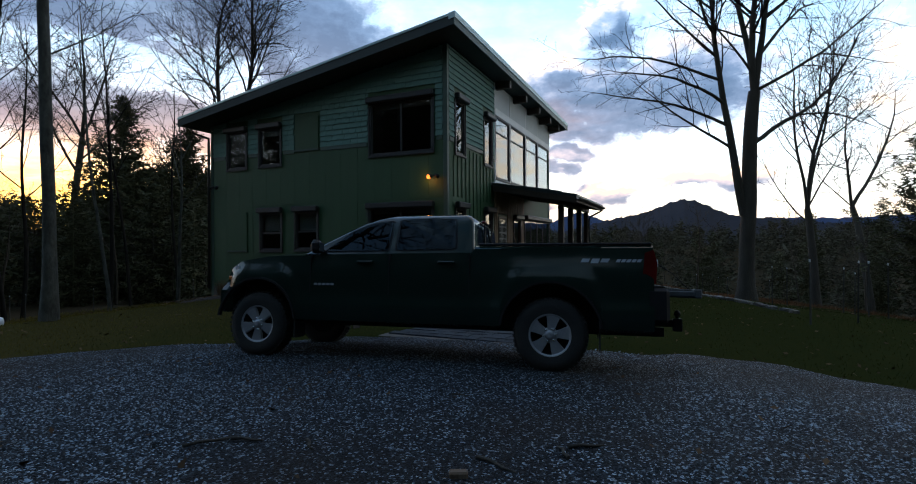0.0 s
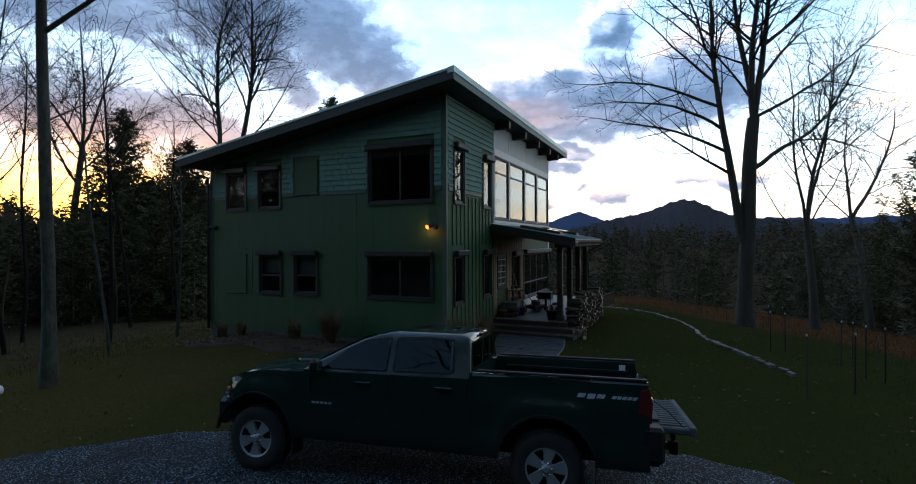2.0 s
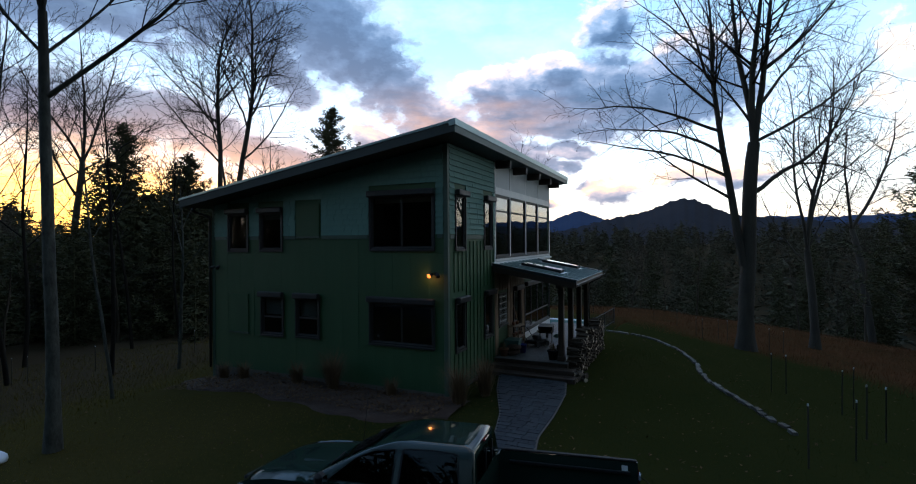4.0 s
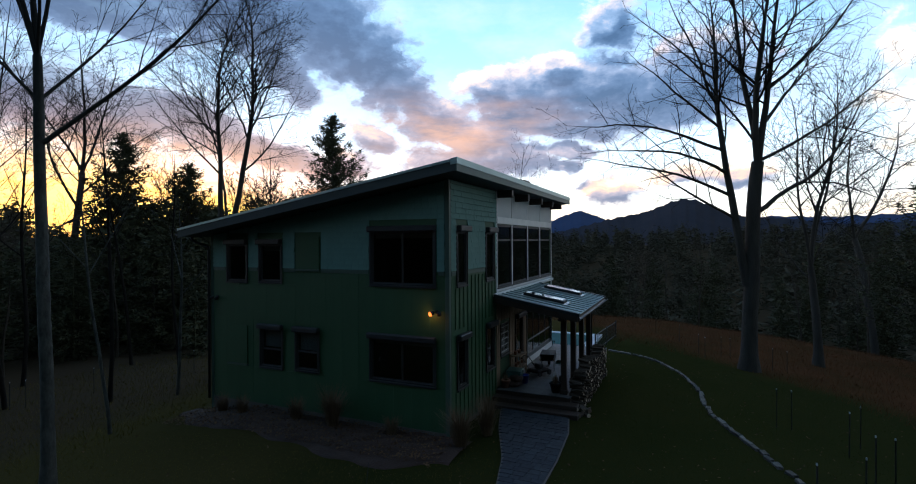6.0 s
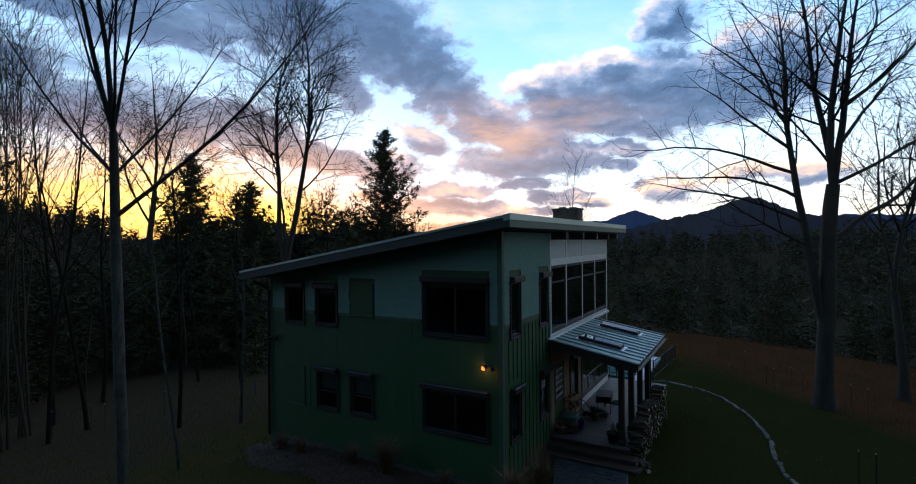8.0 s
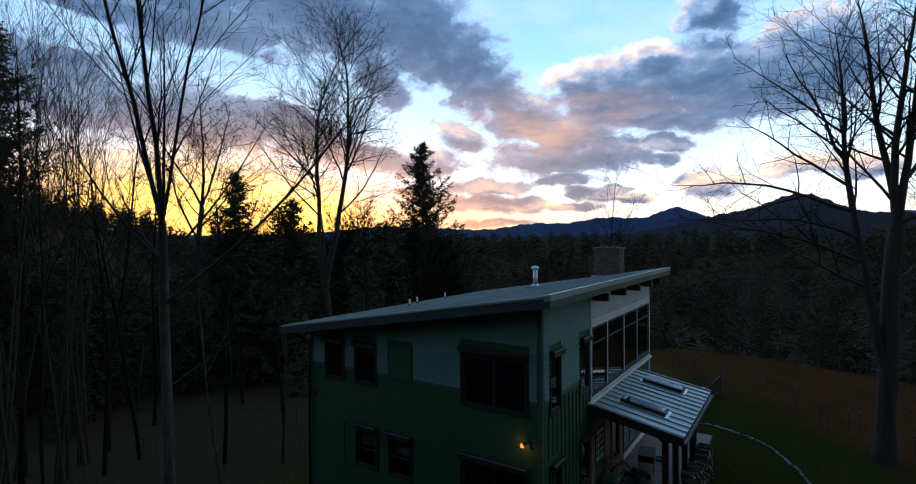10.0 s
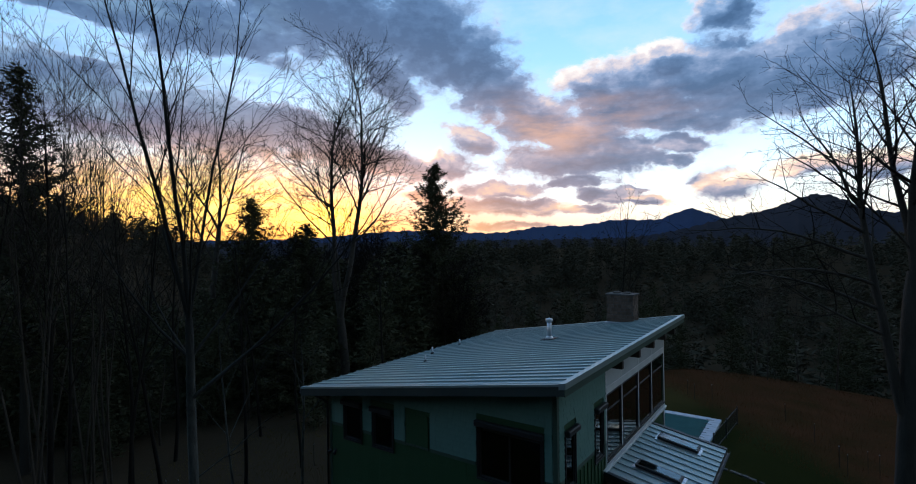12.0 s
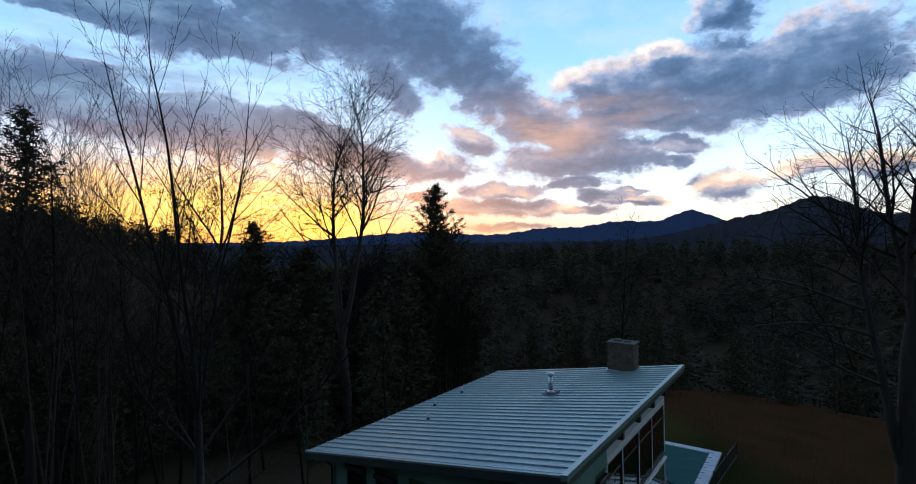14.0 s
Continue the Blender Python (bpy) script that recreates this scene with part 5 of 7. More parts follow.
FRONT_WINDOW = [(2.72, 1.275), (2.40, 1.53), (2.16, 1.625), (1.905, 1.655), (1.905, 1.285)]
REAR_WINDOW = [(1.795, 1.29), (1.795, 1.66), (1.40, 1.675), (1.12, 1.66), (1.07, 1.32), (1.12, 1.30)]
for side in (1, -1):
    for name, outline in (("side_window", FRONT_WINDOW), ("side_window", REAR_WINDOW)):
        win = side_pane(name, round_corners(outline, 0.035), side, CAR_GLASS, 0.010, 0.004, label="tinted side window")
        mid = Vector((sum(p[0] for p in outline) / len(outline), sum(p[1] for p in outline) / len(outline)))
        wider = [tuple(mid + (Vector(p) - mid) * 1.07) for p in outline]
        side_pane("window_seal", round_corners(wider, 0.035), side, PLASTIC, 0.004, 0.012, win)
    # doors: thin gaps drawn as recessed dark strips, handles and lower moulding
    for x0, x1, z0, z1 in ((1.845, 1.857, 0.52, 1.24), (0.885, 0.897, 0.72, 1.24), (2.86, 2.872, 0.52, 1.22)):
        part("door_gap", boxes((x0, x1, side * 0.885, side * (flank(x0, 0.9) + 0.001), z0, z1)), PLASTIC, truck)
    for x in (2.05, 1.06):
        part("door_handle", boxes((x, x + 0.20, side * 0.905, side * 0.945, 1.125, 1.155), bevel=0.008), PAINT, truck)
    mirror = part("mirror", boxes((2.70, 2.82, side * 0.90, side * 1.07, 1.235, 1.40), bevel=0.045), PLASTIC, truck, "black door mirror")
    part("mirror_glass", boxes((2.692, 2.698, side * 0.93, side * 1.04, 1.26, 1.37)), CHROME, mirror)
    part("mirror_arm", boxes((2.72, 2.80, side * 0.82, side * 0.91, 1.25, 1.29), bevel=0.01), PLASTIC, mirror)
    # lamps at the corners
    head = [(4.10, 0.97), (4.05, 1.07), (3.95, 1.10), (3.90, 1.06), (3.99, 0.96)]
    bm = bmesh.new()
    outer = [bm.verts.new((x, side * (half_width(x) + 0.004 - 0.5 * max(0, x - 3.98)), z)) for x, z in head]
    inner = [bm.verts.new((x - 0.03, side * (half_width(x) - 0.16), z)) for x, z in head]
    bm.faces.new(outer), bm.faces.new(inner[::-1])
    for i in range(5):
        bm.faces.new((outer[i], inner[i], inner[(i + 1) % 5], outer[(i + 1) % 5]))
    headlight = part("headlight", bm, CLEAR_LENS, truck, "clear headlight")
    part("turn_signal", boxes((4.0, 4.09, side * 0.70, side * 0.842, 0.91, 0.96), bevel=0.01), AMBER_LENS, headlight)
    tail = part("tail_light", prism([(-1.07, 0.93), (-1.085, 1.14), (-1.05, 1.28), (-0.965, 1.25), (-0.94, 1.0), (-0.97, 0.93)], -side * 0.115, "XZ", side * 0.914), RED_LENS, truck, "red tail light")
    part("reverse_lens", boxes((-1.095, -1.06, side * 0.77, side * 0.9, 1.10, 1.18), bevel=0.01), CLEAR_LENS, tail)
    for a in AXLES:
        # black flares round the arches
        ring_out = [(a + 0.548 * math.cos(t), 0.40 + 0.548 * math.sin(t)) for t in np.linspace(0.12, math.pi - 0.12, 22)]
        ring_in = [(a + 0.522 * math.cos(t), 0.40 + 0.522 * math.sin(t)) for t in np.linspace(math.pi - 0.12, 0.12, 22)]
        part("wheel_flare", prism(ring_out + ring_in, side * 0.05, "XZ", side * 0.925), PLASTIC, truck)
    for a in (AXLES[0] - 0.50, AXLES[1] - 0.50):
        part("mud_flap", boxes((a - 0.02, a - 0.005, side * 0.68, side * 0.92, 0.22, 0.62), bevel=0.004), RUBBER, truck, m=pose(0, 0, 0))

# windscreen, rear window and their seals
bm = bmesh.new()
for vs in ([(2.885, -0.70, 1.325), (2.885, 0.70, 1.325), (2.255, 0.565, 1.652), (2.255, -0.565, 1.652)],):
    face = bm.faces.new([bm.verts.new((x + 0.02, y, z + 0.012)) for x, y, z in vs])
bmesh.ops.solidify(bm, geom=bm.faces[:], thickness=0.005)
part("windscreen", bm, CAR_GLASS, truck, "sloping windscreen")
bm = bmesh.new()
bm.faces.new([bm.verts.new(v) for v in ((0.858, -0.66, 1.36), (0.858, 0.66, 1.36), (0.885, 0.56, 1.64), (0.885, -0.56, 1.64))])
bmesh.ops.solidify(bm, geom=bm.faces[:], thickness=0.006)
rear_glass = part("rear_window", bm, CAR_GLASS, truck, "rear cab window")
for y in (0.20, -0.225):
    part("window_divider", boxes((0.852, 0.868, y, y + 0.025, 1.36, 1.64)), PLASTIC, rear_glass)
part("stop_light", boxes((0.885, 0.93, -0.12, 0.12, 1.69, 1.72), bevel=0.008), RED_LENS, truck)
part("antenna", pipe([(3.0, -0.78, 1.24), (2.94, -0.78, 2.05)], 0.004, 6), PLASTIC, truck)
# hood scoop, bumpers, grille, bed rails, tailgate, hitch
part("hood_scoop", boxes((3.02, 3.42, -0.30, 0.30, 1.22, 1.292), bevel=0.03), PAINT, truck)
part("wiper", pipe([(2.94, -0.05, 1.325), (2.86, 0.3, 1.36), (2.80, 0.62, 1.40)], 0.008, 6), PLASTIC, truck)
for z0, z1, x1, w in ((0.54, 0.90, 4.26, 0.74), (0.50, 0.84, 4.19, 0.90)):
    part("front_bumper", boxes((4.0, x1, -w, w, z0, z1), bevel=0.06), PAINT, truck)
part("grille", boxes((4.10, 4.20, -0.48, 0.48, 0.90, 1.05), bevel=0.02), PLASTIC, truck, "dark grille")
rear_bumper = part("rear_bumper", boxes((-1.20, -0.97, -0.92, 0.92, 0.53, 0.89), bevel=0.035), PLASTIC, truck, "black rear step bumper")
part("step_pad", boxes((-1.185, -1.06, -0.6, 0.6, 0.90, 0.915), bevel=0.004), RUBBER, rear_bumper)
for side in (1, -1):
    part("bed_rail_cap", boxes((-1.04, 0.80, side * 0.77, side * 0.85, 1.337, 1.362), bevel=0.008), PLASTIC, truck)
    part("cargo_rail", boxes((-0.95, 0.7, side * 0.72, side * 0.758, 1.18, 1.22), bevel=0.006), PLASTIC, truck)
for k in range(11):
    part("bed_rib", boxes((-1.0, 0.8, -0.68 + k * 0.13, -0.62 + k * 0.13, 0.822, 0.838)), PLASTIC, truck)
part("warning_label", boxes((-0.92, -0.84, -0.757, -0.753, 1.20, 1.29)), WHITE, truck, "small white label")
tailgate = part("tailgate", boxes((-1.50, -1.09, -0.73, 0.73, 0.80, 0.868), bevel=0.015), TAILGATE_GREY, truck, "open tailgate lying level")
part("tailgate_edge", boxes((-1.535, -1.46, -0.74, 0.74, 0.79, 0.885), bevel=0.012), TAILGATE_GREY, tailgate, "pale worn tailgate edge")
for k in range(13):
    part("tailgate_rib", boxes((-1.45, -1.12, -0.66 + k * 0.105, -0.605 + k * 0.105, 0.869, 0.884), bevel=0.004), TAILGATE_GREY, tailgate)
for side in (1, -1):
    part("tailgate_cable", pipe([(-1.05, side * 0.78, 1.18), (-1.25, side * 0.765, 1.04), (-1.40, side * 0.745, 0.885)], 0.006, 6), PLASTIC, tailgate)
hitch = part("tow_hitch", boxes((-1.42, -1.0, -0.04, 0.04, 0.45, 0.53), (-1.45, -1.35, -0.05, 0.05, 0.40, 0.55), bevel=0.008), PLASTIC, truck)
part("tow_ball", lathe([(0.02, 0.53), (0.02, 0.57), (0.035, 0.59), (0.035, 0.62), (0.015, 0.645)], 14), PLASTIC, hitch, m=pose(-1.40, 0, 0))
# lettering on the bed and the door as plain bars
def decal(x0, x1, z0, z1, skew=0.02):
    """A thin slanted bar lying on the side of the bed."""
    bm = bmesh.new()
    corners = ((x1, z0), (x0, z0), (x0 - skew, z1), (x1 - skew, z1))
    outer = [bm.verts.new((x, flank(x, z) + 0.004, z)) for x, z in corners]
    inner = [bm.verts.new((x, flank(x, z) - 0.004, z)) for x, z in corners]
    bm.faces.new(outer), bm.faces.new(inner[::-1])
    for k in range(4):
        bm.faces.new((outer[k], inner[k], inner[(k + 1) % 4], outer[(k + 1) % 4]))
    part("decal", bm, DECAL, truck, "silver decal bar")


for x0, x1, z0, z1 in ((-0.40, -0.32, 1.15, 1.19), (-0.50, -0.42, 1.14, 1.19), (-0.60, -0.52, 1.15, 1.19)):
    decal(x0, x1, z0, z1)
for k in range(5):
    decal(-0.715 - k * 0.052, -0.675 - k * 0.052, 1.152, 1.182)
    part("decal", boxes((2.55 + k * 0.055, 2.592 + k * 0.055, flank(2.6, 0.87) - 0.003, flank(2.6, 0.87) + 0.004, 0.862, 0.886)), DECAL, truck, "silver decal bar")


# wheels
def wheel():
    w = new("wheel", None)
    w.parent = truck
    R, half = 0.392, 0.125
    tyre = lathe([(0.225, -half), (0.29, -half - 0.012), (0.345, -half - 0.006), (0.376, -half + 0.02), (R, -half + 0.05), (R + 0.002, 0), (R, half - 0.05), (0.376, half - 0.02),
                  (0.345, half + 0.006), (0.29, half + 0.012), (0.225, half)], 48, "Y", False)
    tread = bmesh.new()
    for i in range(44):
        a = 2 * math.pi * i / 44
        for s in (-1, 0, 1):
            m = Matrix.Rotation(a + 0.05 * s, 4, "Y") @ Matrix.Translation((R, s * 0.075, 0))
            bmesh.ops.create_cube(tread, size=1.0, matrix=m @ Matrix.Diagonal((0.018, 0.062, 0.032, 1)))
    part("tyre", tyre, RUBBER, w, "all-terrain tyre")
    part("tread", tread, RUBBER, w)
    # black barrel: the shade behind the spokes is put into its colour
    rim = part("rim", lathe([(0.228, -0.11), (0.236, -0.10), (0.205, -0.07), (0.20, 0.05), (0.205, 0.095), (0.236, 0.112), (0.228, 0.122), (0.205, 0.108), (0.19, 0.02), (0.02, 0.0)], 40, "Y"), PLASTIC, w, "wheel barrel coloured black for its shade")
    lip = lathe([(0.206, 0.098), (0.238, 0.102), (0.240, 0.122), (0.222, 0.126), (0.206, 0.112)], 40, "Y", False)
    part("lip", lip, ALLOY, w, "alloy wheel lip")
    for i in range(5):
        outline = [(0.05, -0.035), (0.12, -0.042), (0.19, -0.072), (0.216, -0.075), (0.222, 0.0), (0.216, 0.075), (0.19, 0.072), (0.12, 0.042), (0.05, 0.035)]
        bm = prism(outline, -0.045, "XZ", 0.112)
        bmesh.ops.bevel(bm, geom=bm.edges[:], offset=0.008, segments=1, affect="EDGES")
        part("spoke", bm, ALLOY, w, "alloy spoke", m=pose(0, 0, 0, 0, 36 + i * 72, 0))
    part("hub", lathe([(0.085, 0.075), (0.085, 0.10), (0.05, 0.112), (0.045, 0.13), (0.02, 0.134)], 24, "Y"), ALLOY, w)
    for i in range(6):
        a = i * math.pi / 3
        part("lug_nut", lathe([(0.014, 0.09), (0.014, 0.125), (0.006, 0.13)], 8, "Y"), CHROME, w, m=pose(0.066 * math.cos(a), 0, 0.066 * math.sin(a)))
    part("brake_disc", lathe([(0.15, -0.02), (0.15, 0.0), (0.05, 0.01)], 28, "Y"), PLASTIC, w)
    return w


first = wheel()
first.matrix_basis = pose(0, 0.80, 0.372, 0, 8, 0)
for x, side, spin in ((3.57, 1, -20), (0, -1, 30), (3.57, -1, 5)):
    copy_thing(first, Matrix.Translation((x, side * 0.80, 0.372)) @ Matrix.Rotation(0 if side > 0 else math.pi, 4, "Z") @ Matrix.Rotation(radians(spin), 4, "Y"))

# ---- trees ----
def tubes(lines, sides):
    """One triangle soup of tapered tubes along polylines [(points, radii)], joined ring to ring."""
    vs, ts, base = [], [], 0
    ang = np.linspace(0, 2 * np.pi, sides, endpoint=False)
    ca, sa = np.cos(ang), np.sin(ang)
    k = np.arange(sides)
    nxt = (k + 1) % sides
    for pts, rad in lines:
        p, r = np.asarray(pts, float), np.asarray(rad, float)
        d = np.gradient(p, axis=0)
        d /= np.linalg.norm(d, axis=1, keepdims=True) + 1e-9
        ref = np.array([0.9, 0.1, 0.3]) if abs(d[0, 0]) < 0.8 else np.array([0.1, 0.95, 0.2])
        u = np.cross(d, ref)
        u /= np.linalg.norm(u, axis=1, keepdims=True) + 1e-9
        w = np.cross(d, u)
        ring = p[:, None] + r[:, None, None] * (u[:, None] * ca[None, :, None] + w[:, None] * sa[None, :, None])
        vs.append(ring.reshape(-1, 3))
        for i in range(len(p) - 1):
            a, b = base + i * sides, base + (i + 1) * sides
            ts.append(np.stack([a + k, a + nxt, b + nxt], 1))
            ts.append(np.stack([a + k, b + nxt, b + k], 1))
        base += len(p) * sides
    return np.concatenate(vs), np.concatenate(ts)


class Bare:
    """Grows a leafless tree as lists of polylines by order of branching."""

    def __init__(self, seed, wiggle=0.10, lift=0.04, orders=4, density=1.0, twig=0.007, opening=1.0):
        self.rnd = np.random.RandomState(seed)
        self.lines = {i: [] for i in range(6)}
        self.wiggle, self.lift, self.orders, self.density, self.twig = wiggle, lift, orders, density, twig
        self.opening = opening
        self.stems = (0, 1)          # the orders that count as trunk

    def limb(self, start, way, length, radius, order, bare=0.25, tip=None, bend=None):
        rnd = self.rnd
        n = max(3, int(length / (0.9 if order < 2 else 0.5 if order == 2 else 0.32)) + 1)
        n = min(n, 14)
        p, d = np.array(start, float), np.array(way, float)
        d /= np.linalg.norm(d)
        pts, rad = [p.copy()], [radius]
        tip = self.twig if tip is None else tip
        step = length / (n - 1)
        dirs = [d.copy()]
        for i in range(1, n):
            d = d + rnd.normal(0, self.wiggle * (0.4, 0.75, 1.2, 1.6, 1.8)[order], 3) + np.array([0, 0, self.lift * (1.0 if order else 0.4)])
            if bend is not None:
                d = d + np.array(bend) / n
            d /= np.linalg.norm(d)
            p = p + d * step
            f = i / (n - 1)
            pts.append(p.copy()), dirs.append(d.copy())
            rad.append(max(tip, radius * (1 - f) ** 0.8 * 0.96 + tip * f))
        self.lines[order].append((pts, rad))
        if order < self.orders:
            many = {0: length * 0.85, 1: length * 1.45, 2: length * 2.3, 3: length * 3.0, 4: 0}[order] * self.density
            many = int(many + rnd.rand())
            turn = rnd.rand() * 6.28
            for k in range(many):
                f = bare + (1 - bare) * ((k + rnd.rand()) / max(many, 1))
                i = min(int(f * (n - 1)), n - 2)
                u = f * (n - 1) - i
                at = pts[i] * (1 - u) + pts[i + 1] * u
                turn += 2.4 + rnd.normal(0, 0.4)
                d0 = dirs[i]
                side = np.cross(d0, [0.3, 0.5, 0.81])
                side /= np.linalg.norm(side)
                other = np.cross(d0, side)
                open_ = self.opening * (rnd.uniform(0.55, 1.05) if order else rnd.uniform(0.5, 1.0))
                way2 = d0 * math.cos(open_) + (side * math.cos(turn) + other * math.sin(turn)) * math.sin(open_)
                r2 = max(self.twig, rad[i] * rnd.uniform(0.32, 0.55))
                share = {0: 0.42, 1: 0.44, 2: 0.50, 3: 0.5}[order]
                self.limb(at, way2, length * share * rnd.uniform(0.55, 1.15) * (1.15 - 0.65 * f), r2, order + 1, 0.15)

    def parts(self):
        sides = (12, 7, 4, 3, 3)
        wood = [tubes(self.lines[i], sides[i]) for i in self.stems if self.lines[i]]
        thin = [tubes(self.lines[i], sides[i]) for i in range(5) if self.lines[i] and i not in self.stems]
        return join(wood), join(thin)


def join(soups):
    vs, ts, n = [], [], 0
    for v, t in soups:
        vs.append(v), ts.append(t + n)
        n += len(v)
    if not vs:
        return np.zeros((0, 3)), np.zeros((0, 3), int)
    return np.concatenate(vs), np.concatenate(ts)


RIGHT, AHEAD = np.array([0.87, 0.49, 0.0]), np.array([-0.49, 0.87, 0.0])     # across and along the line of sight


def heading(lean, side=0.0):
    """A direction from degrees off the upright, to the right across the view, turned away by side degrees."""
    a, b = radians(lean), radians(side)
    return math.sin(a) * (math.cos(b) * RIGHT + math.sin(b) * AHEAD) + np.array([0, 0, math.cos(a)])


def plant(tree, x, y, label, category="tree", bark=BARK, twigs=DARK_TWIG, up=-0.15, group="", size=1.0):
    ob = thing("tree", label, category, Matrix.Translation(at_land(x, y, up)) @ Matrix.Scale(size, 4), group)
    (v, t), (v2, t2) = tree.parts()
    part("trunk", tri_mesh("trunk", v, t, bark, True), bark, ob)
    if len(v2):
        part("crown", tri_mesh("crown", v2, t2, twigs), twigs, ob, "leafless branches and twigs")
    return ob


def flare(tree, radius):
    """Widens the foot of the trunk."""
    pts, rad = tree.lines[0][0]
    for k, f in ((0, 1.5), (1, 1.08)):
        rad[k] = radius * f


# tall slim tree with pale lichen beside the house: forked high up into steep leaders, one long limb towards the house
t1 = Bare(11, 0.055, 0.045, 4, 1.1, 0.004, 0.62)
t1.limb((0, 0, 0), heading(0.5), 9.7, 0.132, 0, 0.97, 0.085)
top = t1.lines[0][0][0][-1]
t1.lines[1], t1.lines[2], t1.lines[3], t1.lines[4] = [], [], [], []
flare(t1, 0.132)
trunk = t1.lines[0][0][0]
for lean, side, length, r in ((-7, 15, 9.4, 0.062), (1, -20, 9.6, 0.066), (8, 30, 8.4, 0.045)):
    t1.limb(top, heading(lean, side), length, r, 1, 0.12)
spot = lambda z: trunk[int(np.argmin([abs(p[2] - z) for p in trunk]))]
t1.limb(spot(8.1), heading(58, 5), 7.0, 0.058, 1, 0.2, bend=(0, 0, 0.34))
for z, lean, side, length, r in ((8.6, 44, 50, 4.6, 0.040), (9.2, -48, 20, 4.2, 0.038), (8.3, -60, -30, 3.2, 0.030), (9.4, 36, -50, 4.6, 0.040), (6.2, 62, 25, 2.2, 0.022), (9.6, -30, -30, 4.8, 0.040)):
    t1.limb(spot(z), heading(lean, side), length, r, 1, 0.2, bend=(0, 0, 0.25))
plant(t1, -12.35, 6.7, "tall slim bare tree with pale lichen on its trunk", bark=LICHEN_BARK)

# great oak on the lawn's edge: a long stem leaving it low down, three leaders and long spreading limbs
t2 = Bare(23, 0.045, 0.014, 4, 0.95, 0.006)
t2.limb((0, 0, 0), heading(-0.5), 11.4, 0.42, 0, 0.97, 0.30)
t2.lines = {**t2.lines, 1: [], 2: [], 3: [], 4: []}
flare(t2, 0.42)
trunk = t2.lines[0][0][0]
spot = lambda z: trunk[int(np.argmin([abs(p[2] - z) for p in trunk]))]
t2.limb(spot(5.2) - 0.26 * RIGHT, heading(-13, -15), 16.0, 0.25, 1, 0.55, bend=(0, 0, 0.12))
left_stem = t2.lines[1][0][0]
for lean, side, length, r in ((-8, 20, 11.5, 0.21), (1, 45, 12.0, 0.19), (7, -40, 11.5, 0.20)):
    t2.limb(trunk[-1], heading(lean, side), length, r, 1, 0.22)
right_lead = t2.lines[1][3][0]
t2.wiggle = 0.11
for z, lean, side, length, r in ((9.0, 64, 8, 12.5, 0.14), (11.4, 66, -25, 8.5, 0.10)):
    t2.limb(spot(z), heading(lean, side), length, r, 1, 0.28, bend=(0, 0, 0.12))
for f, lean, side, length, r in ((0.20, 54, 20, 9.5, 0.105), (0.34, 52, -20, 8.6, 0.09), (0.50, 46, 15, 6.5, 0.07)):
    t2.limb(right_lead[int(f * (len(right_lead) - 1))], heading(lean, side), length, r, 1, 0.22, bend=(0, 0, 0.10))
for f, lean, side, length, r in ((0.28, -60, 15, 7.0, 0.085), (0.36, -72, -15, 8.0, 0.095), (0.44, -78, 25, 8.4, 0.095), (0.50, -66, -5, 8.6, 0.09), (0.58, -70, 20, 7.6, 0.08), (0.66, -58, 30, 7.4, 0.08), (0.76, -50, -20, 6.2, 0.065), (0.50, 40, 40, 5.0, 0.06)):
    t2.limb(left_stem[int(f * (len(left_stem) - 1))], heading(lean, side), length, r, 1, 0.2, bend=(0, 0, 0.06))
for f, lean, side, length, r in ((0.15, -48, 10, 6.5, 0.075), (0.35, -42, -40, 6.0, 0.065)):
    line = t2.lines[1][1][0]
    t2.limb(line[int(f * (len(line) - 1))], heading(lean, side), length, r, 1, 0.2)
plant(t2, 3.1, 32.0, "great bare oak with a forked trunk and wide limbs", bark=BARK)

t3 = Bare(31, 0.08, 0.05, 4, 0.95, 0.011)
t3.limb((0, 0, 0), heading(0.5), 6.6, 0.27, 0, 0.97, 0.19)
t3.lines = {**t3.lines, 1: [], 2: [], 3: [], 4: []}
flare(t3, 0.27)
trunk = t3.lines[0][0][0]
for k, lean, side, length, r in ((-1, -16, 20, 11.0, 0.11), (-1, 2, -10, 13.0, 0.15), (-1, 20, 30, 12.0, 0.12), (-2, -40, -40, 6.0, 0.06), (-1, 42, 10, 6.5, 0.06)):
    t3.limb(trunk[k], heading(lean, side), length, r, 1, 0.25)
plant(t3, 7.8, 40.0, "bare oak with three steep limbs on the meadow")

t4 = Bare(37, 0.14, 0.03, 4, 0.9, 0.013)
t4.limb((0, 0, 0), heading(-3), 9.5, 0.28, 0, 0.97, 0.2)
t4.lines = {**t4.lines, 1: [], 2: [], 3: [], 4: []}
for lean, side, length, r in ((-22, 20, 9.0, 0.13), (24, -10, 9.5, 0.15), (52, 20, 6, 0.07), (-48, 0, 5.0, 0.06)):
    t4.limb(t4.lines[0][0][0][-1], heading(lean, side), length, r, 1, 0.2)
plant(t4, 18.9, 70.0, "crooked bare tree at the edge of the woods", size=1.42)

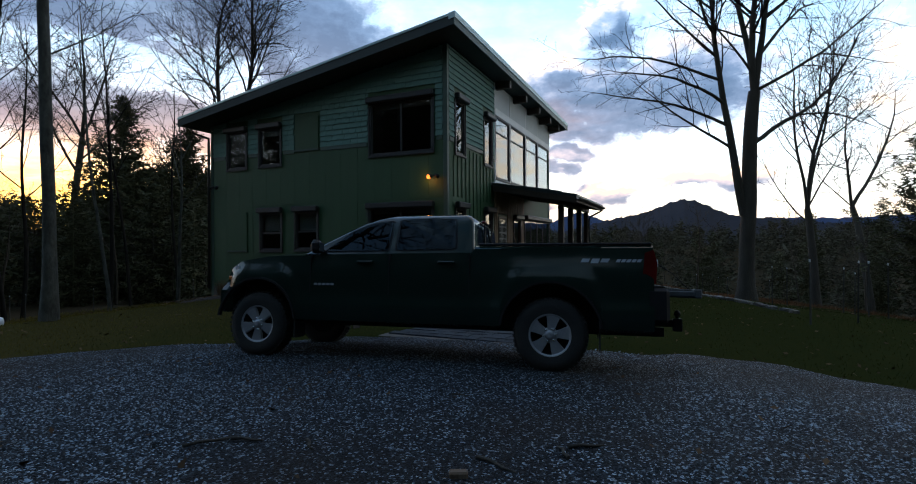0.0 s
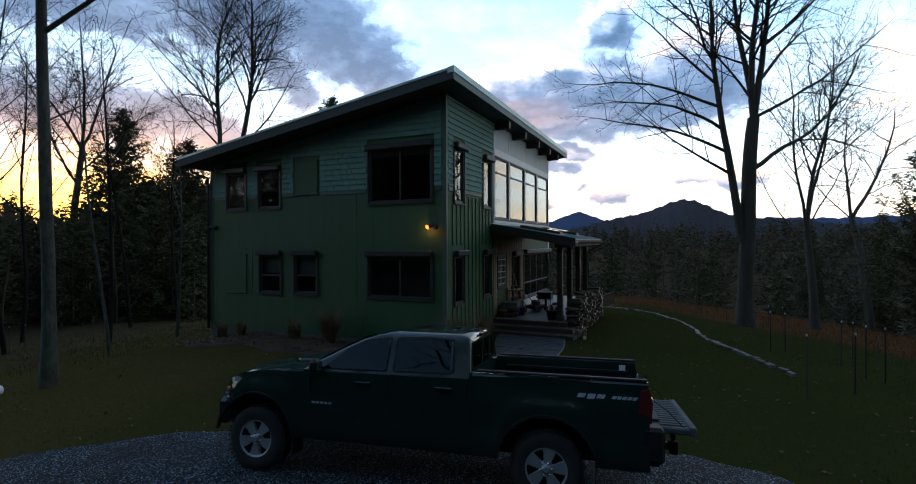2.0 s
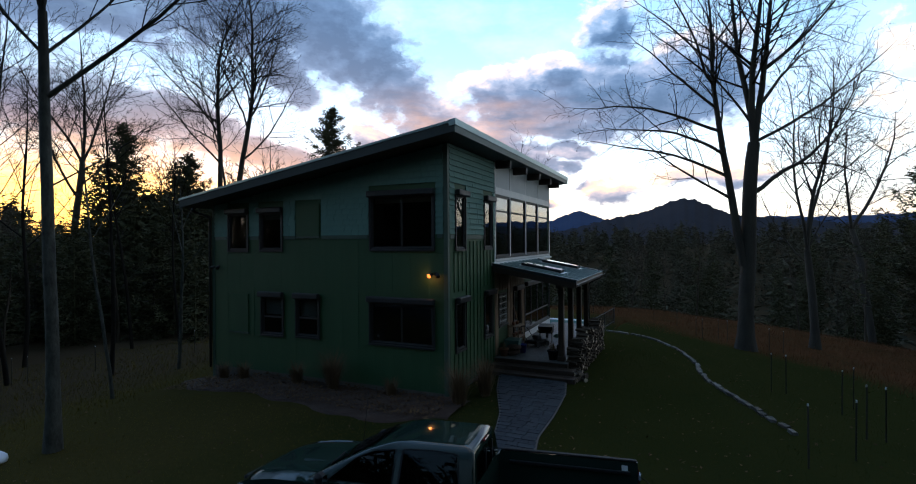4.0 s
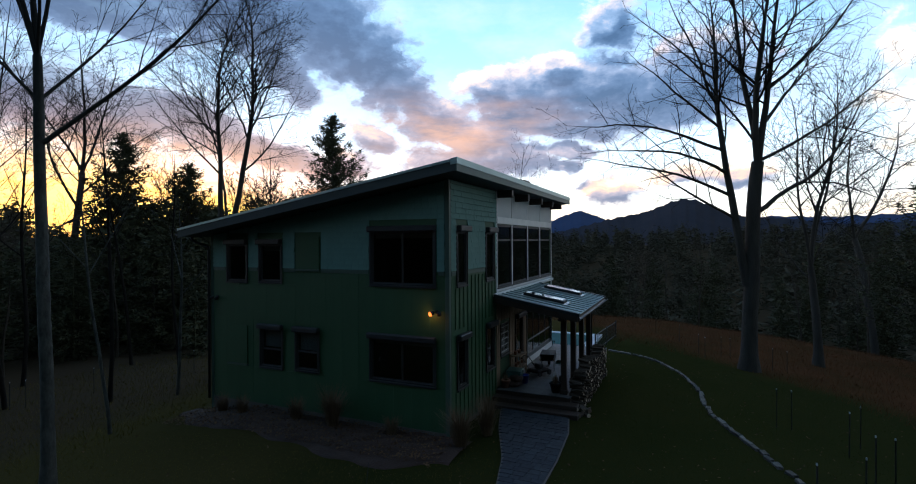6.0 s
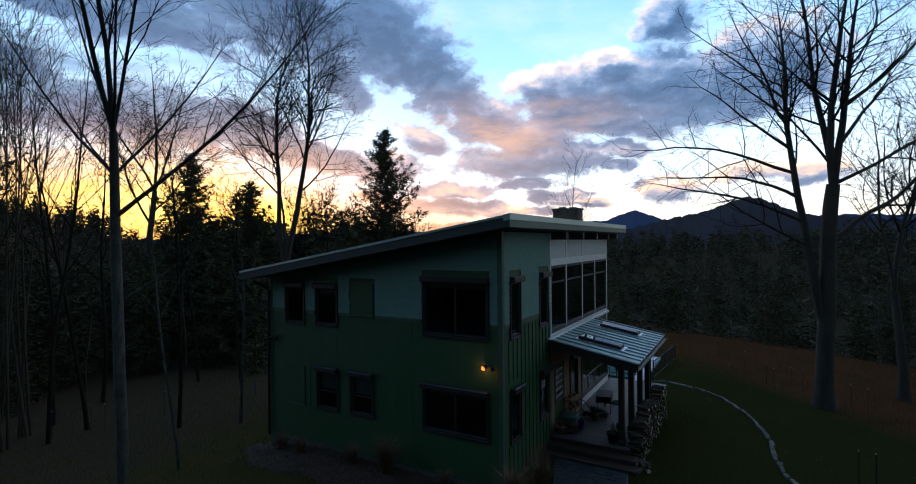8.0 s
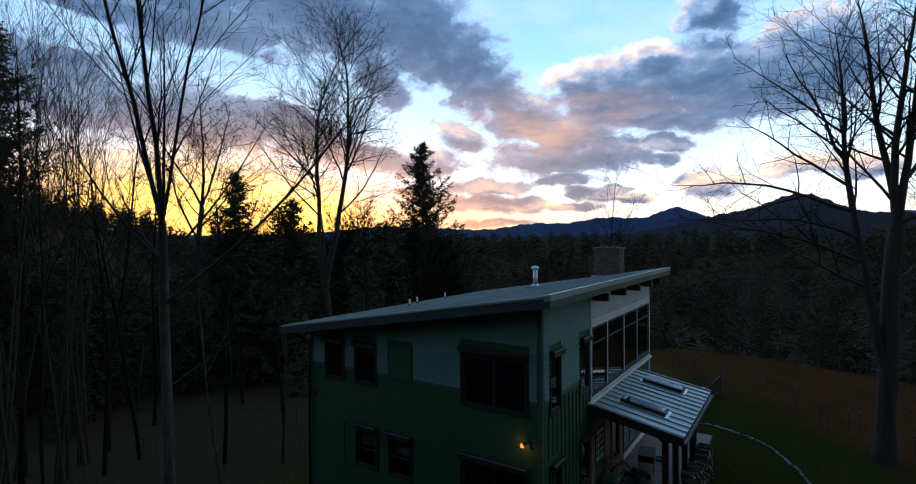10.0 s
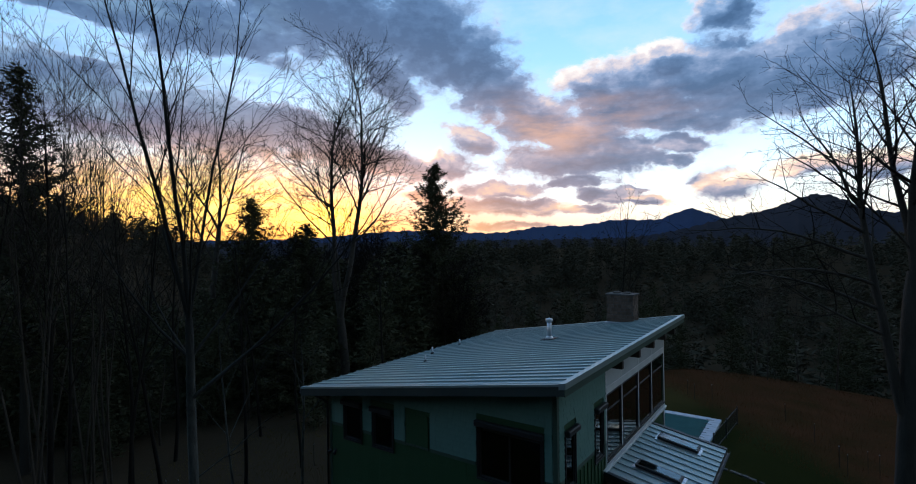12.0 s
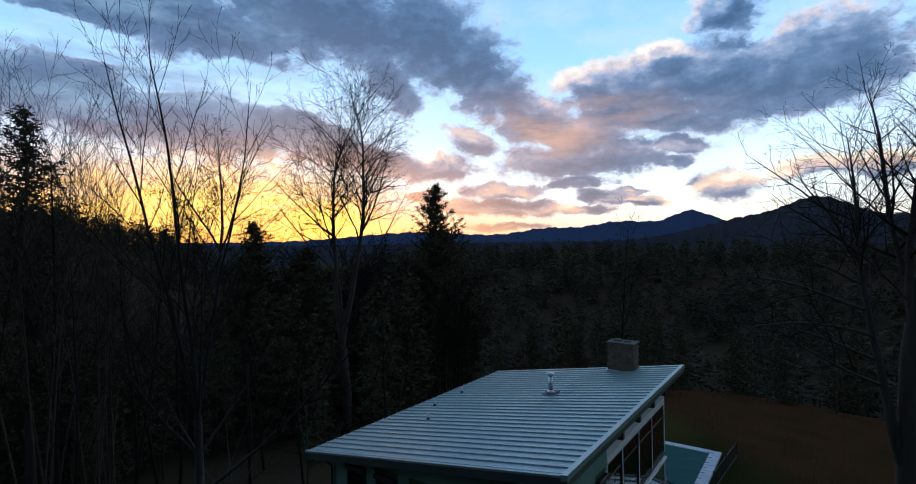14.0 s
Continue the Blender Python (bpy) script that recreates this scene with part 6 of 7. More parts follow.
t5 = Bare(47, 0.12, 0.012, 4, 1.15, 0.007, 0.85)
t5.limb((0, 0, 0), heading(1), 7.0, 0.36, 0, 0.97, 0.30)
t5.lines = {**t5.lines, 1: [], 2: [], 3: [], 4: []}
foot = t5.lines[0][0][0][-1]
for lean, side, length, r in ((-13, 20, 18.5, 0.23), (2, -20, 19.5, 0.25), (-5, 50, 14.0, 0.12)):
    t5.limb(foot, heading(lean, side), length, r, 1, 0.42)
for stem, f, lean, side, length, r in ((0, 0.34, -56, 10, 7.5, 0.08), (0, 0.5, -46, 30, 7.0, 0.075), (1, 0.36, 50, 0, 7.5, 0.08), (1, 0.5, 40, -30, 7.5, 0.08), (0, 0.42, -62, -30, 6.5, 0.06), (0, 0.6, 34, 10, 6.0, 0.06), (1, 0.62, 30, 20, 6.0, 0.06), (1, 0.55, -30, -40, 6.0, 0.06)):
    line = t5.lines[1][stem][0]
    t5.limb(line[int(f * (len(line) - 1))], heading(lean, side), length, r, 1, 0.15)
plant(t5, -35.0, 31.8, "broad bare tree with two main stems behind the house", size=1.16)

t6 = Bare(43, 0.09, 0.03, 4, 0.95, 0.015)
t6.limb((0, 0, 0), heading(0), 17.0, 0.36, 0, 0.97, 0.26)
t6.lines = {**t6.lines, 1: [], 2: [], 3: [], 4: []}
for k, lean, side, length, r in ((-1, -22, 20, 13.0, 0.16), (-1, 5, 0, 14.0, 0.19), (-1, 28, -20, 12.5, 0.15), (-4, -36, 15, 13.0, 0.15), (-3, 46, 10, 10.5, 0.11), (-2, -50, -20, 8, 0.09)):
    t6.limb(t6.lines[0][0][0][k], heading(lean, side), length, r, 1, 0.15)
plant(t6, -57.5, 32.0, "bare spreading tree among the woods")

# two tall trees on the near side of the drive
for k, (x, y, h) in enumerate(((-9.5, -4.5, 12.0), (-3.0, -7.5, 11.0))):
    s = Bare(140 + k, 0.09, 0.03, 3, 1.0, 0.008)
    s.limb((0, 0, 0), heading(2), h, 0.26, 0, 0.97, 0.2)
    s.lines = {**s.lines, 1: [], 2: [], 3: [], 4: []}
    for lean, side, length, r in ((-20, 10, 11.0, 0.13), (4, 60, 12.0, 0.15), (24, -20, 10.5, 0.12), (-40, -60, 8.0, 0.09)):
        s.limb(s.lines[0][0][0][-1], heading(lean, side), length, r, 1, 0.2)
    plant(s, x, y, "tall bare tree beside the gravel drive", group="trees beside the drive")

# slim saplings along the woods' edge
SAPLINGS = ((-16.6, 10.6, 9.5, 0.06), (-22.5, 14.2, 13.0, 0.10), (-19.6, 15.2, 8.5, 0.085), (-24.5, 19.0, 12.0, 0.09), (-28.0, 13.0, 14.0, 0.11), (-29.2, 8.6, 21.0, 0.13), (-27.5, 11.2, 18.5, 0.10),
            (-31.5, 13.0, 18.0, 0.11), (-30.0, 6.5, 19.0, 0.10), (-26.0, 8.4, 16.0, 0.08), (-34.0, 16.5, 17.5, 0.12), (-33.0, 22.0, 15.0, 0.11), (-24.0, 25.5, 13.5, 0.10), (-19.0, 58.3, 20.5, 0.13))
for k, (x, y, h, r) in enumerate(SAPLINGS):
    s = Bare(60 + k, 0.07, 0.07, 3, 1.0, 0.007, 0.85)
    s.limb((0, 0, 0), heading((-3, 2, 4, -2)[k % 4]), h, r, 0, 0.35 if h > 15 else 0.5)
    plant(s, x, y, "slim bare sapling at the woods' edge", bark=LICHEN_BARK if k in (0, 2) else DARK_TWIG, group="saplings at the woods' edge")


# many-stemmed clumps in the same row
for k, (x, y, h) in enumerate(((-28.6, 9.9, 22.0), (-27.0, 7.4, 20.5), (-30.4, 11.4, 21.0), (-31.5, 9.2, 23.5))):
    s = Bare(80 + k, 0.05, 0.07, 3, 0.75, 0.006, 0.62)
    for j in range(4):
        s.limb((0.25 * math.cos(j * 1.6), 0.25 * math.sin(j * 1.6), 0), heading((-7, -2, 3, 8)[j], 35 * j), h * (1.0, 0.86, 0.94, 0.8)[j], 0.065, 0, 0.52)
    plant(s, x, y, "clump of thin steep bare stems at the woods' edge", bark=TWIG, twigs=TWIG, group="many-stemmed clumps at the woods' edge")


# conifers
def conifer(seed, height, spread_, start=0.12, many=9.0, sprays=5.0, clump=0.34, each=4, sides=4, ragged=0.3, droop=0.28, full=0.8):
    """Trunk and drooping boughs hung with needle sprays: two soups."""
    rnd = np.random.RandomState(seed)
    lines = [([(0, 0, 0), (0.05, 0, height * 0.5), (0, 0.03, height)], [0.010 * height + 0.05, 0.006 * height + 0.03, 0.015])]
    base, ends, outs, size = [], [], [], []
    for i in range(int(height * many)):
        f = start + (1 - start) * (i + rnd.rand()) / int(height * many)
        z = height * f
        reach = spread_ * ((1 - f) ** full * (0.55 + 0.45 * min(1, f / 0.35))) + 0.2
        L = reach * rnd.uniform(1 - ragged * 1.6, 1 + ragged * 0.6)
        a = rnd.rand() * 6.283
        out = np.array([math.cos(a), math.sin(a), 0])
        u = np.linspace(0, 1, 4)
        pts = np.array([0, 0, z]) + out[None] * (u * L)[:, None] + np.array([0, 0, 1.0])[None] * (0.45 * L * u ** 2 * f + 0.12 * L * u ** 3 - droop * L * u * (1 - f))[:, None]
        if sides:
            lines.append((pts, np.linspace(0.02 + 0.008 * L, 0.006, 4)))
        n = int(2 + L * sprays)
        w = rnd.uniform(0.15, 1.0, n)
        c = np.stack([np.interp(w, u, pts[:, q]) for q in range(3)], 1)
        base.append(np.repeat(c, each, 0)), outs.append(np.repeat(out[None], n * each, 0))
    c, out = np.concatenate(base), np.concatenate(outs)
    m = len(c)
    d = out * rnd.uniform(0.1, 1.0, (m, 1)) + rnd.normal(0, 0.5, (m, 3))
    d[:, 2] = d[:, 2] * 0.5 + 0.05
    d /= np.linalg.norm(d, axis=1, keepdims=True)
    side = np.cross(d, rnd.normal(0, 1, (m, 3)))
    side /= np.linalg.norm(side, axis=1, keepdims=True)
    c = c + rnd.normal(0, clump * 0.45, (m, 3))
    ln, wd = clump * rnd.uniform(0.6, 1.35, (m, 1)), clump * rnd.uniform(0.13, 0.26, (m, 1))
    v = np.stack([c - side * wd, c + side * wd, c + d * ln], 1).reshape(-1, 3)
    return tubes(lines, max(sides, 3)), (v, np.arange(len(v)).reshape(-1, 3))


# place, height of the top over the drive, reach of the boughs, bare part of the trunk
CONIFERS = ((-51.0, 33.0, 16.2, 6.6, 0.06, "layered dark spruce against the sunset"), (-46.0, 36.5, 13.3, 6.2, 0.06, "dark spruce against the sunset"),
            (-40.5, 52.5, 21.2, 7.2, 0.10, "tall white pine beyond the house"), (-40.5, 10.6, 22.5, 5.6, 0.25, "tall ragged pine in the woods"),
            (-56.0, 25.0, 5.5, 5.0, 0.06, "dark spruce in the woods"), (17.0, 51.0, 10.0, 5.5, 0.12, "dark pine at the edge of the meadow"),
            (-44.0, 22.0, 5.0, 5.0, 0.05, "dark spruce in the woods"), (-38.0, 27.0, 5.6, 4.6, 0.05, "dark spruce behind the house"))
for k, (x, y, h, w, o, label) in enumerate(CONIFERS):
    pine = "pine" in label
    (v, t), (v2, t2) = conifer(90 + k, h - float(land(x, y)), w, o, 17.0 if k < 3 else 12.0, 5.0, 0.34, 6 if k < 3 else 4, ragged=0.55 if pine else 0.5,
                               droop=-0.42 if pine else 0.2, full=0.72 if pine else 0.8)
    ob = thing("conifer", label, "tree", Matrix.Translation(at_land(x, y, -0.2)), "conifers in the woods")
    part("trunk", tri_mesh("trunk", v, t, BARK, True), BARK, ob)
    part("foliage", tri_mesh("foliage", v2, t2, NEEDLES), NEEDLES, ob, "dark green needle sprays")


# the woods: many trees out of a few grown shapes, in sheets of stuff
def bare_shape(seed, h, orders=2, density=1.0, r=0.16, twig=0.02):
    b = Bare(seed, 0.09, 0.06, orders, density, twig)
    b.limb((0, 0, 0), (0, 0, 1), h, r, 0, 0.35)
    lines = [(b.lines[0], 4), (b.lines[1], 3), (b.lines[2], 3), (b.lines[3], 3)]
    return join([tubes(l, s) for l, s in lines if l])


dice_np = np.random.RandomState(7)
NEAR_BARE = [bare_shape(200 + k, 17 + 2 * k, 3, 0.75) for k in range(4)]
FAR_BARE = [bare_shape(220 + k, 15 + 2 * k, 2, 0.62, 0.22) for k in range(4)]
NEAR_FIR = [join(list(conifer(240 + k, 13 + 2 * k, 3.9, 0.03, 6.0, 4.0, 0.52, 3, 3))) for k in range(4)]
MID_FIR = [join(list(conifer(260 + k, 14 + 2 * k, 4.4, 0.03, 4.5, 2.4, 0.85, 2, 0))) for k in range(3)]
FAR_FIR = [join(list(conifer(250 + k, 13 + 2 * k, 4.2, 0.03, 2.2, 0.8, 2.1, 2, 0))) for k in range(3)]


def scatter(shapes, places, lo, hi, limit=None):
    """Copies of the shapes, turned and scaled; limit: how high a top may stand at a place."""
    soups = []
    for x, y in places:
        v, t = shapes[dice_np.randint(len(shapes))]
        a, s = dice_np.rand() * 6.283, dice_np.uniform(lo, hi)
        z = float(land(x, y)) - 0.2
        if limit is not None:
            s = min(s, (limit(x, y) * dice_np.uniform(0.75, 1.1) - z) / v[:, 2].max())
            if s < 0.22:
                continue
        c, d = math.cos(a) * s, math.sin(a) * s
        w = np.stack([v[:, 0] * c - v[:, 1] * d + x, v[:, 0] * d + v[:, 1] * c + y, v[:, 2] * s + z], 1)
        soups.append((w, t))
    return join(soups)


def skyline(x, y):
    """The tops of the woods lie low round the view to the mountains and higher up the slope beside the drive."""
    b, r = math.degrees(math.atan2(-x, y)), math.hypot(x, y)
    return 1.4 + r * float(np.interp(b, (-60, -20, -5, 22, 34, 42, 52, 62, 90), (0.075, 0.064, 0.043, 0.041, 0.052, 0.075, 0.090, 0.092, 0.14)))


def polar(az0, az1, r0, r1, n, keep=lambda x, y: True):
    """Random places between two bearings (degrees from +y towards -x) and two distances."""
    out = []
    while len(out) < n:
        a, r = radians(dice_np.uniform(az0, az1)), math.sqrt(dice_np.uniform(r0 ** 2, r1 ** 2))
        x, y = -math.sin(a) * r, math.cos(a) * r
        if keep(x, y):
            out.append((x, y))
    return out


def woods_here(x, y):
    """Where the trees stand: off the meadow, the lawn and the drive."""
    meadow = -24 < x < 40 and y < 62 + 0.25 * x - 0.012 * x * x and not (x > 12 + 0.30 * y)
    left = x < -27 or y > 40
    return not meadow and (left or x > 12)


def stuff(name, soup, material, label, category):
    tagged(new(name, tri_mesh(name, *soup, material)), label, category, kind="stuff")


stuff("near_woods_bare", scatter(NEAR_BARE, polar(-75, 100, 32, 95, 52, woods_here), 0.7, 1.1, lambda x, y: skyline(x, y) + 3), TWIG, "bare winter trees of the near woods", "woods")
stuff("slope_woods_fir", scatter(MID_FIR, polar(40, 80, 40, 78, 90, woods_here), 0.6, 1.0, skyline), NEEDLES, "dark conifers on the slope towards the sunset", "woods")
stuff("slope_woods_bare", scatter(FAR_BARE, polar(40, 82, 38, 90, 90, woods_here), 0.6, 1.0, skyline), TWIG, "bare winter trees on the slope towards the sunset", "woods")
stuff("sunset_thicket_fir", scatter(MID_FIR, polar(39, 60, 50, 82, 105), 0.6, 1.1, lambda x, y: 1.0 + 0.15 * math.hypot(x, y)), NEEDLES, "dark thicket of conifers behind the house", "woods")
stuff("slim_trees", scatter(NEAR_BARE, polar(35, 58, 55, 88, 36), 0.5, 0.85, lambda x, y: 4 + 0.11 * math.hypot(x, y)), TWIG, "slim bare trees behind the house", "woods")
THICKET = [bare_shape(270 + k, 15 + 2 * k, 3, 1.3, 0.13, 0.032) for k in range(3)]
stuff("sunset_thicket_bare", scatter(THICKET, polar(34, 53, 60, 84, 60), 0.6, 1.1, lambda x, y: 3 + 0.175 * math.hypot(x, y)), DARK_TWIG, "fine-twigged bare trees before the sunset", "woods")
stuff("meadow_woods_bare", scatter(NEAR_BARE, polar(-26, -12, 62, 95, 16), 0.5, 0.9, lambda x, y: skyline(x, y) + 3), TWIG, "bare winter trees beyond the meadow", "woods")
stuff("near_woods_fir", scatter(NEAR_FIR, polar(-75, 100, 34, 100, 140, woods_here), 0.6, 1.0, skyline), NEEDLES, "dark conifers of the near woods", "woods")
stuff("far_woods_bare", scatter(FAR_BARE, polar(-65, 100, 95, 420, 240, woods_here), 0.8, 1.2, skyline), FAR_WOOD, "bare winter trees of the far woods", "woods")
stuff("far_woods_fir", scatter(FAR_FIR, polar(-65, 100, 90, 480, 1700, woods_here), 0.7, 1.2, skyline), FAR_WOOD, "dark conifers of the far woods", "woods")
stuff("woods_behind_drive", scatter(NEAR_BARE, polar(120, 275, 16, 34, 12), 0.8, 1.15), DARK_TWIG, "bare trees on the other side of the drive", "woods")
# conifers added out of view as a screen that darkens glass and paint reflections
stuff("woods_behind_drive_fir", scatter(MID_FIR, polar(110, 285, 27, 56, 240), 1.0, 1.5), NEEDLES, "unseen conifers added across the drive to darken reflections", "woods")

# ---- path, edging, bed ----
rnd = random.Random(12)
PATH_LEFT = ((16.25, -5.55), (14.6, -5.05), (12.6, -4.25), (11.2, -3.9), (9.6, -4.3), (8.2, -4.9))
PATH_RIGHT = ((16.25, -3.30), (15.0, -3.05), (13.0, -2.92), (11.4, -2.90), (9.6, -2.55), (8.2, -2.1))


def path_x(side, y):
    ys, xs = zip(*side[::-1])
    return float(np.interp(y, ys, xs))


garden_path = thing("garden_path", "curved blue-grey flagstone path from drive to porch", "path", kind="structure")
vs, fs = [], []
ys = np.linspace(8.0, 16.22, 34)
for y in ys:
    a, b = path_x(PATH_LEFT, y), path_x(PATH_RIGHT, y)
    for k in range(5):
        x = a + (b - a) * k / 4
        vs.append((x, y, float(land(x, y)) + 0.035))
for i in range(33):
    for k in range(4):
        n = i * 5 + k
        fs.append((n, n + 1, n + 6, n + 5))
part("bedding", mesh_of("bedding", vs, fs, MORTAR, True), MORTAR, garden_path)
flag = bpy.data.meshes.new("flagstone")
bm = boxes((-0.5, 0.5, -0.5, 0.5, -0.03, 0.012), bevel=0.0)
bm.to_mesh(flag), bm.free()
flag.materials.append(PATH_STONE)
y = 8.2
while y < 16.1:
    d = rnd.uniform(0.19, 0.25)
    a, b = path_x(PATH_LEFT, y + d / 2) + 0.04, path_x(PATH_RIGHT, y + d / 2) - 0.04
    x = a
    while x < b - 0.1:
        w = min(rnd.uniform(0.20, 0.40), b - x)
        if b - x - w < 0.15:
            w = b - x
        px, py = x + w / 2, y + d / 2
        part("flagstone", flag, PATH_STONE, garden_path, m=Matrix.Translation((px, py, float(land(px, py)) + 0.045 + rnd.uniform(-0.004, 0.006))) @ Matrix.Rotation(rnd.uniform(-0.03, 0.03), 4, "Z")
             @ Matrix.Diagonal((w - 0.016, d - 0.016, 1, 1)))
        x += w
    y += d


def rock_mesh(name, seed, material):
    """A squared, chipped stone of unit size."""
    r = random.Random(seed)
    bm = bmesh.new()
    bmesh.ops.create_cube(bm, size=1.0)
    bmesh.ops.bevel(bm, geom=bm.edges[:], offset=0.12, segments=1, affect="EDGES")
    for v in bm.verts:
        v.co += Vector((r.uniform(-0.09, 0.09), r.uniform(-0.09, 0.09), r.uniform(-0.07, 0.07)))
    me = bpy.data.meshes.new(name)
    bm.to_mesh(me), bm.free()
    me.materials.append(material)
    return me


EDGING = ((2.49, 13.93), (2.15, 14.8), (1.75, 15.9), (1.15, 17.5), (0.70, 19.2), (0.60, 20.4), (0.55, 22.2), (0.25, 24.0), (-0.35, 26.0), (-1.3, 28.0), (-2.3, 28.9), (-4.0, 29.7), (-5.2, 29.9))
edging = thing("stone_edging", "low curved row of pale stones edging the lawn", "edging")
rocks = [rock_mesh("stone", k, EDGE_STONE) for k in range(5)]
line = [Vector(p) for p in EDGING]
for a, b in zip(line, line[1:]):
    n = max(1, int((b - a).length / 0.32))
    for k in range(n):
        p = a.lerp(b, (k + 0.5) / n)
        x, y = p.x + rnd.uniform(-0.04, 0.04), p.y
        part("stone", rocks[rnd.randrange(5)], EDGE_STONE, edging, m=Matrix.Translation((x, y, float(land(x, y)) + 0.035)) @ Matrix.Rotation(math.atan2((b - a).y, (b - a).x) + rnd.uniform(-0.15, 0.15), 4, "Z")
             @ Matrix.Diagonal((rnd.uniform(0.26, 0.36), rnd.uniform(0.11, 0.17), rnd.uniform(0.07, 0.11), 1)))

xs, ys = np.linspace(-15.9, -5.3, 80), np.linspace(0, 1, 22)
gx, gv = np.meshgrid(xs, ys)
front = 10.9 + 0.9 * np.sin((gx + 15.9) * 0.42) * 0.5 + 0.12 * np.sin(gx * 3.1) + 1.1 * smoothstep(-7.5, -5.3, gx) + 1.4 * smoothstep(-13.5, -15.9, gx)
gy = front + (13.24 - front) * gv
gz = land(gx, gy) + 0.02 + 0.07 * np.sin(np.pi * np.clip(gv, 0, 1)) + 0.02 * np.sin(gx * 7) * np.cos(gy * 9) - 0.08 * (gv == 0)
v = np.stack([gx, gy, gz], -1).reshape(-1, 3)
i = (np.arange(21)[:, None] * 80 + np.arange(79)[None]).ravel()
t = np.concatenate([np.stack([i, i + 1, i + 81], 1), np.stack([i, i + 81, i + 80], 1)])
tagged(new("mulch_bed", tri_mesh("mulch_bed", v, t, MULCH, True)), "leaf-strewn mulch bed along the house wall", "flower bed", kind="structure")


# ---- plants ----
def blades(n, height, spread_, lean, width, seed):
    """Arching blades from one root as triangles."""
    r = np.random.RandomState(seed)
    a, reach = r.rand(n) * 6.283, r.uniform(0.15, 1.0, n) * lean
    root = np.stack([np.cos(a) * r.rand(n) * spread_, np.sin(a) * r.rand(n) * spread_, np.zeros(n)], 1)
    out = np.stack([np.cos(a), np.sin(a), np.zeros(n)], 1)
    h = height * r.uniform(0.5, 1.1, n)
    side = np.stack([-np.sin(a), np.cos(a), np.zeros(n)], 1) * width
    mid = root + out * (reach * 0.35)[:, None] + np.array([0, 0, 1.0]) * (h * 0.6)[:, None]
    tip = root + out * reach[:, None] + np.array([0, 0, 1.0]) * (h * r.uniform(0.75, 1.0, n))[:, None]
    v = np.stack([root - side, root + side, mid - side * 0.8, mid + side * 0.8, tip], 1).reshape(-1, 3)
    b = np.arange(n)[:, None] * 5
    t = np.concatenate([b + [0, 1, 3], b + [0, 3, 2], b + [2, 3, 4]])
    return v, t


def tuft_thing(x, y, height, n, seed, label, material=STRAW):
    ob = thing("ornamental_grass", label, "plant", Matrix.Translation(at_land(x, y, 0.02)), "dry ornamental grasses by the house")
    part("clump", tri_mesh("clump", *blades(n, height, 0.16, height * 0.55, 0.006, seed), material), material, ob)


tuft_thing(-9.6, 12.7, 1.35, 420, 3, "tall clump of dry straw-coloured ornamental grass")
tuft_thing(-5.45, 12.75, 1.25, 420, 4, "tall clump of dry straw-coloured ornamental grass")
tuft_thing(-5.15, 13.9, 1.15, 380, 5, "tall clump of dry straw-coloured ornamental grass")
tuft_thing(-11.0, 12.75, 0.8, 260, 6, "low clump of dry ornamental grass")
tuft_thing(-14.2, 12.8, 0.7, 260, 7, "low clump of dry ornamental grass")
tuft_thing(-13.1, 12.6, 0.65, 220, 8, "low clump of dry ornamental grass")
tuft_thing(-7.6, 12.8, 0.6, 220, 9, "low clump of dry ornamental grass")
tuft_thing(-5.6, 15.2, 0.9, 260, 10, "low clump of dry ornamental grass")


def shrub(x, y, h, seed, label):
    b = Bare(seed, 0.14, 0.05, 3, 1.6, 0.005)
    for k in range(9):
        a = k * 0.7
        b.limb((0, 0, 0), (math.cos(a) * 0.5, math.sin(a) * 0.5, 1), h * (0.7 + 0.3 * (k % 3) / 2), 0.012, 1, 0.2)
    ob = thing("shrub", label, "shrub", Matrix.Translation(at_land(x, y)))
    _, (v, t) = b.parts()
    v1, t1 = tubes(b.lines[1], 4)
    part("stems", tri_mesh("stems", v1, t1, TWIG), TWIG, ob)
    part("twigs", tri_mesh("twigs", v, t, TWIG), TWIG, ob)


# ---- fences ----
post_mesh = bpy.data.meshes.new("stake")
bm = boxes((-0.014, 0.014, -0.003, 0.003, 0, 1.22), (-0.003, 0.003, 0.0031, 0.026, 0, 1.22), bevel=0.0)
bm.to_mesh(post_mesh), bm.free()
post_mesh.materials.append(POST_STEEL)
tip_mesh = bpy.data.meshes.new("tip")
bm = boxes((-0.012, 0.012, -0.004, 0.024, 1.22, 1.27), bevel=0.003)
bm.to_mesh(tip_mesh), bm.free()
tip_mesh.materials.append(PALE_SLAB)
POSTS = ((2.61, 19.2), (3.03, 19.25), (2.29, 12.0), (4.01, 17.2), (3.26, 12.9), (3.86, 14.55), (4.24, 14.65), (0.72, 36.0), (1.05, 34.8), (-0.45, 39.8), (4.6, 18.6), (5.3, 16.0),
         (-8.6, 46.0), (-7.4, 46.6), (-9.4, 47.4), (-2.2, 44.0), (2.0, 36.5), (2.5, 36.2), (4.4, 33.5), (5.0, 33.0), (-26.0, 15.6), (-27.4, 12.9), (-26.8, 13.2), (-28.6, 11.8), (-24.0, 19.5))
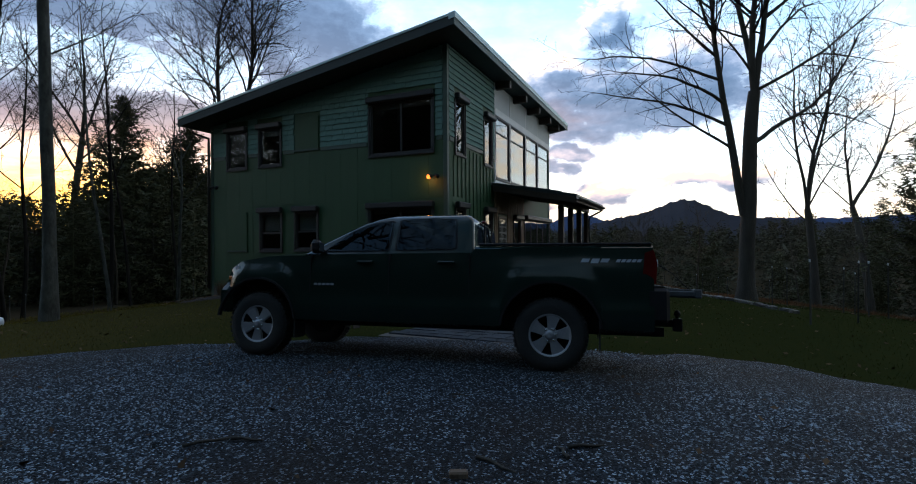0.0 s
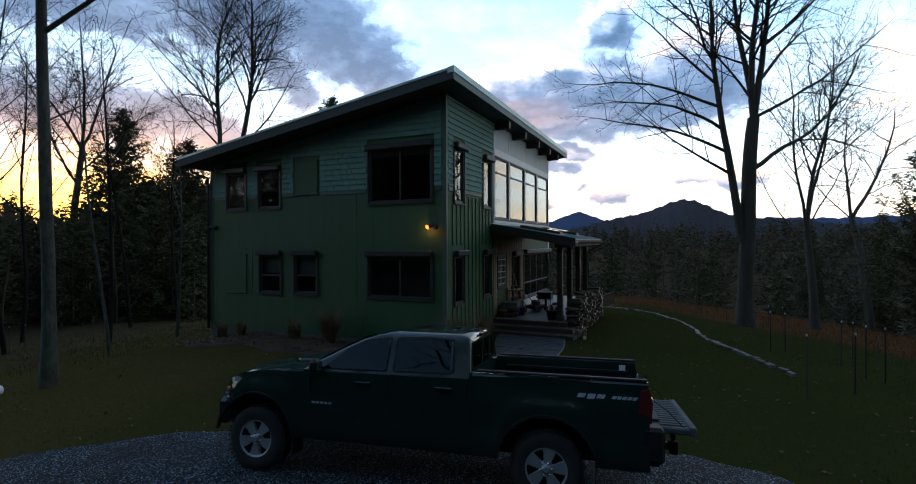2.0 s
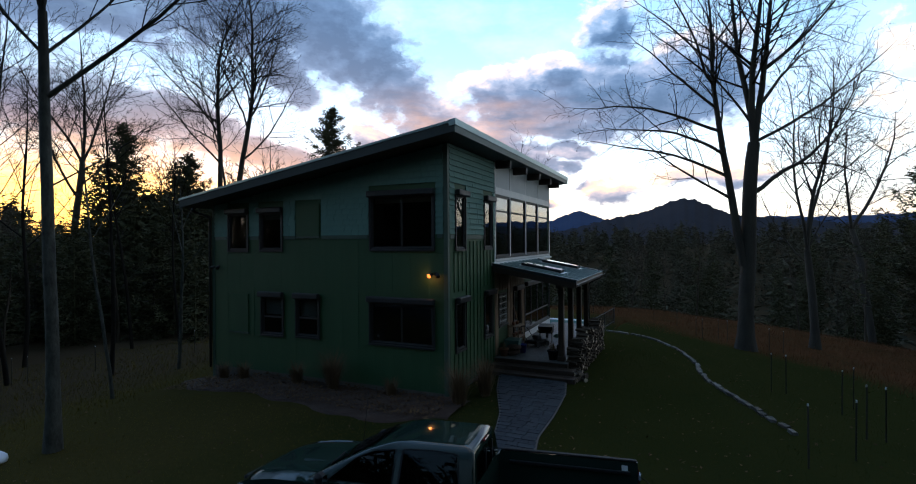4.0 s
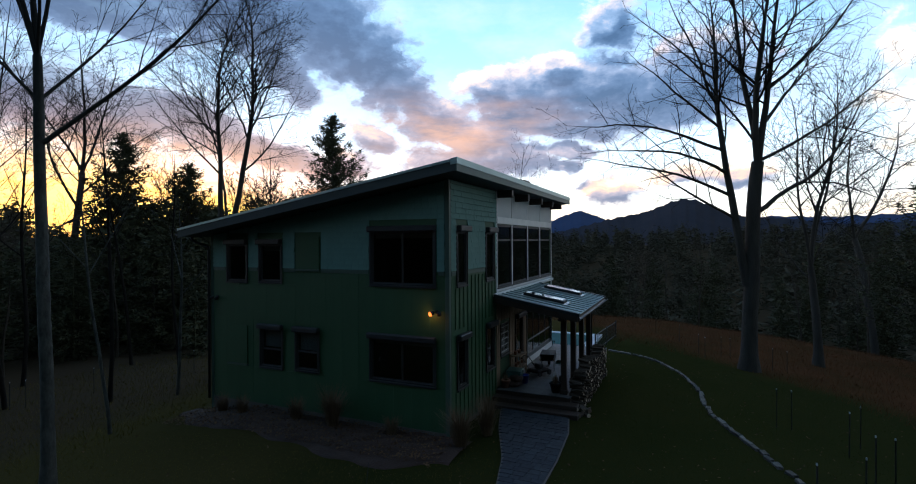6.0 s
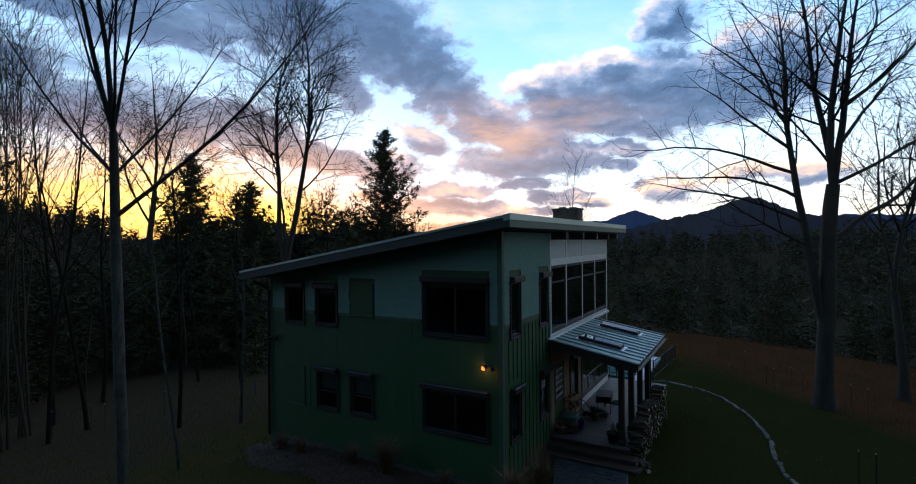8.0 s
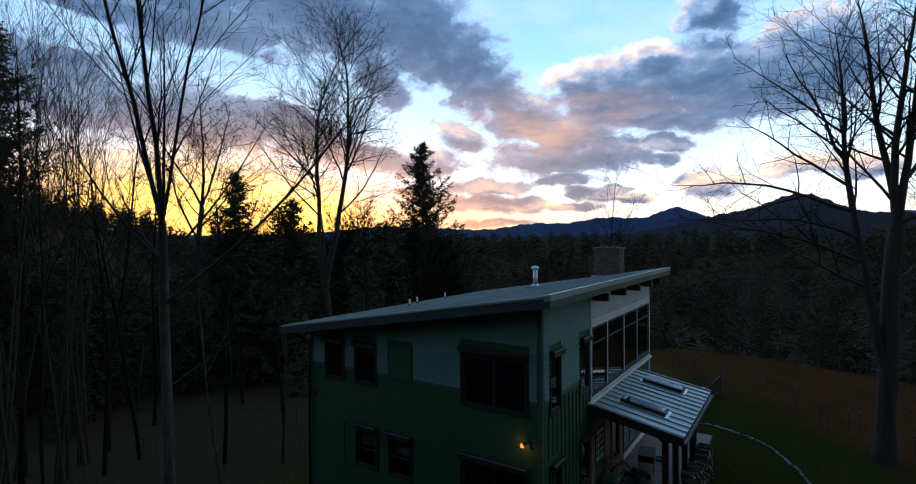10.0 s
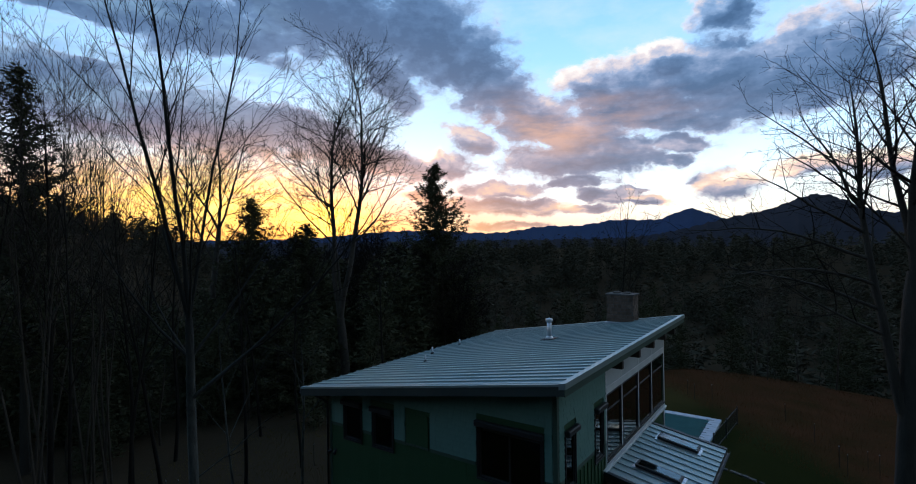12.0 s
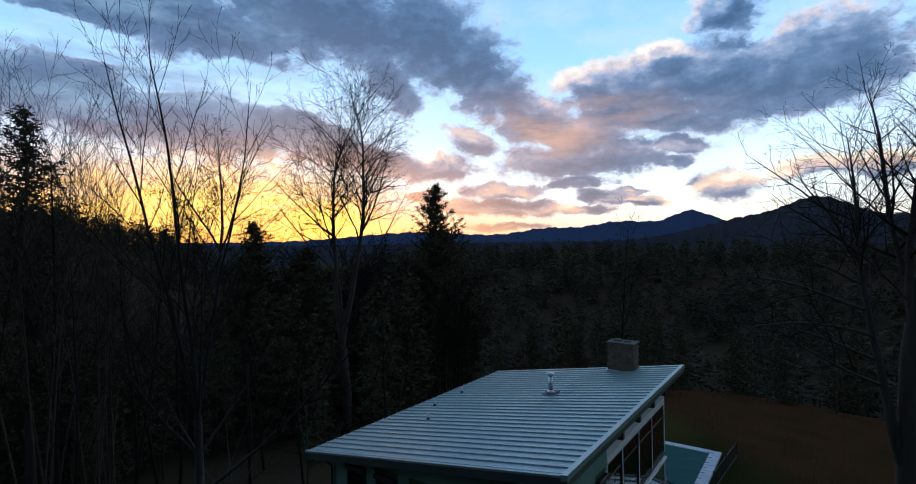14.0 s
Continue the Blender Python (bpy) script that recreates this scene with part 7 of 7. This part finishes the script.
for x, y in POSTS:
    ob = thing("fence_post", "thin dark steel fence post with a white tip", "fence post", Matrix.Translation(at_land(x, y, -0.02)) @ Matrix.Rotation(rnd.uniform(-0.05, 0.05), 4, "X") @ Matrix.Rotation(rnd.uniform(0, 3), 4, "Z"),
               "steel fence posts")
    part("stake", post_mesh, POST_STEEL, ob)
    part("tip", tip_mesh, PALE_SLAB, ob, "white painted tip")
marker = thing("marker_ribbon", "yellow marker ribbon on a thin stake", "marker", Matrix.Translation(at_land(9.4, 17.6)))
part("stake", boxes((-0.012, 0.012, -0.012, 0.012, 0, 1.1)), TAN, marker)
part("ribbon", boxes((-0.05, 0.05, -0.003, 0.003, 0.85, 1.08)), YELLOW, marker)

# ---- pool terrace behind the house ----
POOL_Z = -2.22
pool = thing("swimming_pool", "covered swimming pool with pale coping", "pool", Matrix.Translation((0, 0, POOL_Z)))
part("cover", boxes((-13.6, -6.75, 34.8, 41.1, -0.25, 0.03), bevel=0.01), POOL_COVER, pool, "taut teal pool cover")
for k in range(8):
    part("coping", boxes((-6.74, -6.02, 34.1 + k * 0.95, 35.02 + k * 0.95, -0.6, 0.06), bevel=0.012), PALE_SLAB, pool, "pale coping slab")
    part("coping", boxes((-13.6 + k * 0.86, -12.76 + k * 0.86, 41.12, 41.72, -0.6, 0.06), bevel=0.012), PALE_SLAB, pool, "pale coping slab")
    part("strap", boxes((-6.95, -6.45, 34.5 + k * 0.95, 34.56 + k * 0.95, 0.06, 0.072)), BLACK, pool)
terrace = thing("terrace", "pale slab terrace beside the pool", "terrace", kind="structure")
for i in range(6):
    for j in range(3):
        part("slab", boxes((-12.0 + i * 1.0, -11.01 + i * 1.0, 31.7 + j * 0.8, 32.49 + j * 0.8, POOL_Z - 0.5, POOL_Z + 0.03), bevel=0.01), PALE_SLAB, terrace)


def slat_fence(x0, y0, x1, y1, label):
    a, b = Vector((x0, y0, 0)), Vector((x1, y1, 0))
    n = int((b - a).length / 0.2)
    ob = thing("pool_fence", label, "fence", Matrix.Translation((x0, y0, POOL_Z - 0.05)) @ Matrix.Rotation(math.atan2((b - a).y, (b - a).x), 4, "Z"))
    L = (b - a).length
    for z in (0.15, 1.15):
        part("rail", boxes((0, L, -0.018, 0.018, z, z + 0.04)), BLACK, ob)
    slat = bpy.data.meshes.new("slat")
    bm = boxes((-0.009, 0.009, -0.009, 0.009, 0.05, 1.22))
    bm.to_mesh(slat), bm.free()
    slat.materials.append(BLACK)
    for k in range(n + 1):
        part("slat", slat, BLACK, ob, m=pose(k * L / n, 0, 0))
    for k in range(3):
        part("post", boxes((k * L / 2 - 0.03, k * L / 2 + 0.03, -0.03, 0.03, -0.3, 1.3)), BLACK, ob)


slat_fence(-5.55, 35.2, -5.0, 41.6, "black metal slat fence beside the pool")
slat_fence(-8.4, 31.3, -5.6, 31.5, "black metal slat fence before the terrace")
chair = thing("patio_chair", "dark metal patio chair on the terrace", "chair", pose(-8.1, 33.4, POOL_Z + 0.03, 0, 0, 200))
part("seat", boxes((-0.23, 0.23, -0.23, 0.23, 0.42, 0.45), bevel=0.01), BLACK, chair)
for k in range(4):
    part("back_slat", boxes((-0.20 + k * 0.12, -0.16 + k * 0.12, 0.21, 0.235, 0.45, 0.9)), BLACK, chair)
part("back_rail", boxes((-0.24, 0.24, 0.20, 0.24, 0.88, 0.93), bevel=0.008), BLACK, chair)
for sx in (-0.21, 0.21):
    for sy in (-0.21, 0.21):
        part("leg", boxes((sx - 0.015, sx + 0.015, sy - 0.015, sy + 0.015, 0, 0.42)), BLACK, chair)
    part("armrest", boxes((sx - 0.025, sx + 0.025, -0.22, 0.22, 0.62, 0.645), bevel=0.006), BLACK, chair)

# ---- firewood ----
stack = thing("firewood_stack", "long stack of split firewood beside the porch posts", "firewood")


def log_mesh(seed):
    r = random.Random(seed)
    kind = r.random()
    n = 8 if kind < 0.35 else 3 + r.randrange(3)
    pts = [(math.cos(2 * math.pi * k / n) * r.uniform(0.8, 1.1), math.sin(2 * math.pi * k / n) * r.uniform(0.8, 1.1)) for k in range(n)]
    verts = [(-0.2, a, b) for a, b in pts] + [(0.2, a, b) for a, b in pts]
    faces = [tuple(range(n)), tuple(range(2 * n - 1, n - 1, -1))] + [(k, n + k, n + (k + 1) % n, (k + 1) % n) for k in range(n)]
    me = mesh_of("log", verts, faces, LOG_END)
    me.materials.append(LOG)
    for k, p in enumerate(me.polygons):
        p.material_index = 0 if k < 2 else 1
    return me


logs = [log_mesh(k) for k in range(9)]
rest = []
for row in range(13):
    y = 17.25 + 0.04 * (row % 2)
    while y < 22.1:
        r = rnd.uniform(0.028, 0.066)
        limit = 12.6 - 2.2 * math.sin(y * 1.3) ** 2 - (4.0 if y < 17.5 else 0)
        if row < limit:
            m = pose(-3.27 + rnd.uniform(-0.10, 0.10), y + r, -0.30 + row * 0.098 + 0.05 + rnd.uniform(-0.02, 0.02), rnd.uniform(0, 360), rnd.uniform(-7, 7), rnd.uniform(-16, 16)) @ Matrix.Diagonal((rnd.uniform(0.85, 1.1), r, r, 1))
            if y < 19.2:
                part("log", logs[rnd.randrange(9)], LOG_END, stack, m=m)
            else:
                rest.append((logs[rnd.randrange(9)], m))
        y += 2 * r + 0.004
far_v, far_f, far_m = [], [], []
for me, m in rest:
    n = len(far_v)
    far_v += [m @ v.co for v in me.vertices]
    far_f += [[n + i for i in p.vertices] for p in me.polygons]
    far_m += [p.material_index for p in me.polygons]
far_logs = mesh_of("logs", far_v, far_f, LOG_END)
far_logs.materials.append(LOG)
far_logs.polygons.foreach_set("material_index", far_m)
tagged(part("stacked_wood", far_logs, LOG_END, stack), kind="stuff")
heap = thing("kindling_heap", "tumbled heap of firewood at the end of the stack", "firewood")
for k in range(16):
    part("log", logs[k % 9], LOG_END, heap, m=pose(-3.2 + rnd.uniform(-0.35, 0.35), 17.0 + rnd.uniform(-0.28, 0.12), -0.27 + rnd.uniform(0.0, 0.3) * (k / 16), rnd.uniform(0, 360), rnd.uniform(-14, 14), rnd.uniform(0, 180))
         @ Matrix.Diagonal((1, 0.075, 0.075, 1)))

# ---- things on the porch ----
bucket = thing("bucket", "blue plastic bucket on the porch boards", "bucket", pose(-5.30, 18.15, 0.15))
part("body", lathe([(0.11, 0), (0.145, 0.28), (0.155, 0.28), (0.155, 0.30), (0.135, 0.30), (0.105, 0.02), (0.02, 0.02)], 20), BLUE_PLASTIC, bucket)
part("handle", pipe([(-0.15, 0, 0.28), (-0.13, 0.1, 0.2), (0, 0.17, 0.15), (0.13, 0.1, 0.2), (0.15, 0, 0.28)], 0.004, 6), ZINC, bucket)
for k, (x, y, s) in enumerate(((-4.02, 17.45, 1.1), (-4.1, 17.85, 0.8), (-5.75, 17.35, 0.9))):
    pot = thing("plant_pot", "dark clay plant pot with dry stalks", "plant pot", pose(x, y, 0.15))
    part("pot", lathe([(0.12 * s, 0), (0.17 * s, 0.26 * s), (0.19 * s, 0.26 * s), (0.19 * s, 0.30 * s), (0.16 * s, 0.30 * s), (0.15 * s, 0.24 * s), (0.02, 0.24 * s)], 18), PLASTIC if k == 0 else CLAY, pot)
    part("stalks", tri_mesh("stalks", *blades(60, 0.35, 0.1, 0.2, 0.004, 20 + k), STRAW), STRAW, pot, m=pose(0, 0, 0.24 * s))
crate = thing("storage_crate", "worn green plastic crate with folded cloth", "crate", pose(-5.62, 18.0, 0.15, 0, 0, 6))
part("box", boxes((-0.25, 0.25, -0.30, 0.30, 0, 0.02), (-0.25, 0.25, -0.30, -0.28, 0.02, 0.45), (-0.25, 0.25, 0.28, 0.30, 0.02, 0.45), (-0.25, -0.23, -0.28, 0.28, 0.02, 0.45), (0.23, 0.25, -0.28, 0.28, 0.02, 0.45), bevel=0.004), GREEN_PLASTIC, crate)
part("lid", boxes((-0.27, 0.27, -0.32, 0.32, 0.45, 0.49), bevel=0.012), GREEN_PLASTIC, crate)
shelf = thing("garden_shelf", "low timber shelf with pots and tools", "shelf", pose(-5.72, 18.75, 0.15))
for z in (0.05, 0.45, 0.85):
    part("board", boxes((-0.20, 0.20, -0.42, 0.42, z, z + 0.03), bevel=0.004), TAN, shelf)
for sx in (-0.18, 0.18):
    for sy in (-0.39, 0.39):
        part("leg", boxes((sx - 0.02, sx + 0.02, sy - 0.02, sy + 0.02, 0, 0.92)), TAN, shelf)
for k in range(5):
    p = thing("flower_pot", "small clay flower pot on the shelf", "plant pot", pose(-5.72 + rnd.uniform(-0.08, 0.08), 18.45 + k * 0.15, 0.15 + (0.48, 0.88)[k % 2]), "pots on the garden shelf")
    part("pot", lathe([(0.045, 0), (0.065, 0.11), (0.07, 0.13), (0.055, 0.13), (0.02, 0.10)], 14), CLAY, p)
mower = thing("lawn_mower", "dark push lawn mower with a folded handle", "mower", pose(-5.15, 19.5, 0.15, 0, 0, 65))
part("deck", boxes((-0.34, 0.34, -0.26, 0.26, 0.10, 0.24), bevel=0.05), PLASTIC, mower)
part("engine", boxes((-0.14, 0.14, -0.13, 0.13, 0.24, 0.42), bevel=0.04), BLACK, mower)
part("handle", pipe([(-0.30, -0.22, 0.2), (-0.75, -0.22, 0.75), (-0.85, -0.2, 0.85), (-0.85, 0.2, 0.85), (-0.75, 0.22, 0.75), (-0.30, 0.22, 0.2)], 0.014, 8), PLASTIC, mower)
for sx in (-0.27, 0.27):
    for sy in (-0.29, 0.29):
        part("wheel", lathe([(0.10, -0.025), (0.10, 0.025), (0.03, 0.03)], 18, "Y"), RUBBER, mower, m=pose(sx, sy, 0.10))
cart = thing("wheelbarrow", "dark wheelbarrow standing by the cedar wall", "wheelbarrow", pose(-5.05, 20.55, 0.15, 0, 0, 100))
part("tray", prism([(-0.42, 0.38), (0.38, 0.30), (0.55, 0.62), (-0.55, 0.66), (-0.50, 0.60), (0.48, 0.57), (0.34, 0.34), (-0.39, 0.41)], 0.56, "XZ", -0.28), PLASTIC, cart)
for s in (-0.27, 0.25):
    part("tray_side", prism([(-0.42, 0.38), (0.38, 0.30), (0.55, 0.62), (-0.55, 0.66)], 0.02, "XZ", s), PLASTIC, cart)
    part("handle", pipe([(0.62, s * 0.3, 0.22), (0.2, s * 0.8, 0.30), (-0.5, s, 0.40), (-0.98, s * 1.05, 0.58)], 0.017, 8), TAN, cart)
    part("leg", pipe([(-0.30, s * 0.9, 0.38), (-0.42, s * 0.95, 0.0), (-0.25, s * 0.95, 0.0), (-0.05, s * 0.9, 0.34)], 0.012, 8), BLACK, cart)
part("wheel", lathe([(0.06, -0.03), (0.17, -0.045), (0.20, -0.02), (0.20, 0.02), (0.17, 0.045), (0.06, 0.03)], 24, "Y"), RUBBER, cart, m=pose(0.62, 0, 0.20))
sacks = thing("soil_sacks", "two dark slumped soil sacks by the wall", "sack", pose(-5.55, 17.72, 0.15))
for k in range(2):
    bm = bmesh.new()
    bmesh.ops.create_icosphere(bm, subdivisions=3, radius=1.0)
    for v in bm.verts:
        v.co = Vector((v.co.x * 0.26, v.co.y * 0.34, v.co.z * 0.12)) * (1 + 0.14 * noise.noise(v.co * 2.1 + Vector((k * 3, 0, 0))))
        v.co.z = max(v.co.z, -0.085)
    for f in bm.faces:
        f.smooth = True
    part("sack", bm, MULCH, sacks, m=pose(0.04 * k, 0.05 * k, 0.085 + 0.17 * k, 0, 0, 25 * k))
broom = thing("broom", "long-handled broom leaning on the cedar wall", "broom")
part("handle", pipe([(-5.45, 18.95, 0.25), (-5.88, 18.85, 1.75)], 0.013, 8), TAN, broom)
part("bristles", boxes((-5.50, -5.38, 18.80, 19.10, 0.152, 0.28), bevel=0.01), STRAW, broom)
boots = thing("rubber_boots", "pair of dark rubber boots by the post", "boots", pose(-4.1, 18.25, 0.15))
for dx in (0, 0.14):
    part("boot", boxes((dx, dx + 0.10, -0.06, 0.20, 0, 0.10), (dx, dx + 0.10, 0.06, 0.20, 0.10, 0.34), bevel=0.02), RUBBER, boots)
coil = thing("garden_hose", "coiled dark garden hose on the porch boards", "hose", pose(-4.75, 21.5, 0.17))
part("coil", pipe([(0.24 * math.cos(k * 0.45) * (1 - 0.003 * k), 0.24 * math.sin(k * 0.45) * (1 - 0.003 * k), 0.0012 * k) for k in range(70)], 0.012, 6), GREEN_PLASTIC, coil)

# ---- loose things on the ground ----
bag = thing("white_sack", "weathered white sack lying on the grass", "sack", Matrix.Translation(at_land(-12.88, 5.9, 0.08)))
bm = bmesh.new()
bmesh.ops.create_icosphere(bm, subdivisions=3, radius=1.0)
for v in bm.verts:
    v.co = Vector((v.co.x * 0.30, v.co.y * 0.22, v.co.z * 0.16)) * (1 + 0.12 * noise.noise(v.co * 2.2))
for f in bm.faces:
    f.smooth = True
part("sack", bm, WHITE_BAG, bag)
for k, (x, y, L, a) in enumerate(((-2.85, 2.78, 0.34, 60), (-2.65, 2.9, 0.22, 20), (-0.95, 3.2, 0.30, -20), (-0.5, 3.7, 0.26, 35), (-0.62, 3.55, 0.20, 120), (-1.7, 4.4, 0.18, 10), (-2.2, 3.0, 0.16, -40))):
    ob = thing("stick", "short broken stick lying on the gravel", "stick", pose(x, y, 0.03, 0, 3, a), "sticks on the gravel")
    part("wood", pipe([(-L / 2, 0, 0), (-L / 6, 0.012, 0.005), (L / 5, -0.008, 0.004), (L / 2, 0.01, 0)], [0.013, 0.011, 0.010, 0.006], 7), BARK, ob)
chunk = thing("wood_chip", "pale split wood chip on the gravel", "wood chip", pose(-1.10, 2.98, 0.03, 0, 0, 25))
part("chip", boxes((-0.055, 0.055, -0.03, 0.03, -0.02, 0.03), bevel=0.01), LOG_END, chunk)

# ---- gravel, grass and leaves as stuff ----
r = np.random.RandomState(5)


def flakes(x, y, z, size, seed, flat=0.45, thick=True):
    """Small chipped stones (octahedra) at places."""
    q = np.random.RandomState(seed)
    n = len(x)
    base = np.array([[1, 0, 0], [0, 1, 0], [-1, 0, 0], [0, -1, 0], [0, 0, 1.0]])
    a = q.rand(n) * 6.283
    sx, sy, sz = size * q.uniform(0.6, 1.3, n), size * q.uniform(0.5, 1.1, n), size * q.uniform(0.4, 0.9, n) * flat * 2
    b = base[None] * np.stack([sx, sy, sz], 1)[:, None] + q.normal(0, 0.16, (n, 5, 3)) * size[:, None, None] * np.array([1, 1, 0.4])
    c, s = np.cos(a)[:, None], np.sin(a)[:, None]
    v = np.stack([b[..., 0] * c - b[..., 1] * s + x[:, None], b[..., 0] * s + b[..., 1] * c + y[:, None], b[..., 2] + z[:, None]], -1).reshape(-1, 3)
    k = np.arange(n)[:, None] * 5
    return v, np.concatenate([k + [0, 1, 4], k + [1, 2, 4], k + [2, 3, 4], k + [3, 0, 4]])


n = 42000
dist, ang = 1.6 + 9.5 * r.rand(n) ** 1.25, np.radians(r.uniform(-26, 78, n))
x, y = -np.sin(ang) * dist, np.cos(ang) * dist
keep = y < drive_edge(x) - 0.03
x, y = x[keep], y[keep]
stuff("loose_gravel", flakes(x, y, 0.010 + dip(y - drive_edge(x)), r.uniform(0.005, 0.010, len(x)) + 0.012 * r.rand(len(x)) ** 5, 1), STONE_BITS, "loose chips of grey crushed stone", "gravel")


def scatter_blades(x, y, height, width, seed, material, name, label, category):
    q = np.random.RandomState(seed)
    n = len(x)
    a = q.rand(n) * 6.283
    z = land(x, y) - 0.01
    h = height * q.uniform(0.5, 1.2, n)
    side = np.stack([np.cos(a), np.sin(a), np.zeros(n)], 1) * (width * q.uniform(0.6, 1.3, n))[:, None]
    root = np.stack([x, y, z], 1)
    tip = root + np.stack([q.normal(0, 0.35, n) * h, q.normal(0, 0.35, n) * h, h], 1)
    v = np.stack([root - side, root + side, tip], 1).reshape(-1, 3)
    stuff(name, (v, np.arange(3 * n).reshape(-1, 3)), material, label, category)


def on_lawn(x, y):
    house_or_bed = (x > -16) & (x < -5.9) & (y > 10.9) & (y < 27)
    porch_ = (x > -6.2) & (x < -2.8) & (y > 16) & (y < 25.5)
    walkway = (y > 8) & (y < 16.4) & (x > np.interp(y, [p[0] for p in PATH_LEFT[::-1]], [p[1] for p in PATH_LEFT[::-1]])) & (x < np.interp(y, [p[0] for p in PATH_RIGHT[::-1]], [p[1] for p in PATH_RIGHT[::-1]]))
    return (y > drive_edge(x) - 0.12) & ~house_or_bed & ~porch_ & ~walkway


n = 210000
x, y = r.uniform(-24, 14, n), 4 + 30 * r.rand(n) ** 1.4
keep = on_lawn(x, y) & (x * 1.2 + y < 33)
dry = x < -6.5 + 3.0 * np.sin(y * 0.7) + r.normal(0, 1.2, n)
scatter_blades(x[keep & ~dry], y[keep & ~dry], 0.045, 0.006, 2, GRASS, "lawn_grass", "short winter lawn grass", "grass")
scatter_blades(x[keep & dry], y[keep & dry], 0.045, 0.006, 6, DRY_GRASS, "dry_lawn_grass", "dry olive lawn grass", "grass")
n = 70000
x, y = r.uniform(-16, 34, n), r.uniform(17, 66, n)
keep = (x * 1.2 + y > 33 + 2 * np.sin(x * 0.5)) & ~((x < -4.6) & (y < 42)) & (x > -22)
scatter_blades(x[keep], y[keep], 0.24, 0.010, 3, SEDGE, "broom_grass", "russet knee-high broom grass of the meadow", "grass")
n = 16000
x, y = r.uniform(-34, -15.5, n), r.uniform(3, 30, n)
keep = on_lawn(x, y)
scatter_blades(x[keep], y[keep], 0.16, 0.010, 4, DRY_GRASS, "rough_grass", "rough dry grass at the woods' edge", "grass")


def leaves(x, y, seed, name, label, size=0.035, up=0.03):
    q = np.random.RandomState(seed)
    n = len(x)
    a = q.rand(n) * 6.283
    s = size * q.uniform(0.6, 1.3, n)
    u = np.stack([np.cos(a), np.sin(a), q.normal(0, 0.35, n)], 1) * s[:, None]
    w = np.stack([-np.sin(a), np.cos(a), q.normal(0, 0.35, n)], 1) * (s * 0.6)[:, None]
    c = np.stack([x, y, land(x, y) + up], 1)
    v = np.stack([c - u, c + w, c + u, c - w], 1).reshape(-1, 3)
    k = np.arange(n)[:, None] * 4
    stuff(name, (v, np.concatenate([k + [0, 1, 2], k + [0, 2, 3]])), LEAF, label, "leaves")


n = 2600
x, y = r.uniform(-20, 9, n), 5 + 25 * r.rand(n) ** 1.2
keep = on_lawn(x, y)
leaves(x[keep], y[keep], 1, "lawn_leaves", "scattered fallen leaves on the lawn")
leaves(r.uniform(-15.5, -5.6, 3200), 11.3 + 1.9 * r.rand(3200), 2, "bed_leaves", "brown fallen leaves in the bed", 0.04, 0.10)
n = 260
a, d = np.radians(r.uniform(-25, 75, n)), 2.2 + 6 * r.rand(n)
leaves(-np.sin(a) * d, np.cos(a) * d, 3, "drive_leaves", "a few dry leaves on the gravel", 0.03, 0.06)
